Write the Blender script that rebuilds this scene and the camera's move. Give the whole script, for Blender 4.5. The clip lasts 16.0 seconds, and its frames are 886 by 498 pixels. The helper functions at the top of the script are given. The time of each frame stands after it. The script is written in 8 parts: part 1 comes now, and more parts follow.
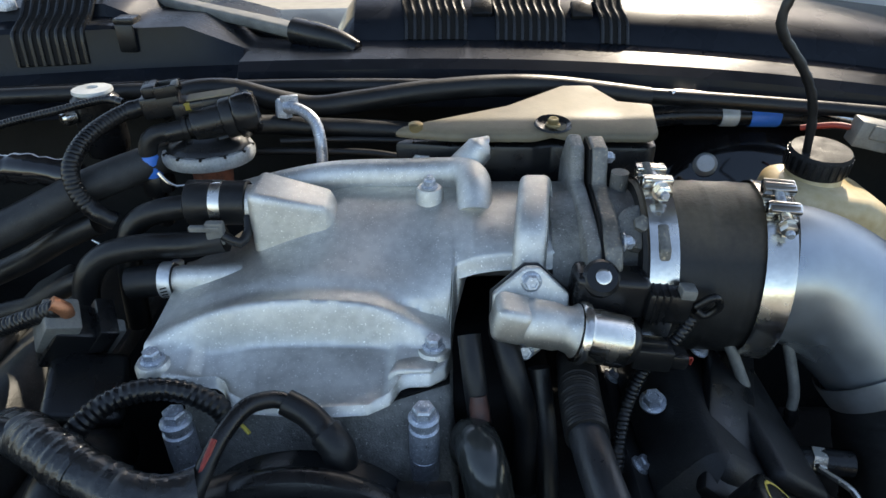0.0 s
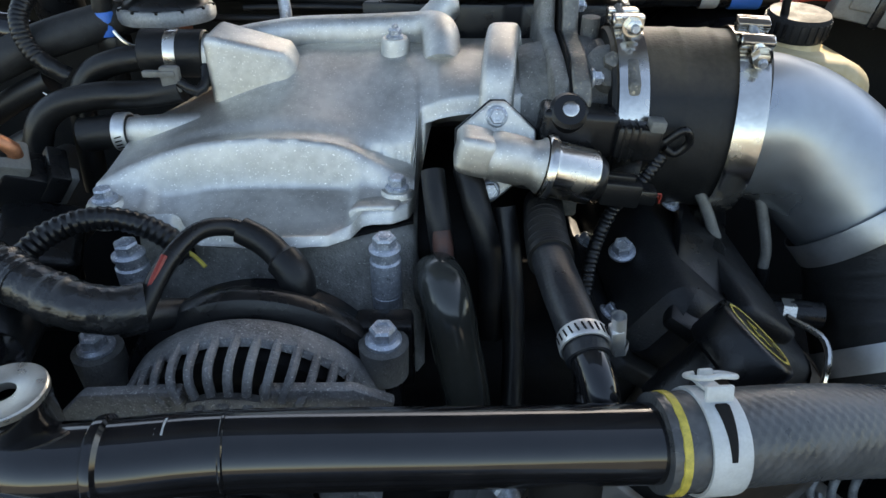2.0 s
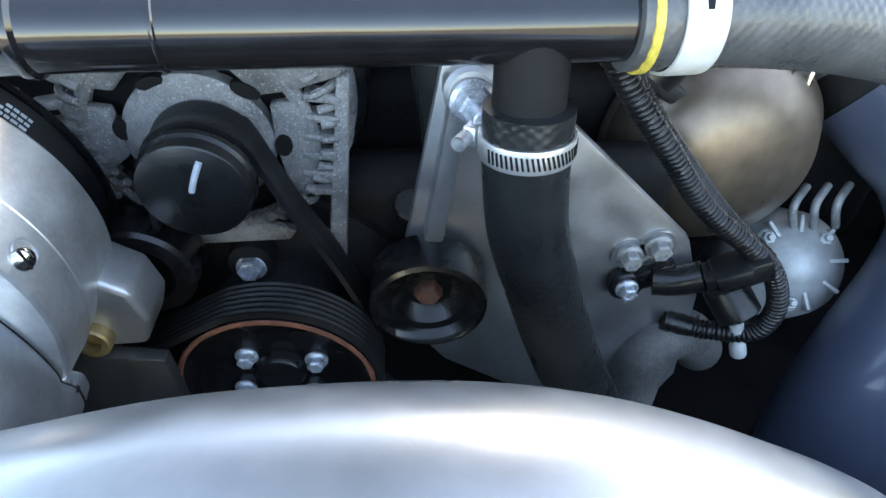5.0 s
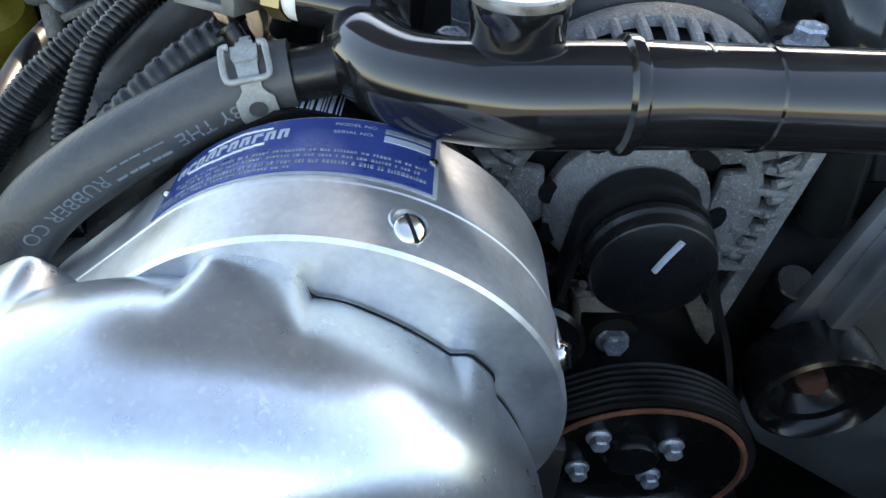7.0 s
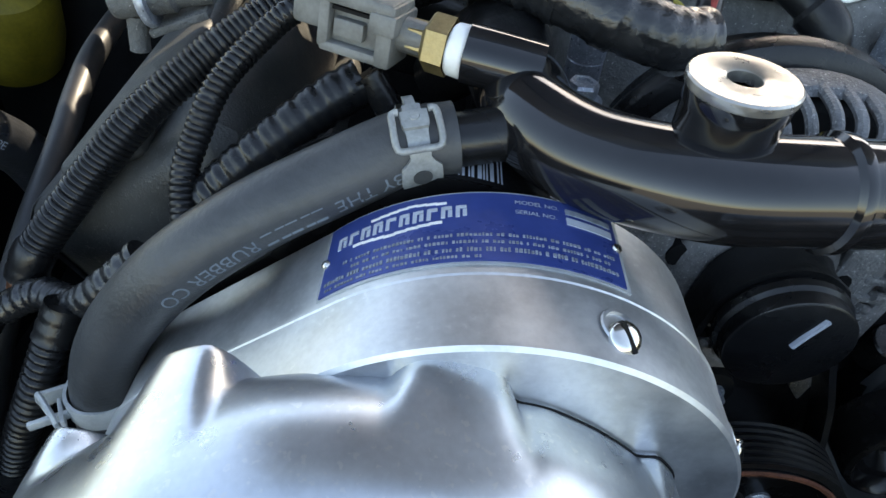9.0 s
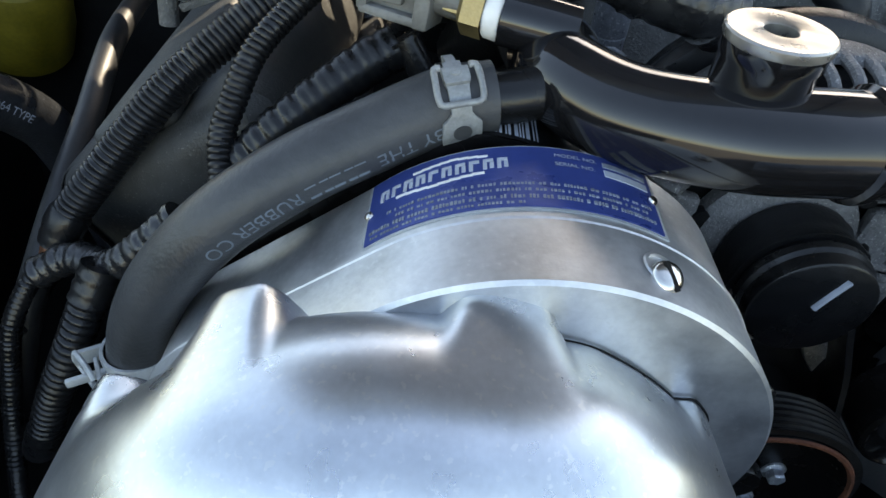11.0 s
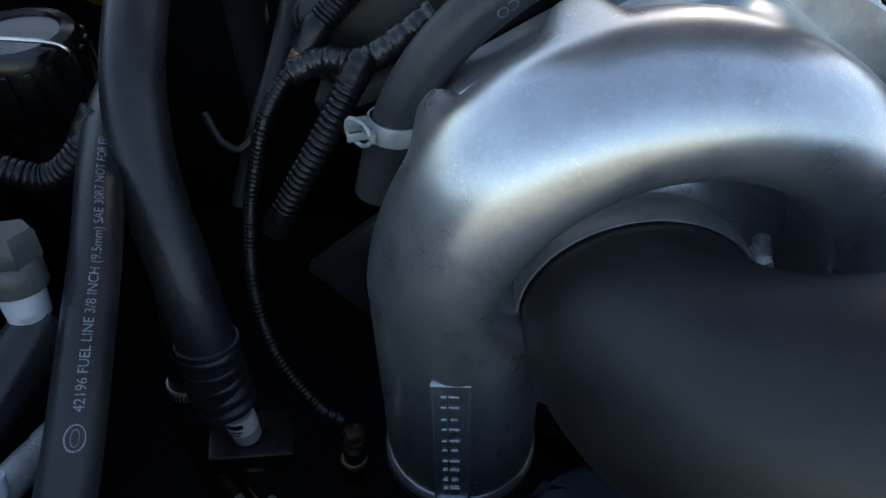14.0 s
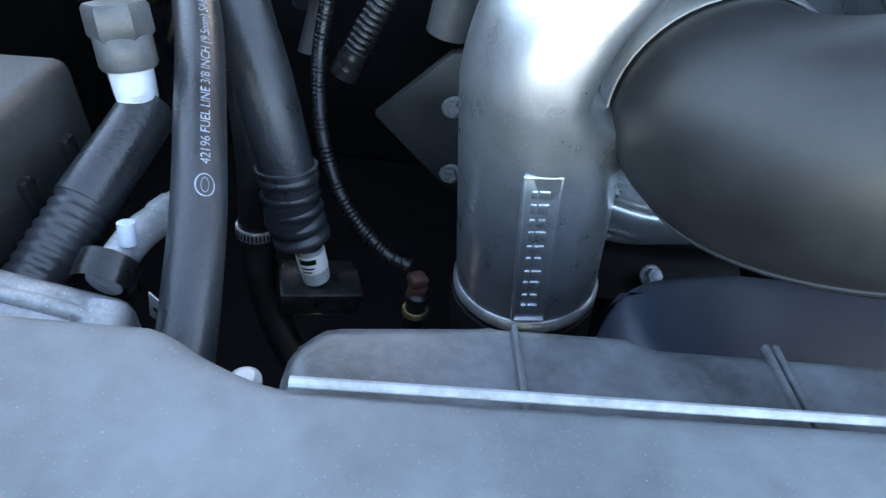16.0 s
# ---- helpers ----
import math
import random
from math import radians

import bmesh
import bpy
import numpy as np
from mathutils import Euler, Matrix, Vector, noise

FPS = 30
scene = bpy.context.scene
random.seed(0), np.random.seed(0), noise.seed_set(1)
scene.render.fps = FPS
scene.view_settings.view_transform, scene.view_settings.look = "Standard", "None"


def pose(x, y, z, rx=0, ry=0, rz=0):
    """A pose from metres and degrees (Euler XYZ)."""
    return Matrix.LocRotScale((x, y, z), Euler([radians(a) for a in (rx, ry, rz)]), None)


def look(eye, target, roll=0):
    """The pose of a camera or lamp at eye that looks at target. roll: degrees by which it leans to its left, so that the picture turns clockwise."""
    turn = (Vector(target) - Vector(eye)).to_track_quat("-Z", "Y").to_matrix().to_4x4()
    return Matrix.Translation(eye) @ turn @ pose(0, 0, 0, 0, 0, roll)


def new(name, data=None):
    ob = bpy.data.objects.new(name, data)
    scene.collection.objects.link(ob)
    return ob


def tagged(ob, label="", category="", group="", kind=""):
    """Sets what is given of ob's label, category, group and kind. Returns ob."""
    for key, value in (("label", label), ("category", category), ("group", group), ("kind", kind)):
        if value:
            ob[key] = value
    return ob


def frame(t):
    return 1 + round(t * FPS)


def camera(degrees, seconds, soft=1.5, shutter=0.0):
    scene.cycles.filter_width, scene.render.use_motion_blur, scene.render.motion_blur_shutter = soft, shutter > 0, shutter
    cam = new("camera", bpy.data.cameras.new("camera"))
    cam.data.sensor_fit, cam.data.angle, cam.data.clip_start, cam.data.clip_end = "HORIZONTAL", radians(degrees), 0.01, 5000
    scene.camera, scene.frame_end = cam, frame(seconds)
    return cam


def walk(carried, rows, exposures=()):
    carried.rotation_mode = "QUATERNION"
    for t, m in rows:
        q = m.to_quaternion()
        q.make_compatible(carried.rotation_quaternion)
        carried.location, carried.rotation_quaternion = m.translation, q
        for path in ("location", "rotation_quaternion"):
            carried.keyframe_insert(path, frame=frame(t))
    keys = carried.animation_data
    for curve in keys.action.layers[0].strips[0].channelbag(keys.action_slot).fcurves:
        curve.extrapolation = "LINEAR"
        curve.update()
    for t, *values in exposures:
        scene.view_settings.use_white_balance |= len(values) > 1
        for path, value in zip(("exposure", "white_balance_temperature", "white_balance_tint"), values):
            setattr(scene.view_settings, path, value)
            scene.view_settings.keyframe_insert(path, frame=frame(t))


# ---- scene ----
cam = camera(69.2, 16.0)
PATH = [
    (0, (0.0000, 0.0000, 1.2000), (0.0000, 0.8538, 0.6794), 0.00),
    (0.5, (0.0013, -0.0043, 1.1884), (0.0045, 0.8440, 0.6590), 0.32),
    (1, (0.0016, -0.0085, 1.1747), (0.0078, 0.8337, 0.6356), 0.33),
    (1.5, (0.0072, -0.0180, 1.1504), (0.0170, 0.8192, 0.6037), 0.18),
    (2, (0.0149, -0.0318, 1.1303), (0.0311, 0.7963, 0.5699), 0.43),
    (2.5, (0.0223, -0.0551, 1.1015), (0.0444, 0.7532, 0.5131), 0.05),
    (3, (0.0335, -0.0724, 1.0752), (0.0563, 0.7167, 0.4614), -0.58),
    (3.2, (0.0366, -0.0783, 1.0652), (0.0600, 0.7009, 0.4389), -0.84),
    (5.3, (0.0227, -0.0923, 1.0239), (0.0395, 0.6408, 0.3441), -1.00),
    (5.5, (0.0075, -0.0913, 1.0237), (0.0194, 0.6462, 0.3484), -0.94),
    (6, (-0.0439, -0.0894, 1.0240), (-0.0504, 0.6602, 0.3622), -0.63),
    (6.5, (-0.1065, -0.0708, 1.0222), (-0.1264, 0.6829, 0.3652), 0.18),
    (7, (-0.1512, -0.0506, 1.0238), (-0.1658, 0.7021, 0.3655), 0.90),
    (7.5, (-0.1879, -0.0275, 1.0287), (-0.1837, 0.7139, 0.3577), 2.58),
    (8, (-0.2017, -0.0255, 1.0381), (-0.1882, 0.7171, 0.3685), 3.87),
    (8.5, (-0.2082, -0.0251, 1.0404), (-0.1906, 0.7153, 0.3686), 4.78),
    (9, (-0.2118, -0.0245, 1.0383), (-0.1895, 0.7074, 0.3572), 5.25),
    (11.5, (-0.2348, -0.0543, 1.0267), (-0.2003, 0.6881, 0.3576), 6.35),
    (12, (-0.2493, -0.0781, 1.0225), (-0.2105, 0.6757, 0.3666), 7.21),
    (12.5, (-0.2641, -0.0981, 1.0139), (-0.2185, 0.6518, 0.3538), 7.71),
    (13, (-0.2864, -0.1205, 1.0058), (-0.2219, 0.6204, 0.3372), 8.79),
    (13.5, (-0.3095, -0.1418, 0.9955), (-0.2275, 0.6072, 0.3381), 9.20),
    (14, (-0.3306, -0.1596, 0.9819), (-0.2437, 0.5936, 0.3300), 9.52),
    (14.5, (-0.3526, -0.1789, 0.9643), (-0.2540, 0.5778, 0.3180), 10.78),
    (15, (-0.3617, -0.1968, 0.9431), (-0.2573, 0.5519, 0.2885), 10.76),
    (15.5, (-0.3667, -0.2078, 0.9314), (-0.2506, 0.5356, 0.2727), 11.32),
    (16, (-0.3715, -0.2196, 0.9205), (-0.2515, 0.5246, 0.2635), 11.23),
]
EXPOSURES = [(0, 1.46, 7250, 10), (1.5, 1.54, 7500, 10), (2.5, 1.9, 7900, 10), (3.0, 2.4, 7900, 10), (5.5, 3.45, 7800, 10), (6.0, 3.25, 7700, 10), (6.5, 3.0, 7700, 10), (7.0, 2.5, 7900, 10), (8.0, 2.25, 7900, 10), (9.0, 2.25, 8000, 10), (11.5, 1.9, 8200, 10), (12.0, 1.65, 7600, 8), (12.5, 1.35, 7300, 7), (13.0, 1.2, 7100, 7), (13.5, 1.05, 7000, 8), (14.0, 1.25, 7300, 10), (14.5, 1.6, 7600, 10), (15.0, 2.35, 6700, 10), (15.5, 3.35, 7000, 10), (16.0, 3.6, 7500, 10)]
walk(cam, [(t, look(eye, target, roll)) for t, eye, target, roll in PATH], EXPOSURES)

# ---- world and sun ----
world = bpy.data.worlds.new("world")
scene.world = world
world.use_nodes = True
wn = world.node_tree.nodes
sky = wn.new("ShaderNodeTexSky")
sky.sky_type, sky.sun_disc = "NISHITA", False
SUN_FROM = Vector((0.36, 0.76, 0.63)).normalized()
sky.sun_elevation = math.asin(SUN_FROM.z)
sky.sun_rotation = math.atan2(SUN_FROM.x, SUN_FROM.y)
wn["Background"].inputs["Strength"].default_value = 0.15
world.node_tree.links.new(sky.outputs[0], wn["Background"].inputs["Color"])
sun = new("sun", bpy.data.lights.new("sun", "SUN"))
sun.data.energy, sun.data.angle, sun.data.color = 3.0, radians(0.5), (1.0, 0.93, 0.82)
sun.matrix_world = look((1, 1, 3), Vector((1, 1, 3)) - SUN_FROM)


# ---- materials ----
def material(name, colour, rough=0.5, metal=0.0, vary=0.25, scale=60.0, bump=0.0, bump_scale=200.0, spots=None, spot_scale=300.0,
             spot_at=0.62, coat=0.0, spec=0.5, rough_vary=0.12, second=None, alpha_glass=0.0, dust=None, wave=0.0, wave_scale=24.0):
    """A worn surface: colour varied at two scales, gloss varied, fine relief, and flecks of a second colour."""
    m = bpy.data.materials.new(name)
    m.use_nodes = True
    n, link = m.node_tree.nodes, m.node_tree.links.new
    b = n["Principled BSDF"]
    tc = n.new("ShaderNodeTexCoord")
    big, small = n.new("ShaderNodeTexNoise"), n.new("ShaderNodeTexNoise")
    for t, s, d in ((big, scale, 4.0), (small, scale * 7, 3.0)):
        t.inputs["Scale"].default_value, t.inputs["Detail"].default_value = s, d
        link(tc.outputs["Object"], t.inputs["Vector"])
    mix = n.new("ShaderNodeMath")
    mix.operation = "MULTIPLY_ADD"
    link(small.outputs["Fac"], mix.inputs[0])
    mix.inputs[1].default_value = 0.45
    link(big.outputs["Fac"], mix.inputs[2])
    ramp = n.new("ShaderNodeValToRGB")
    link(mix.outputs[0], ramp.inputs[0])
    dark = tuple(c * (1 - vary) for c in colour)
    light = second if second else tuple(min(1.0, c * (1 + vary)) for c in colour)
    ramp.color_ramp.elements[0].position, ramp.color_ramp.elements[1].position = 0.5, 0.95
    ramp.color_ramp.elements[0].color, ramp.color_ramp.elements[1].color = (*dark, 1), (*light, 1)
    out = ramp.outputs[0]
    if spots:
        fl = n.new("ShaderNodeTexNoise")
        fl.inputs["Scale"].default_value, fl.inputs["Detail"].default_value = spot_scale, 2.0
        link(tc.outputs["Object"], fl.inputs["Vector"])
        step = n.new("ShaderNodeMapRange")
        step.inputs["From Min"].default_value, step.inputs["From Max"].default_value = spot_at, spot_at + 0.06
        link(fl.outputs["Fac"], step.inputs["Value"])
        mx = n.new("ShaderNodeMix")
        mx.data_type = "RGBA"
        link(step.outputs[0], mx.inputs["Factor"])
        link(out, mx.inputs["A"])
        mx.inputs["B"].default_value = (*spots, 1)
        out = mx.outputs["Result"]
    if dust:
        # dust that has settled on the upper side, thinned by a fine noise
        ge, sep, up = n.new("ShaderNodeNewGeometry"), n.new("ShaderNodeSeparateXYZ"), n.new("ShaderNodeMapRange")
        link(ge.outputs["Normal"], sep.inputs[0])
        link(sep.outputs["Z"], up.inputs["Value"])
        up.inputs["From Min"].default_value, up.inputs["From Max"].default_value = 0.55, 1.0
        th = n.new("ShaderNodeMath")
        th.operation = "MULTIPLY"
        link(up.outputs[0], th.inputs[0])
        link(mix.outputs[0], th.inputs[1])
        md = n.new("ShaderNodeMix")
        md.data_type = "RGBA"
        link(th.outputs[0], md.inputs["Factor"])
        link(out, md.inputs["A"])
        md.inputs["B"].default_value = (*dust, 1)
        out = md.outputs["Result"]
    link(out, b.inputs["Base Color"])
    mr = n.new("ShaderNodeMapRange")
    mr.inputs["From Min"].default_value, mr.inputs["From Max"].default_value = 0.3, 0.7
    mr.inputs["To Min"].default_value, mr.inputs["To Max"].default_value = max(0.02, rough - rough_vary), min(1.0, rough + rough_vary)
    link(big.outputs["Fac"], mr.inputs["Value"])
    link(mr.outputs[0], b.inputs["Roughness"])
    b.inputs["Metallic"].default_value = metal
    b.inputs["Specular IOR Level"].default_value = spec
    b.inputs["Coat Weight"].default_value = coat
    b.inputs["Coat Roughness"].default_value = 0.08
    if alpha_glass:
        b.inputs["Transmission Weight"].default_value = alpha_glass
    if bump:
        bt, bp = n.new("ShaderNodeTexNoise"), n.new("ShaderNodeBump")
        bt.inputs["Scale"].default_value, bt.inputs["Detail"].default_value = bump_scale, 6.0
        link(tc.outputs["Object"], bt.inputs["Vector"])
        bp.inputs["Strength"].default_value, bp.inputs["Distance"].default_value = bump, 0.002
        link(bt.outputs["Fac"], bp.inputs["Height"])
        link(bp.outputs[0], b.inputs["Normal"])
        if wave:
            # slow waviness of a hand-finished surface
            wt, wb = n.new("ShaderNodeTexNoise"), n.new("ShaderNodeBump")
            wt.inputs["Scale"].default_value, wt.inputs["Detail"].default_value = wave_scale, 1.5
            link(tc.outputs["Object"], wt.inputs["Vector"])
            wb.inputs["Strength"].default_value, wb.inputs["Distance"].default_value = 1.0, wave
            link(wt.outputs["Fac"], wb.inputs["Height"])
            link(wb.outputs[0], bp.inputs["Normal"])
    return m


M = dict(
    cast=material("cast_aluminium", (0.60, 0.595, 0.565), 0.37, 0.88, 0.24, 26, 0.30, 2400, (1.0, 0.99, 0.95), 900, 0.645, rough_vary=0.06),
    cast_dark=material("dusty_dark_casting", (0.13, 0.13, 0.125), 0.7, 0.3, 0.35, 30, 0.6, 600, (0.35, 0.33, 0.30), 800, 0.68),
    alternator=material("corroded_aluminium", (0.20, 0.20, 0.20), 0.6, 0.4, 0.4, 40, 0.6, 700, (0.40, 0.40, 0.385), 900, 0.62),
    satin=material("tumbled_aluminium", (0.575, 0.605, 0.635), 0.29, 0.90, 0.10, 70, 0.02, 420, rough_vary=0.025, wave=0.0009, wave_scale=22, spots=(0.645, 0.66, 0.665), spot_scale=480, spot_at=0.61),
    machined=material("machined_aluminium", (0.64, 0.65, 0.655), 0.43, 0.88, 0.15, 60, 0.06, 300, rough_vary=0.07, wave=0.0009, wave_scale=30, spots=(0.68, 0.69, 0.69), spot_scale=420, spot_at=0.64),
    grey_plate=material("brushed_plate", (0.42, 0.43, 0.44), 0.42, 0.85, 0.12, 40, 0.06, 300),
    silver=material("silver_pipe", (0.345, 0.375, 0.405), 0.36, 0.82, 0.10, 18, 0.02, 400, coat=0.2, rough_vary=0.14, wave=0.0012, wave_scale=14),
    steel=material("bright_steel", (0.62, 0.60, 0.56), 0.2, 1.0, 0.12, 60, 0.03, 400),
    zinc=material("zinc_plated_steel", (0.40, 0.435, 0.49), 0.38, 0.6, 0.25, 300, 0.15, 800, (0.75, 0.78, 0.82), 900, 0.6),
    gloss=material("gloss_black_tube", (0.008, 0.008, 0.009), 0.11, 0.0, 0.3, 60, 0.015, 90, coat=0.5, spec=0.35, rough_vary=0.04, wave=0.0003, wave_scale=40),
    rubber=material("black_rubber", (0.0095, 0.0098, 0.0105), 0.40, 0.0, 0.35, 40, 0.12, 500, (0.05, 0.05, 0.05), 700, 0.72, spec=0.35),
    elbow=material("smooth_black_rubber", (0.0148, 0.0156, 0.0168), 0.46, 0.0, 0.3, 25, 0.05, 500, (0.03, 0.03, 0.03), 900, 0.74, rough_vary=0.05, spec=0.50),
    grey_rubber=material("weathered_grey_rubber", (0.0175, 0.0195, 0.0230), 0.34, 0.0, 0.3, 30, 0.15, 600, rough_vary=0.1),
    plastic=material("black_plastic", (0.008, 0.0083, 0.009), 0.30, 0.0, 0.2, 50, 0.08, 700, (0.03, 0.03, 0.029), 1100, 0.74, spec=0.4),
    dusty=material("dusty_black_plastic", (0.022, 0.023, 0.024), 0.5, 0.0, 0.5, 25, 0.1, 600, (0.06, 0.058, 0.052), 900, 0.66, spec=0.4),
    cowl=material("black_cowl_plastic", (0.0085, 0.0105, 0.0150), 0.26, 0.0, 0.3, 12, 0.05, 500, rough_vary=0.08, spec=0.15),
    # Near-black for grimy metal, and for shade in vents, gaps and bay.
    dark=material("grime_and_shade_black", (0.006, 0.006, 0.0062), 0.7, 0.0, 0.4, 20, 0.3, 200, spec=0.2),
    cover=material("black_valve_cover", (0.014, 0.0145, 0.0155), 0.5, 0.0, 0.4, 30, 0.2, 800, (0.06, 0.06, 0.056), 800, 0.68, spec=0.35),
    pulley=material("gloss_black_pulley", (0.006, 0.006, 0.0065), 0.25, 0.0, 0.3, 60, 0.03, 300, coat=0.15, spec=0.3),
    rust=material("rusty_rim", (0.14, 0.05, 0.028), 0.8, 0.2, 0.5, 120, 0.4, 900),
    beige=material("dusty_tan_plastic", (0.150, 0.126, 0.084), 0.6, 0.0, 0.2, 20, 0.1, 500),
    olive=material("dull_yellow_plastic", (0.20, 0.155, 0.014), 0.5, 0.0, 0.3, 30, 0.1, 500),
    tank=material("yellowed_plastic", (0.50, 0.37, 0.18), 0.42, 0.0, 0.15, 25, 0.06, 200, second=(0.60, 0.50, 0.32)),
    blue=material("blue_plate_enamel", (0.03, 0.06, 0.24), 0.35, 0.2, 0.12, 60),
    blue_clip=material("blue_plastic", (0.03, 0.17, 0.60), 0.4, 0.0, 0.1, 60),
    white=material("white_paint", (0.78, 0.78, 0.76), 0.5, 0.0, 0.08, 60, 0.05, 500),
    print=material("white_print", (0.42, 0.46, 0.52), 0.6, 0.0, 0.1, 90),
    faint=material("faded_print", (0.16, 0.19, 0.215), 0.6, 0.0, 0.2, 90),
    ivory=material("dull_white_metal", (0.46, 0.48, 0.475), 0.45, 0.3, 0.15, 120, 0.1, 600),
    yellow=material("yellow_paint", (0.50, 0.40, 0.07), 0.5, 0.0, 0.3, 300, 0.1, 500),
    brass=material("brass", (0.34, 0.26, 0.13), 0.45, 0.8, 0.25, 150, 0.08, 600),
    copper=material("copper_pipe", (0.45, 0.20, 0.11), 0.4, 0.8, 0.3, 150),
    bronze=material("dusty_bronze_drum", (0.185, 0.145, 0.11), 0.36, 0.7, 0.3, 14, 0.06, 300),
    brown=material("brown_plastic", (0.07, 0.03, 0.022), 0.55, 0.0, 0.4, 200, 0.1, 600),
    tape=material("shiny_black_tape", (0.014, 0.0145, 0.0155), 0.26, 0.0, 0.35, 90, 0.35, 260, spec=0.6, rough_vary=0.1),
    aged=material("aged_grey_rubber", (0.014, 0.0148, 0.0152), 0.30, 0.0, 0.2, 40, 0.08, 300, rough_vary=0.08),
    heater=material("faded_grey_hose", (0.046, 0.048, 0.050), 0.43, 0.0, 0.25, 35, 0.15, 600, rough_vary=0.1),
    dusty_cover=material("dusty_grey_cover", (0.046, 0.047, 0.045), 0.5, 0.0, 0.3, 30, 0.25, 900, (0.12, 0.12, 0.11), 900, 0.66, spec=0.4),
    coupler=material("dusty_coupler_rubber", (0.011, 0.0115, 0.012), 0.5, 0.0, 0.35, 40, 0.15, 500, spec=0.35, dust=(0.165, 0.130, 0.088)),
    cap_black=material("speckled_black_cap", (0.010, 0.010, 0.011), 0.6, 0.0, 0.3, 90, 0.2, 900, (0.12, 0.12, 0.11), 1200, 0.66, spec=0.25),
    throttle=material("stained_grey_alloy", (0.17, 0.165, 0.15), 0.5, 0.45, 0.45, 60, 0.25, 700, (0.32, 0.28, 0.22), 420, 0.62),
    manifold=material("dusty_grey_casting", (0.19, 0.19, 0.18), 0.60, 0.30, 0.45, 40, 0.5, 800, (0.55, 0.54, 0.50), 900, 0.66),
    clamp_white=material("white_painted_spring_steel", (0.50, 0.52, 0.52), 0.5, 0.1, 0.12, 120, 0.1, 600),
    shroud=material("blue_grey_shroud_plastic", (0.020, 0.026, 0.040), 0.42, 0.0, 0.25, 20, 0.06, 500),
    lip_highlight=material("lip_highlight_grey", (0.24, 0.26, 0.275), 0.5, 0.0, 0.3, 60, 0.1, 500),
    bare=material("brushed_bare_steel", (0.46, 0.44, 0.40), 0.33, 0.85, 0.10, 160, 0.06, 500),
    alloy=material("dull_alloy", (0.26, 0.27, 0.275), 0.5, 0.3, 0.35, 90, 0.15, 600, (0.42, 0.42, 0.40), 700, 0.64),
    cap_grey=material("weathered_grey_cap", (0.052, 0.056, 0.060), 0.42, 0.0, 0.30, 120, 0.12, 700, (0.14, 0.14, 0.135), 900, 0.69),
    hose_print=material("worn_hose_print", (0.22, 0.25, 0.29), 0.6, 0.0, 0.35, 400),
    red=material("red_wire", (0.26, 0.03, 0.02), 0.5, 0.0, 0.2, 90),
    braid=material("braided_grey_hose", (0.070, 0.074, 0.078), 0.33, 0.1, 0.3, 60, 0.1, 600),
    clamp_grey=material("pale_grey_spring_steel", (0.27, 0.28, 0.275), 0.5, 0.3, 0.3, 120, 0.1, 600),
    smoky=material("smoky_grey_rubber", (0.030, 0.032, 0.029), 0.17, 0.0, 0.2, 30, 0.03, 300, rough_vary=0.05, spec=0.6),
    connector=material("grey_connector", (0.145, 0.145, 0.135), 0.5, 0.0, 0.3, 90, 0.1, 600),
    body=material("blue_grey_car_paint", (0.055, 0.07, 0.11), 0.35, 0.1, 0.12, 8, 0.02, 500, coat=0.4),
    duct=material("shiny_grey_duct", (0.060, 0.068, 0.075), 0.42, 0.0, 0.5, 34, 0.10, 500, (0.10, 0.108, 0.115), 900, 0.66),
    support=material("dusty_grey_plastic", (0.105, 0.117, 0.125), 0.6, 0.0, 0.3, 14, 0.12, 500, (0.17, 0.18, 0.185), 1100, 0.66),
    glass=material("windscreen", (0.24, 0.25, 0.26), 0.1, 0.0, 0.05, 5, 0.0, coat=0.5),
    pale=material("pale_painted_panel", (0.62, 0.65, 0.70), 0.3, 0.0, 0.05, 4, 0.0, coat=0.5),
    paving=material("dusty_pale_paving", (0.24, 0.217, 0.175), 0.9, 0.0, 0.2, 9, 0.5, 60),
)


# ---- shapes ----
def vec(p):
    return Vector(p)


def smooth_path(pts, step=0.004):
    """A path that glides through the points."""
    p = [vec(q) for q in pts]
    p = [p[0] * 2 - p[1], *p, p[-1] * 2 - p[-2]]
    out = []
    for i in range(1, len(p) - 2):
        n = max(2, int((p[i + 1] - p[i]).length / step))
        for k in range(n):
            u = k / n
            a, b, c, d = p[i - 1], p[i], p[i + 1], p[i + 2]
            out.append(0.5 * (2 * b + (c - a) * u + (2 * a - 5 * b + 4 * c - d) * u * u + (3 * b - a - 3 * c + d) * u ** 3))
    return out + [p[-2].copy()]


def frames_along(path):
    """Tangent, normal and side at each point of a path, without twist."""
    tang = [(path[min(i + 1, len(path) - 1)] - path[max(i - 1, 0)]).normalized() for i in range(len(path))]
    n = tang[0].orthogonal().normalized()
    up = Vector((0, 0, 1)) - tang[0] * tang[0].z
    if up.length > 0.1:
        n = up.normalized()
    out = []
    for t in tang:
        n = (n - t * n.dot(t)).normalized()
        out.append((t, n, t.cross(n)))
    return out


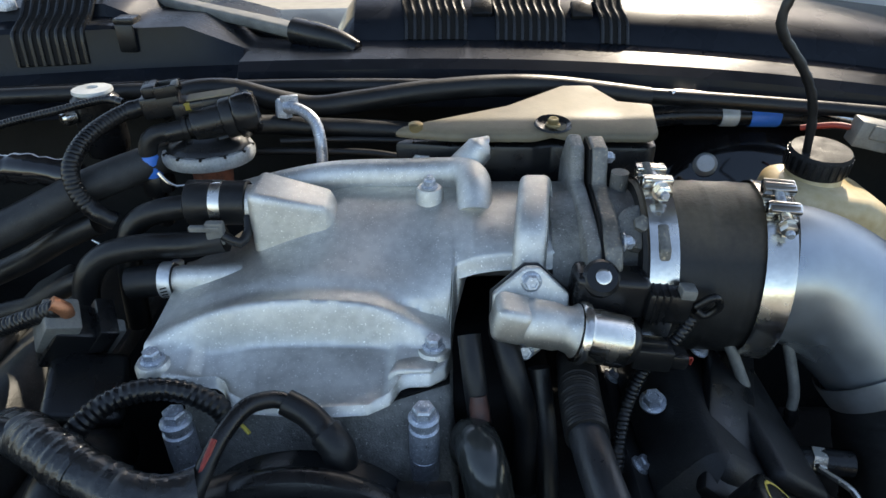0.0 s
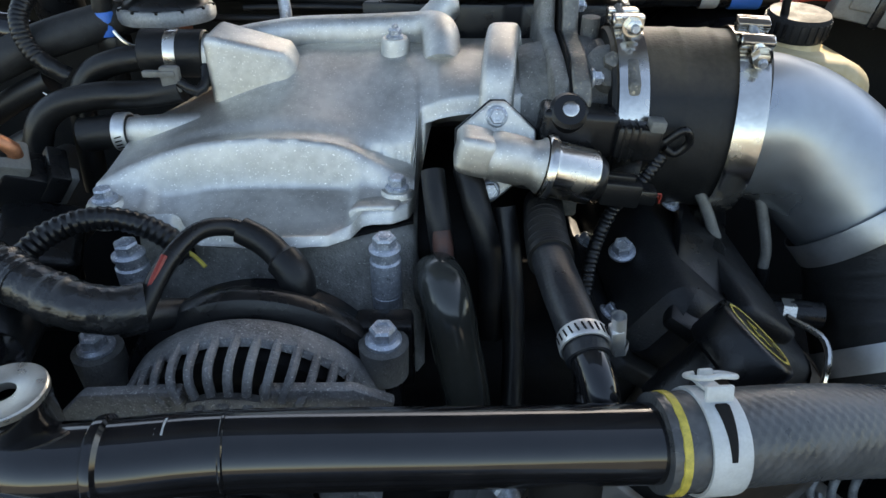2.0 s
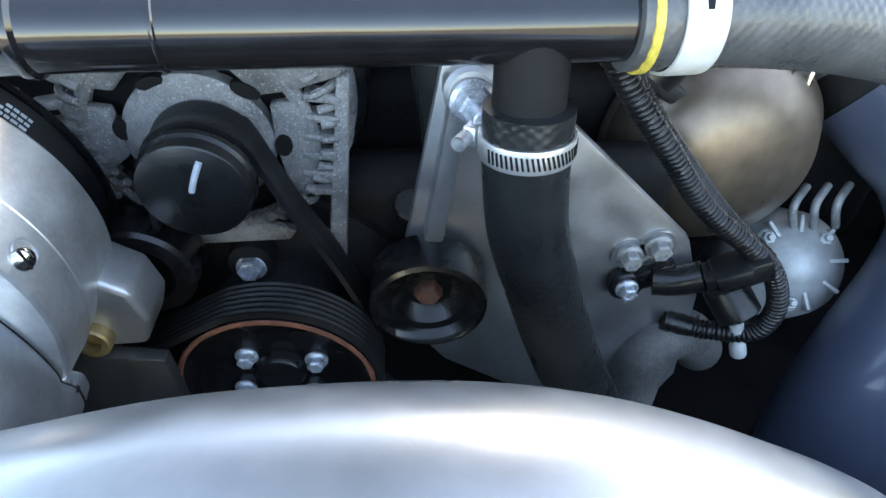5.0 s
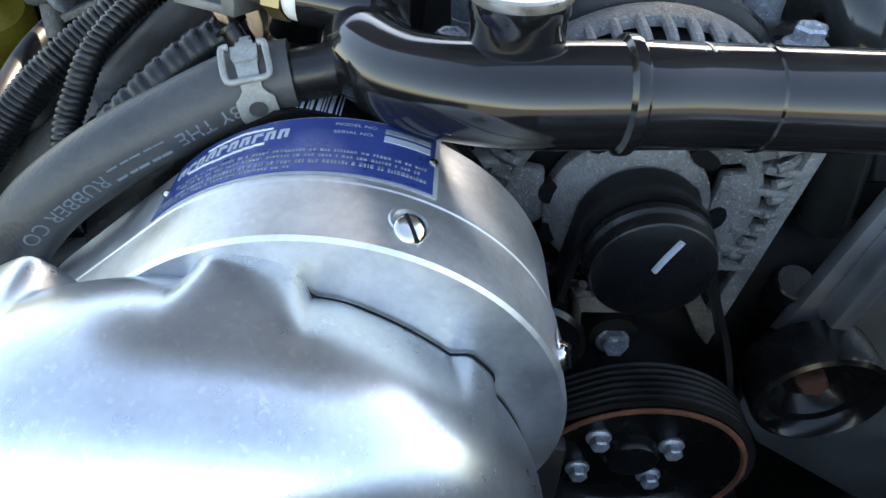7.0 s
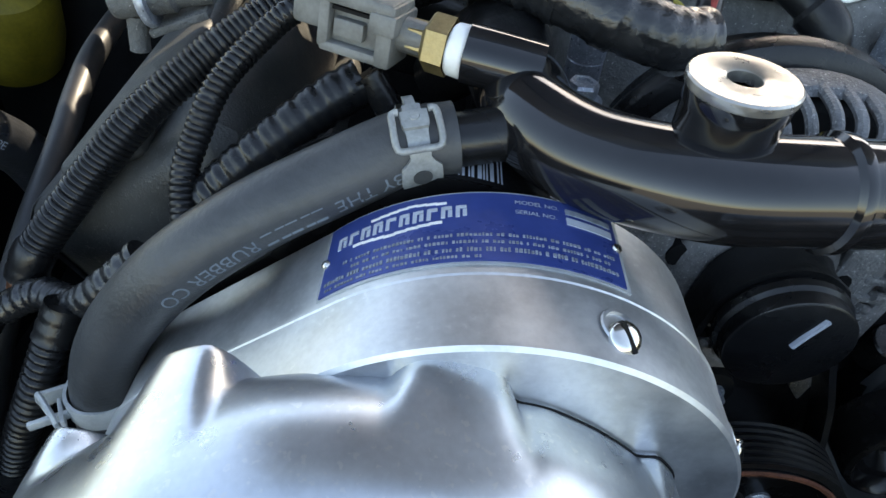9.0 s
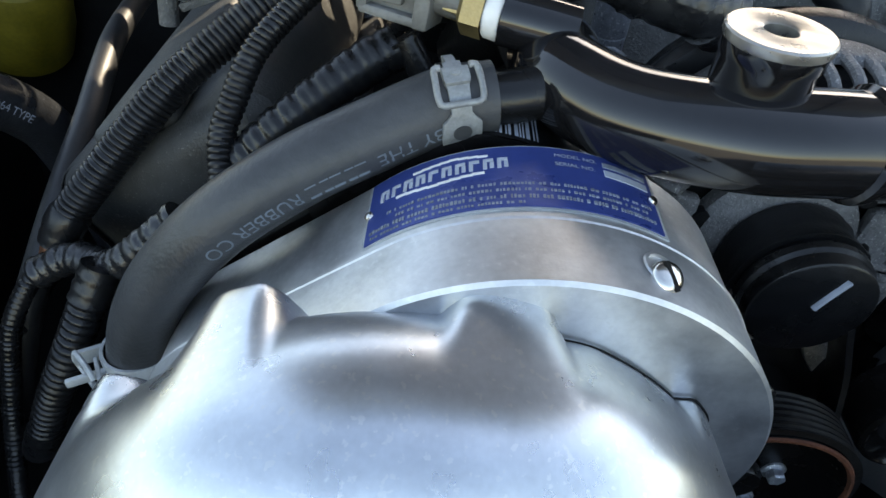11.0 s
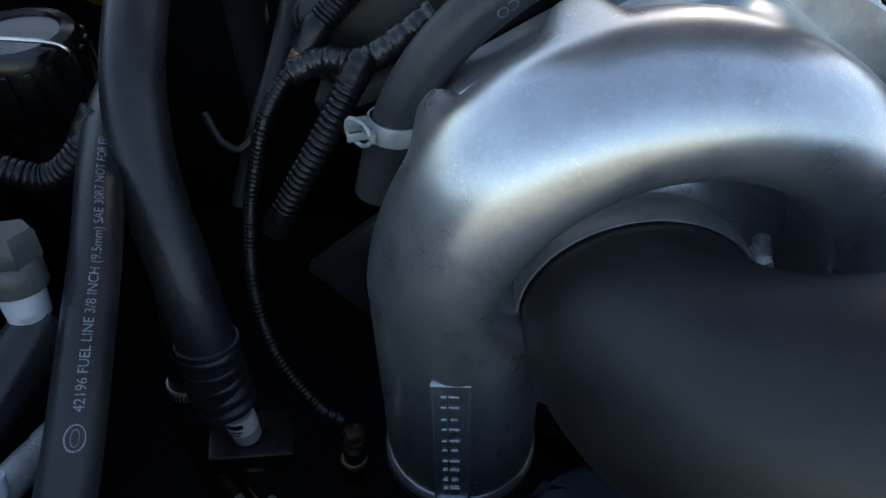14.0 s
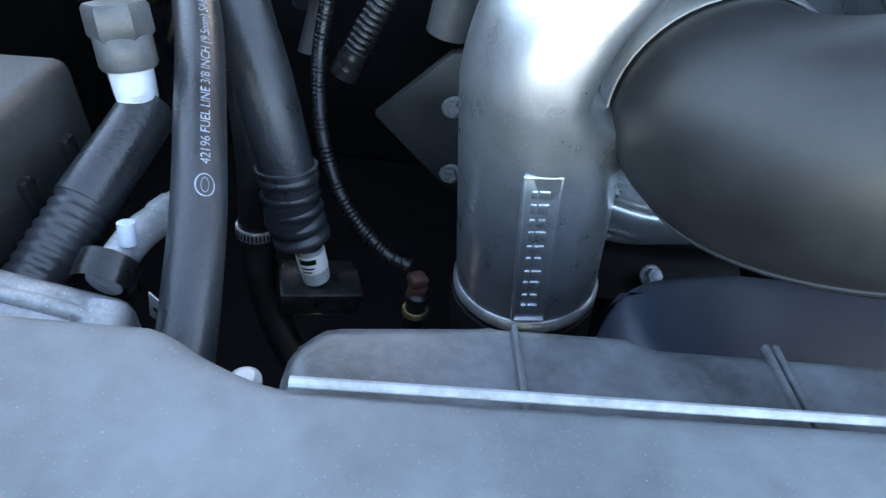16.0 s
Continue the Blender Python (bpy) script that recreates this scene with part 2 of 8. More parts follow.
def sweep(pts, r, seg=18, step=0.004, caps=True, glide=True):
    """A round rod along a path; r is a radius or a function of the way along in metres."""
    path = smooth_path(pts, step) if glide else [vec(q) for q in pts]
    bm, rings, s = bmesh.new(), [], 0.0
    for i, (p, (t, n, b)) in enumerate(zip(path, frames_along(path))):
        if i:
            s += (p - path[i - 1]).length
        rr = r(s) if callable(r) else r
        rings.append([bm.verts.new(p + rr * (math.cos(a) * n + math.sin(a) * b)) for a in (2 * math.pi * k / seg for k in range(seg))])
    for u, v in zip(rings, rings[1:]):
        for k in range(seg):
            bm.faces.new((u[k], u[(k + 1) % seg], v[(k + 1) % seg], v[k]))
    if caps:
        bm.faces.new(rings[0][::-1])
        bm.faces.new(rings[-1])
    bmesh.ops.recalc_face_normals(bm, faces=bm.faces)
    return bm


def length_of(pts):
    path = smooth_path(pts)
    return sum((a - b).length for a, b in zip(path, path[1:]))


def ribbed(r, pitch=0.003, depth=0.12):
    return lambda s: r * (1 - depth * (1 - abs(math.sin(math.pi * s / pitch)) ** 0.6))


def axes(origin, zdir, xdir=(1, 0, 0)):
    """A pose whose z points along zdir."""
    z = vec(zdir).normalized()
    x = vec(xdir) - z * z.dot(vec(xdir))
    if x.length < 1e-4:
        x = z.orthogonal()
    x.normalize()
    m = Matrix((x, z.cross(x), z)).transposed().to_4x4()
    m.translation = vec(origin)
    return m


def lathe(profile, m=Matrix(), seg=40, arc=2 * math.pi, start=0.0):
    """A turned shape from (radius, height) pairs about the pose's z."""
    bm, full = bmesh.new(), arc > 6.28
    cols = seg if full else seg + 1
    rings = []
    for r, h in profile:
        if r < 1e-6:
            rings.append([bm.verts.new(m @ Vector((0, 0, h)))] * cols)
        else:
            rings.append([bm.verts.new(m @ Vector((r * math.cos(start + arc * k / seg), r * math.sin(start + arc * k / seg), h))) for k in range(cols)])
    for u, v in zip(rings, rings[1:]):
        for k in range(seg):
            f = []
            for w in (u[k], u[(k + 1) % cols], v[(k + 1) % cols], v[k]):
                if w not in f:
                    f.append(w)
            if len(f) > 2:
                bm.faces.new(f)
    bmesh.ops.recalc_face_normals(bm, faces=bm.faces)
    return bm


def box(size, m=Matrix(), bevel=0.001, seg=2):
    bm = bmesh.new()
    bmesh.ops.create_cube(bm, size=1.0)
    bmesh.ops.scale(bm, vec=size, verts=bm.verts)
    if bevel:
        bmesh.ops.bevel(bm, geom=bm.edges[:], offset=bevel, segments=seg, affect="EDGES", profile=0.5)
    bm.transform(m)
    return bm


def prism(outline, z0, z1, m=Matrix(), bevel=0.001, seg=2):
    """A flat plate with the given outline."""
    bm = bmesh.new()
    low = [bm.verts.new((x, y, z0)) for x, y in outline]
    f = bm.faces.new(low)
    up = bmesh.ops.extrude_face_region(bm, geom=[f])
    bmesh.ops.translate(bm, vec=(0, 0, z1 - z0), verts=[g for g in up["geom"] if isinstance(g, bmesh.types.BMVert)])
    bmesh.ops.recalc_face_normals(bm, faces=bm.faces)
    if bevel:
        bmesh.ops.bevel(bm, geom=bm.edges[:], offset=bevel, segments=seg, affect="EDGES", profile=0.5)
    bm.transform(m)
    return bm


def join(*bms):
    out = bms[0]
    for b in bms[1:]:
        tmp = bpy.data.meshes.new("tmp")
        b.to_mesh(tmp)
        out.from_mesh(tmp)
        bpy.data.meshes.remove(tmp)
        b.free()
    return out


def mesh_of(name, bm, mat, sharp=40):
    me = bpy.data.meshes.new(name)
    bm.to_mesh(me)
    bm.free()
    me.materials.append(M[mat])
    for f in me.polygons:
        f.use_smooth = True
    me.set_sharp_from_angle(angle=radians(sharp))
    return me


def thing(name, label, category, base=(0, 0, 0), group="", kind=""):
    ob = new(name)
    ob.empty_display_size = 0.02
    ob.location = base
    return tagged(ob, label, category, group, kind)


def home(ob):
    """What brings a child's world places under its parent."""
    return Matrix.Translation(ob.location).inverted() if ob.type == "EMPTY" else Matrix.Identity(4)


def part(name, bm, mat, parent, label="", sharp=40):
    ob = new(name, mesh_of(name, bm, mat, sharp) if isinstance(bm, bmesh.types.BMesh) else bm)
    ob.parent = parent
    ob.matrix_parent_inverse = home(parent)
    return tagged(ob, label)


def solo(name, bm, mat, label, category, kind="", group="", sharp=40):
    """A thing of one mesh."""
    return tagged(new(name, mesh_of(name, bm, mat, sharp)), label, category, group, kind)


def blend(a, b, x):
    t = min(1.0, max(0.0, (x - a) / (b - a)))
    return t * t * (3 - 2 * t)


BOLT = {}


def bolt(parent, at, way, size=0.0065, mat="zinc", label="", tip=0.0, name="bolt"):
    """A flanged hex bolt head as a part."""
    key = (size, mat, tip)
    if key not in BOLT:
        bm = lathe([(size * 1.35, 0), (size * 1.35, size * 0.25), (size * 1.1, size * 0.45), (0, size * 0.45)], seg=20)
        bm = join(bm, lathe([(size, 0), (size, size * 1.2), (size * 0.85, size * 1.4), (size * 0.55, size * 1.4), (size * 0.5, size * 1.25), (0, size * 1.25)], seg=6))
        if tip:
            bm = join(bm, lathe([(size * 0.5, size), (size * 0.5, size + tip), (size * 0.4, size + tip * 1.05), (0, size + tip * 1.05)], seg=14))
        BOLT[key] = mesh_of("bolt", bm, mat, 30)
    ob = part(name, BOLT[key], mat, parent, label)
    ob.matrix_parent_inverse = home(parent)
    ob.matrix_basis = axes(at, way)
    return ob


def band(parent, at, way, r, width=0.012, mat="steel", label="", screw=None, slots=0, name="clamp_band"):
    """A hose clamp: a band with a worm-screw housing, screw and slots."""
    m = axes(at, way)
    t = 0.0009
    b = part(name, lathe([(r, -width / 2), (r + t, -width / 2), (r + t * 1.3, -width * 0.4), (r + t * 1.3, width * 0.4), (r + t, width / 2), (r, width / 2)], m, 48), mat, parent, label)
    if slots:
        span = radians(150)
        for k in range(slots):
            a = (screw or 0.0) + 0.5 + span * k / slots
            c = m @ Vector(((r + t * 1.3) * math.cos(a), (r + t * 1.3) * math.sin(a), 0))
            out = (c - m.translation).normalized()
            part("slot", box((0.0008, width * 0.55, 0.0006), axes(c, out, vec(way).cross(out)) @ pose(0, 0, 0, 0, 0, 15), 0), "dark", b)
    if screw is not None:
        c = m @ Vector(((r + 0.004) * math.cos(screw), (r + 0.004) * math.sin(screw), 0))
        out = (c - m.translation).normalized()
        side = vec(way).normalized().cross(out)
        part("screw_housing", box((0.013, width * 0.9, 0.006), axes(c, out, side), 0.0012), mat, b)
        part("clamp_screw", join(lathe([(0.0032, -0.014), (0.0032, 0.004), (0, 0.004)], axes(c + out * 0.001, -side), 14),
                                 lathe([(0.0045, 0.004), (0.0045, 0.009), (0.003, 0.010), (0, 0.010)], axes(c + out * 0.001, -side), 6)), mat, b)
    return b

# ---- the setting: bay walls, floor, cowl, ground ----
solo("ground", box((400, 400, 0.1), pose(0, 0, -0.05), 0), "paving", "pale dusty paved ground under the car", "ground", "structure")
# Plain near-black fillers, dark by colour, that close the bay behind the parts.
solo("bay_floor", box((1.62, 1.5, 0.03), pose(0, 0.15, 0.295), 0.004), "dark", "plain black floor that closes the engine bay", "floor", "structure")
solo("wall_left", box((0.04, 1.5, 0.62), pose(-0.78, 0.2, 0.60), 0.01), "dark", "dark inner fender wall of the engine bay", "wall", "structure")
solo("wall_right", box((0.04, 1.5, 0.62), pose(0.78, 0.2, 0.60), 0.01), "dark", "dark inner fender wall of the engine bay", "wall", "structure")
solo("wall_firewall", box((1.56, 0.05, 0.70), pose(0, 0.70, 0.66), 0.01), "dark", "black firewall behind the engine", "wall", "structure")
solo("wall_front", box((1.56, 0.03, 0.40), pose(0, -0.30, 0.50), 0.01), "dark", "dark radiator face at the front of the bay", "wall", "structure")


def make_hood():
    m = pose(0, 0.92, 1.385, 51, 0, 180)
    h = thing("hood", "raised blue-grey car hood over the engine bay", "hood", m.translation, kind="structure")
    part("hood_panel", box((1.8, 1.2, 0.02), m @ pose(0, 0.62, 0), 0.006), "body", h)
    for x in (-0.45, 0, 0.45):
        part("hood_rib", box((0.07, 1.0, 0.02), m @ pose(x, 0.62, -0.021), 0.006), "body", h)
    return h


make_hood()


COWL = {
    "wall": [(0.585, 1.000), (0.632, 1.030), (0.634, 1.036), (0.638, 1.066), (0.642, 1.070), (0.664, 1.073), (0.668, 1.084), (0.700, 1.092), (0.790, 1.096)],
    "tray": [(0.585, 1.000), (0.590, 1.034), (0.600, 1.041), (0.640, 1.0425), (0.660, 1.0425), (0.680, 1.043), (0.700, 1.044), (0.730, 1.046), (0.790, 1.050)],
    "hump": [(0.585, 1.000), (0.590, 1.034), (0.600, 1.041), (0.640, 1.043), (0.650, 1.046), (0.660, 1.061), (0.667, 1.0655), (0.690, 1.0775), (0.790, 1.085)],
}


def cowl_at(x, y, z):
    """A place on the cowl, which bows back to the middle and falls away to its ends."""
    return Vector((x, y - 0.10 * (x / 0.75) ** 2, z - (0.02 if x < 0 else 0.06) * (x / 0.75) ** 2))


def make_cowl():
    """The slatted black grille panel under the windscreen."""
    c = thing("cowl_panel", "glossy black plastic cowl panel with slotted air grilles", "cowl panel", (0, 0.66, 1.0), kind="structure")
    bm, cols = bmesh.new(), []
    for x in sorted([-0.75 + 1.5 * k / 40 for k in range(41)] + [-0.326, -0.308, -0.292, -0.245, -0.232, -0.218, -0.205, -0.193, -0.188, -0.112, -0.104, -0.096, -0.088]):
        b, low = blend(-0.113, -0.087, x), blend(-0.325, -0.290, x)
        row = []
        for i, ((y0, z0), (y1, z1), (y2, z2)) in enumerate(zip(COWL["wall"], COWL["tray"], COWL["hump"])):
            # the wall drops behind its edge and runs out in a slope
            a = min(1.0, max(0.0, (x + 0.245) / 0.055)) if i > 2 else blend(-0.194, -0.187, x)
            z0 += low * max(0.0, z0 - 1.066) * -1.0
            row.append(((y0 * (1 - a) + y1 * a) * (1 - b) + y2 * b, (z0 * (1 - a) + z1 * a) * (1 - b) + z2 * b))
        cols.append([bm.verts.new(cowl_at(x, y, z)) for y, z in row + [(0.79, 1.03), (0.66, 1.0), (0.63, 0.99)]])
    for u, v in zip(cols, cols[1:]):
        for i in range(len(u)):
            j = (i + 1) % len(u)
            bm.faces.new((u[i], u[j], v[j], v[i]))
    bm.faces.new(cols[0])
    bm.faces.new(cols[-1][::-1])
    bmesh.ops.recalc_face_normals(bm, faces=bm.faces)
    part("panel", bm, "cowl", c, sharp=30)
    wall = [(0.0, 0.633, 1.037), (0.0, 0.6365, 1.062), (0.001, 0.641, 1.069), (0.003, 0.655, 1.078), (0.004, 0.664, 1.089), (0.004, 0.674, 1.0945), (0.004, 0.685, 1.090)]
    hump = [(0.0, 0.6495, 1.046), (0.0, 0.6590, 1.0615), (-0.001, 0.6655, 1.0685), (-0.004, 0.676, 1.0745), (-0.005, 0.690, 1.0835), (-0.005, 0.700, 1.084)]
    for x0, n, pitch, line in ((-0.398, 9, 0.0076, wall), (-0.036, 8, 0.0083, hump), (0.054, 9, 0.0081, hump), (0.157, 4, 0.0081, hump)):
        for k in range(n):
            rib = sweep([cowl_at(x0 + pitch * k + d, y, z) for d, y, z in line], 0.0021, 8, 0.005)
            part("grille_slat", rib, "plastic", c)
        mid, w = x0 + pitch * (n - 1) / 2, pitch * (n - 1)
        # Black sheet just proud of the panel, standing for shade between slats.
        back = bmesh.new()
        rows = []
        for e in (-0.5, 0.5):
            rows.append([back.verts.new(cowl_at(mid + w * e + d, y - 0.0002, z + 0.0010)) for d, y, z in line[:-1]] + [back.verts.new(cowl_at(mid + w * e + d, y + 0.003, z - 0.004)) for d, y, z in line[-2::-1]])
        for i in range(len(rows[0])):
            j = (i + 1) % len(rows[0])
            back.faces.new((rows[0][i], rows[0][j], rows[1][j], rows[1][i]))
        back.faces.new(rows[0])
        back.faces.new(rows[1][::-1])
        bmesh.ops.recalc_face_normals(back, faces=back.faces)
        part("grille_shade", back, "dark", c, "black sheet for the shade between the slats")
    part("clip", join(box((0.017, 0.004, 0.026), Matrix.Translation(cowl_at(-0.297, 0.6335, 1.058)), 0.002), box((0.019, 0.020, 0.006), Matrix.Translation(cowl_at(-0.297, 0.643, 1.073)), 0.0015)), "plastic", c)
    for x in (0.039, 0.138):
        part("clip", box((0.021, 0.022, 0.006), Matrix.Translation(cowl_at(x, 0.674, 1.0720)) @ pose(0, 0, 0, 32), 0.002), "plastic", c)
    part("cap_nut", lathe([(0.010, 0.0), (0.010, 0.008), (0.006, 0.013), (0, 0.013)], Matrix.Translation(cowl_at(-0.413, 0.668, 1.083)), 6), "zinc", c, "bright cap nut")
    part("corner_bracket", join(box((0.05, 0.012, 0.075), pose(0.470, 0.655, 1.03, 0, 14, -8), 0.003), box((0.09, 0.03, 0.010), pose(0.455, 0.645, 0.995, 0, 14, 0), 0.003), box((0.014, 0.010, 0.030), pose(0.452, 0.648, 1.073, 0, -22), 0.003)), "plastic", c, "black bracket at the panel's corner")
    return c


make_cowl()
solo("windscreen", prism([(-0.8, 0), (0.8, 0), (0.7, 0.8), (-0.7, 0.8)], 0, 0.006, pose(0, 0.86, 1.075, 32), 0.001), "glass", "pale windscreen glass reflecting the sky", "windscreen", "structure")
solo("fender_top", sweep([(0.30, 0.93, 1.085), (0.50, 0.86, 1.085), (0.66, 0.66, 1.07), (0.72, 0.3, 1.03)], 0.075, 20, 0.03), "pale", "sunlit pale painted fender edge", "fender", "structure")


def make_wiper(a, b, wide, mat, label):
    """A wiper arm from its pivot a to its far end b, with the pivot's rounded cover."""
    w = thing("wiper", label, "wiper", a, group="windscreen wipers")
    a, b = vec(a), vec(b)
    run = (b - a).normalized()
    arm = box((1.0, 1.0, 1.0), Matrix(), 0.0)
    bmesh.ops.bevel(arm, geom=arm.edges[:], offset=0.22, segments=3, affect="EDGES", profile=0.5)
    m = axes((a + b) / 2, run, (0, 0, 1))
    for v in arm.verts:
        k = 1.0 - 0.35 * (v.co.z + 0.5)
        v.co = m @ Vector((v.co.x * wide * 0.55 * k, v.co.y * wide * k, v.co.z * (b - a).length))
    part("wiper_arm", arm, mat, w, "dusty grey arm")
    part("pivot_cap", sweep([a - run * wide * 1.6 + vec((0, 0, -0.004)), a - run * wide * 0.8, a + run * wide * 0.4, a + run * wide * 1.4], lambda s: wide * 0.52 * min(1.0, 0.62 + s * 9), 18, 0.004), "plastic", w, "black rounded pivot cover")
    part("blade", sweep([a.lerp(b, 0.18) + vec((0, 0.012, -0.010)), b + vec((0, 0.012, -0.010))], 0.0045, 8, 0.05), "rubber", w)
    return w


make_wiper((-0.1179, 0.648, 1.0491), (-0.339, 0.745, 1.074), 0.024, "connector", "grey windscreen wiper arm with a black pivot cover")
make_wiper((0.415, 0.690, 1.020), (0.222, 0.745, 1.078), 0.010, "connector", "slim grey wiper arm at the windscreen corner")

# rails and harness along the firewall
solo("weatherstrip", sweep([(-0.75, 0.50, 1.012), (-0.4, 0.545, 1.022), (0, 0.562, 1.026), (0.4, 0.545, 1.006), (0.75, 0.49, 0.98)], 0.007, 12, 0.02), "rubber", "black rubber weatherstrip along the firewall", "weatherstrip", "structure")
solo("firewall_rail", sweep([(-0.75, 0.525, 1.005), (-0.4, 0.572, 1.018), (0, 0.588, 1.021), (0.4, 0.572, 1.002), (0.75, 0.51, 0.975)], 0.0055, 10, 0.02), "gloss", "thin black seam rail on the firewall", "rail", "structure")


# ---- supercharger ----
VX, VZ = -0.2226, 0.811      # axis of the scroll
GX, GZ = -0.190, 0.846       # axis of the gear case
R_G = 0.0765
IX, IZ = -0.2289, 0.8033     # axis of the inlet


LUGS = ((117.0, 9.5, 7.2), (78.5, 9.5, 9.5), (39.5, 5.0, 7.0), (155.0, 5.0, 7.0), (-5.0, 5.0, 7.0))      # angle, reach to either side


LUG_LIFT = 0.0040


def lug_fill(d):
    """How far the scroll is filled out to its flange: full at each clamping lug, a shallow saddle between the upper two."""
    w = max(math.exp(-abs((d - lug) / (hi if d > lug else low)) ** 5) for lug, hi, low in LUGS)
    return max(w, 0.36 * blend(78, 90, d) * (1 - blend(110, 122, d)), 0.55 * blend(-8, 4, d) * (1 - blend(62, 82, d)))


def scroll():
    """The snail-shaped scroll with its discharge pipe straight down."""
    bm, rings, seg = bmesh.new(), [], 72
    n = 340
    path = []
    for i in range(n + 1):
        u = i / n
        a = radians(-112 + u * 300.5)
        r = 0.021 + 0.0175 * u ** 0.8
        big = 0.1045 + 0.0120 * u ** 6 - r
        c = Vector((VX + big * math.cos(a), 0.0745 - r * 0.98, VZ + big * math.sin(a)))
        path.append((c, Vector((math.cos(a), 0, math.sin(a))), r, a))
    last, _, r, _ = path[-1]
    for k in range(1, 11):
        path.append((last + Vector((0.00185 * k, 0, -0.0122 * k)), Vector((-1, 0, -0.15)).normalized(), r, None))
    for c, out, r, a in path:
        ring = []
        for k in range(seg):
            q = 2 * math.pi * k / seg
            co, si = math.cos(q), math.sin(q)
            stretch = 1.0
            if a is not None and co < 0:
                stretch = 0.42 * math.tanh(1.6 * -co) / -co if co < -0.02 else 0.67
            o = r * co * stretch
            if a is not None and co > 0 and si < 0:
                # the scroll is filled out to its flange at each clamping lug
                d = math.degrees(a)
                w = lug_fill(d)
                o += w * (r * (1 - co)) * 0.97 + LUG_LIFT * max(0.0, 1 - abs(d - 78.5) / 16) ** 0.5 * max(0.0, w - 0.36) * -si
            ring.append(bm.verts.new(c + out * o + Vector((0, -1, 0)) * (r * si)))
        rings.append(ring)
    for u, v in zip(rings, rings[1:]):
        for k in range(seg):
            bm.faces.new((u[k], u[(k + 1) % seg], v[(k + 1) % seg], v[k]))
    bm.faces.new(rings[0][::-1])
    bm.faces.new(rings[-1])
    bmesh.ops.recalc_face_normals(bm, faces=bm.faces)
    return bm


def case_outline(grow):
    """The gear case seen end on: a drum with a smaller lobe, joined by straight flanks."""
    c1, r1 = (GX, GZ), R_G + grow
    c2, r2 = (-0.256, 0.806), 0.068 + grow
    dx, dz = c2[0] - c1[0], c2[1] - c1[1]
    d, way = math.hypot(dx, dz), math.atan2(dz, dx)
    q = math.acos((r1 - r2) / d)
    pts = []
    for k in range(81):
        a = way + q + (2 * math.pi - 2 * q) * k / 80
        pts.append((c1[0] + r1 * math.cos(a), c1[1] + r1 * math.sin(a)))
    for k in range(41):
        a = way - q + 2 * q * k / 40
        pts.append((c2[0] + r2 * math.cos(a), c2[1] + r2 * math.sin(a)))
    return pts


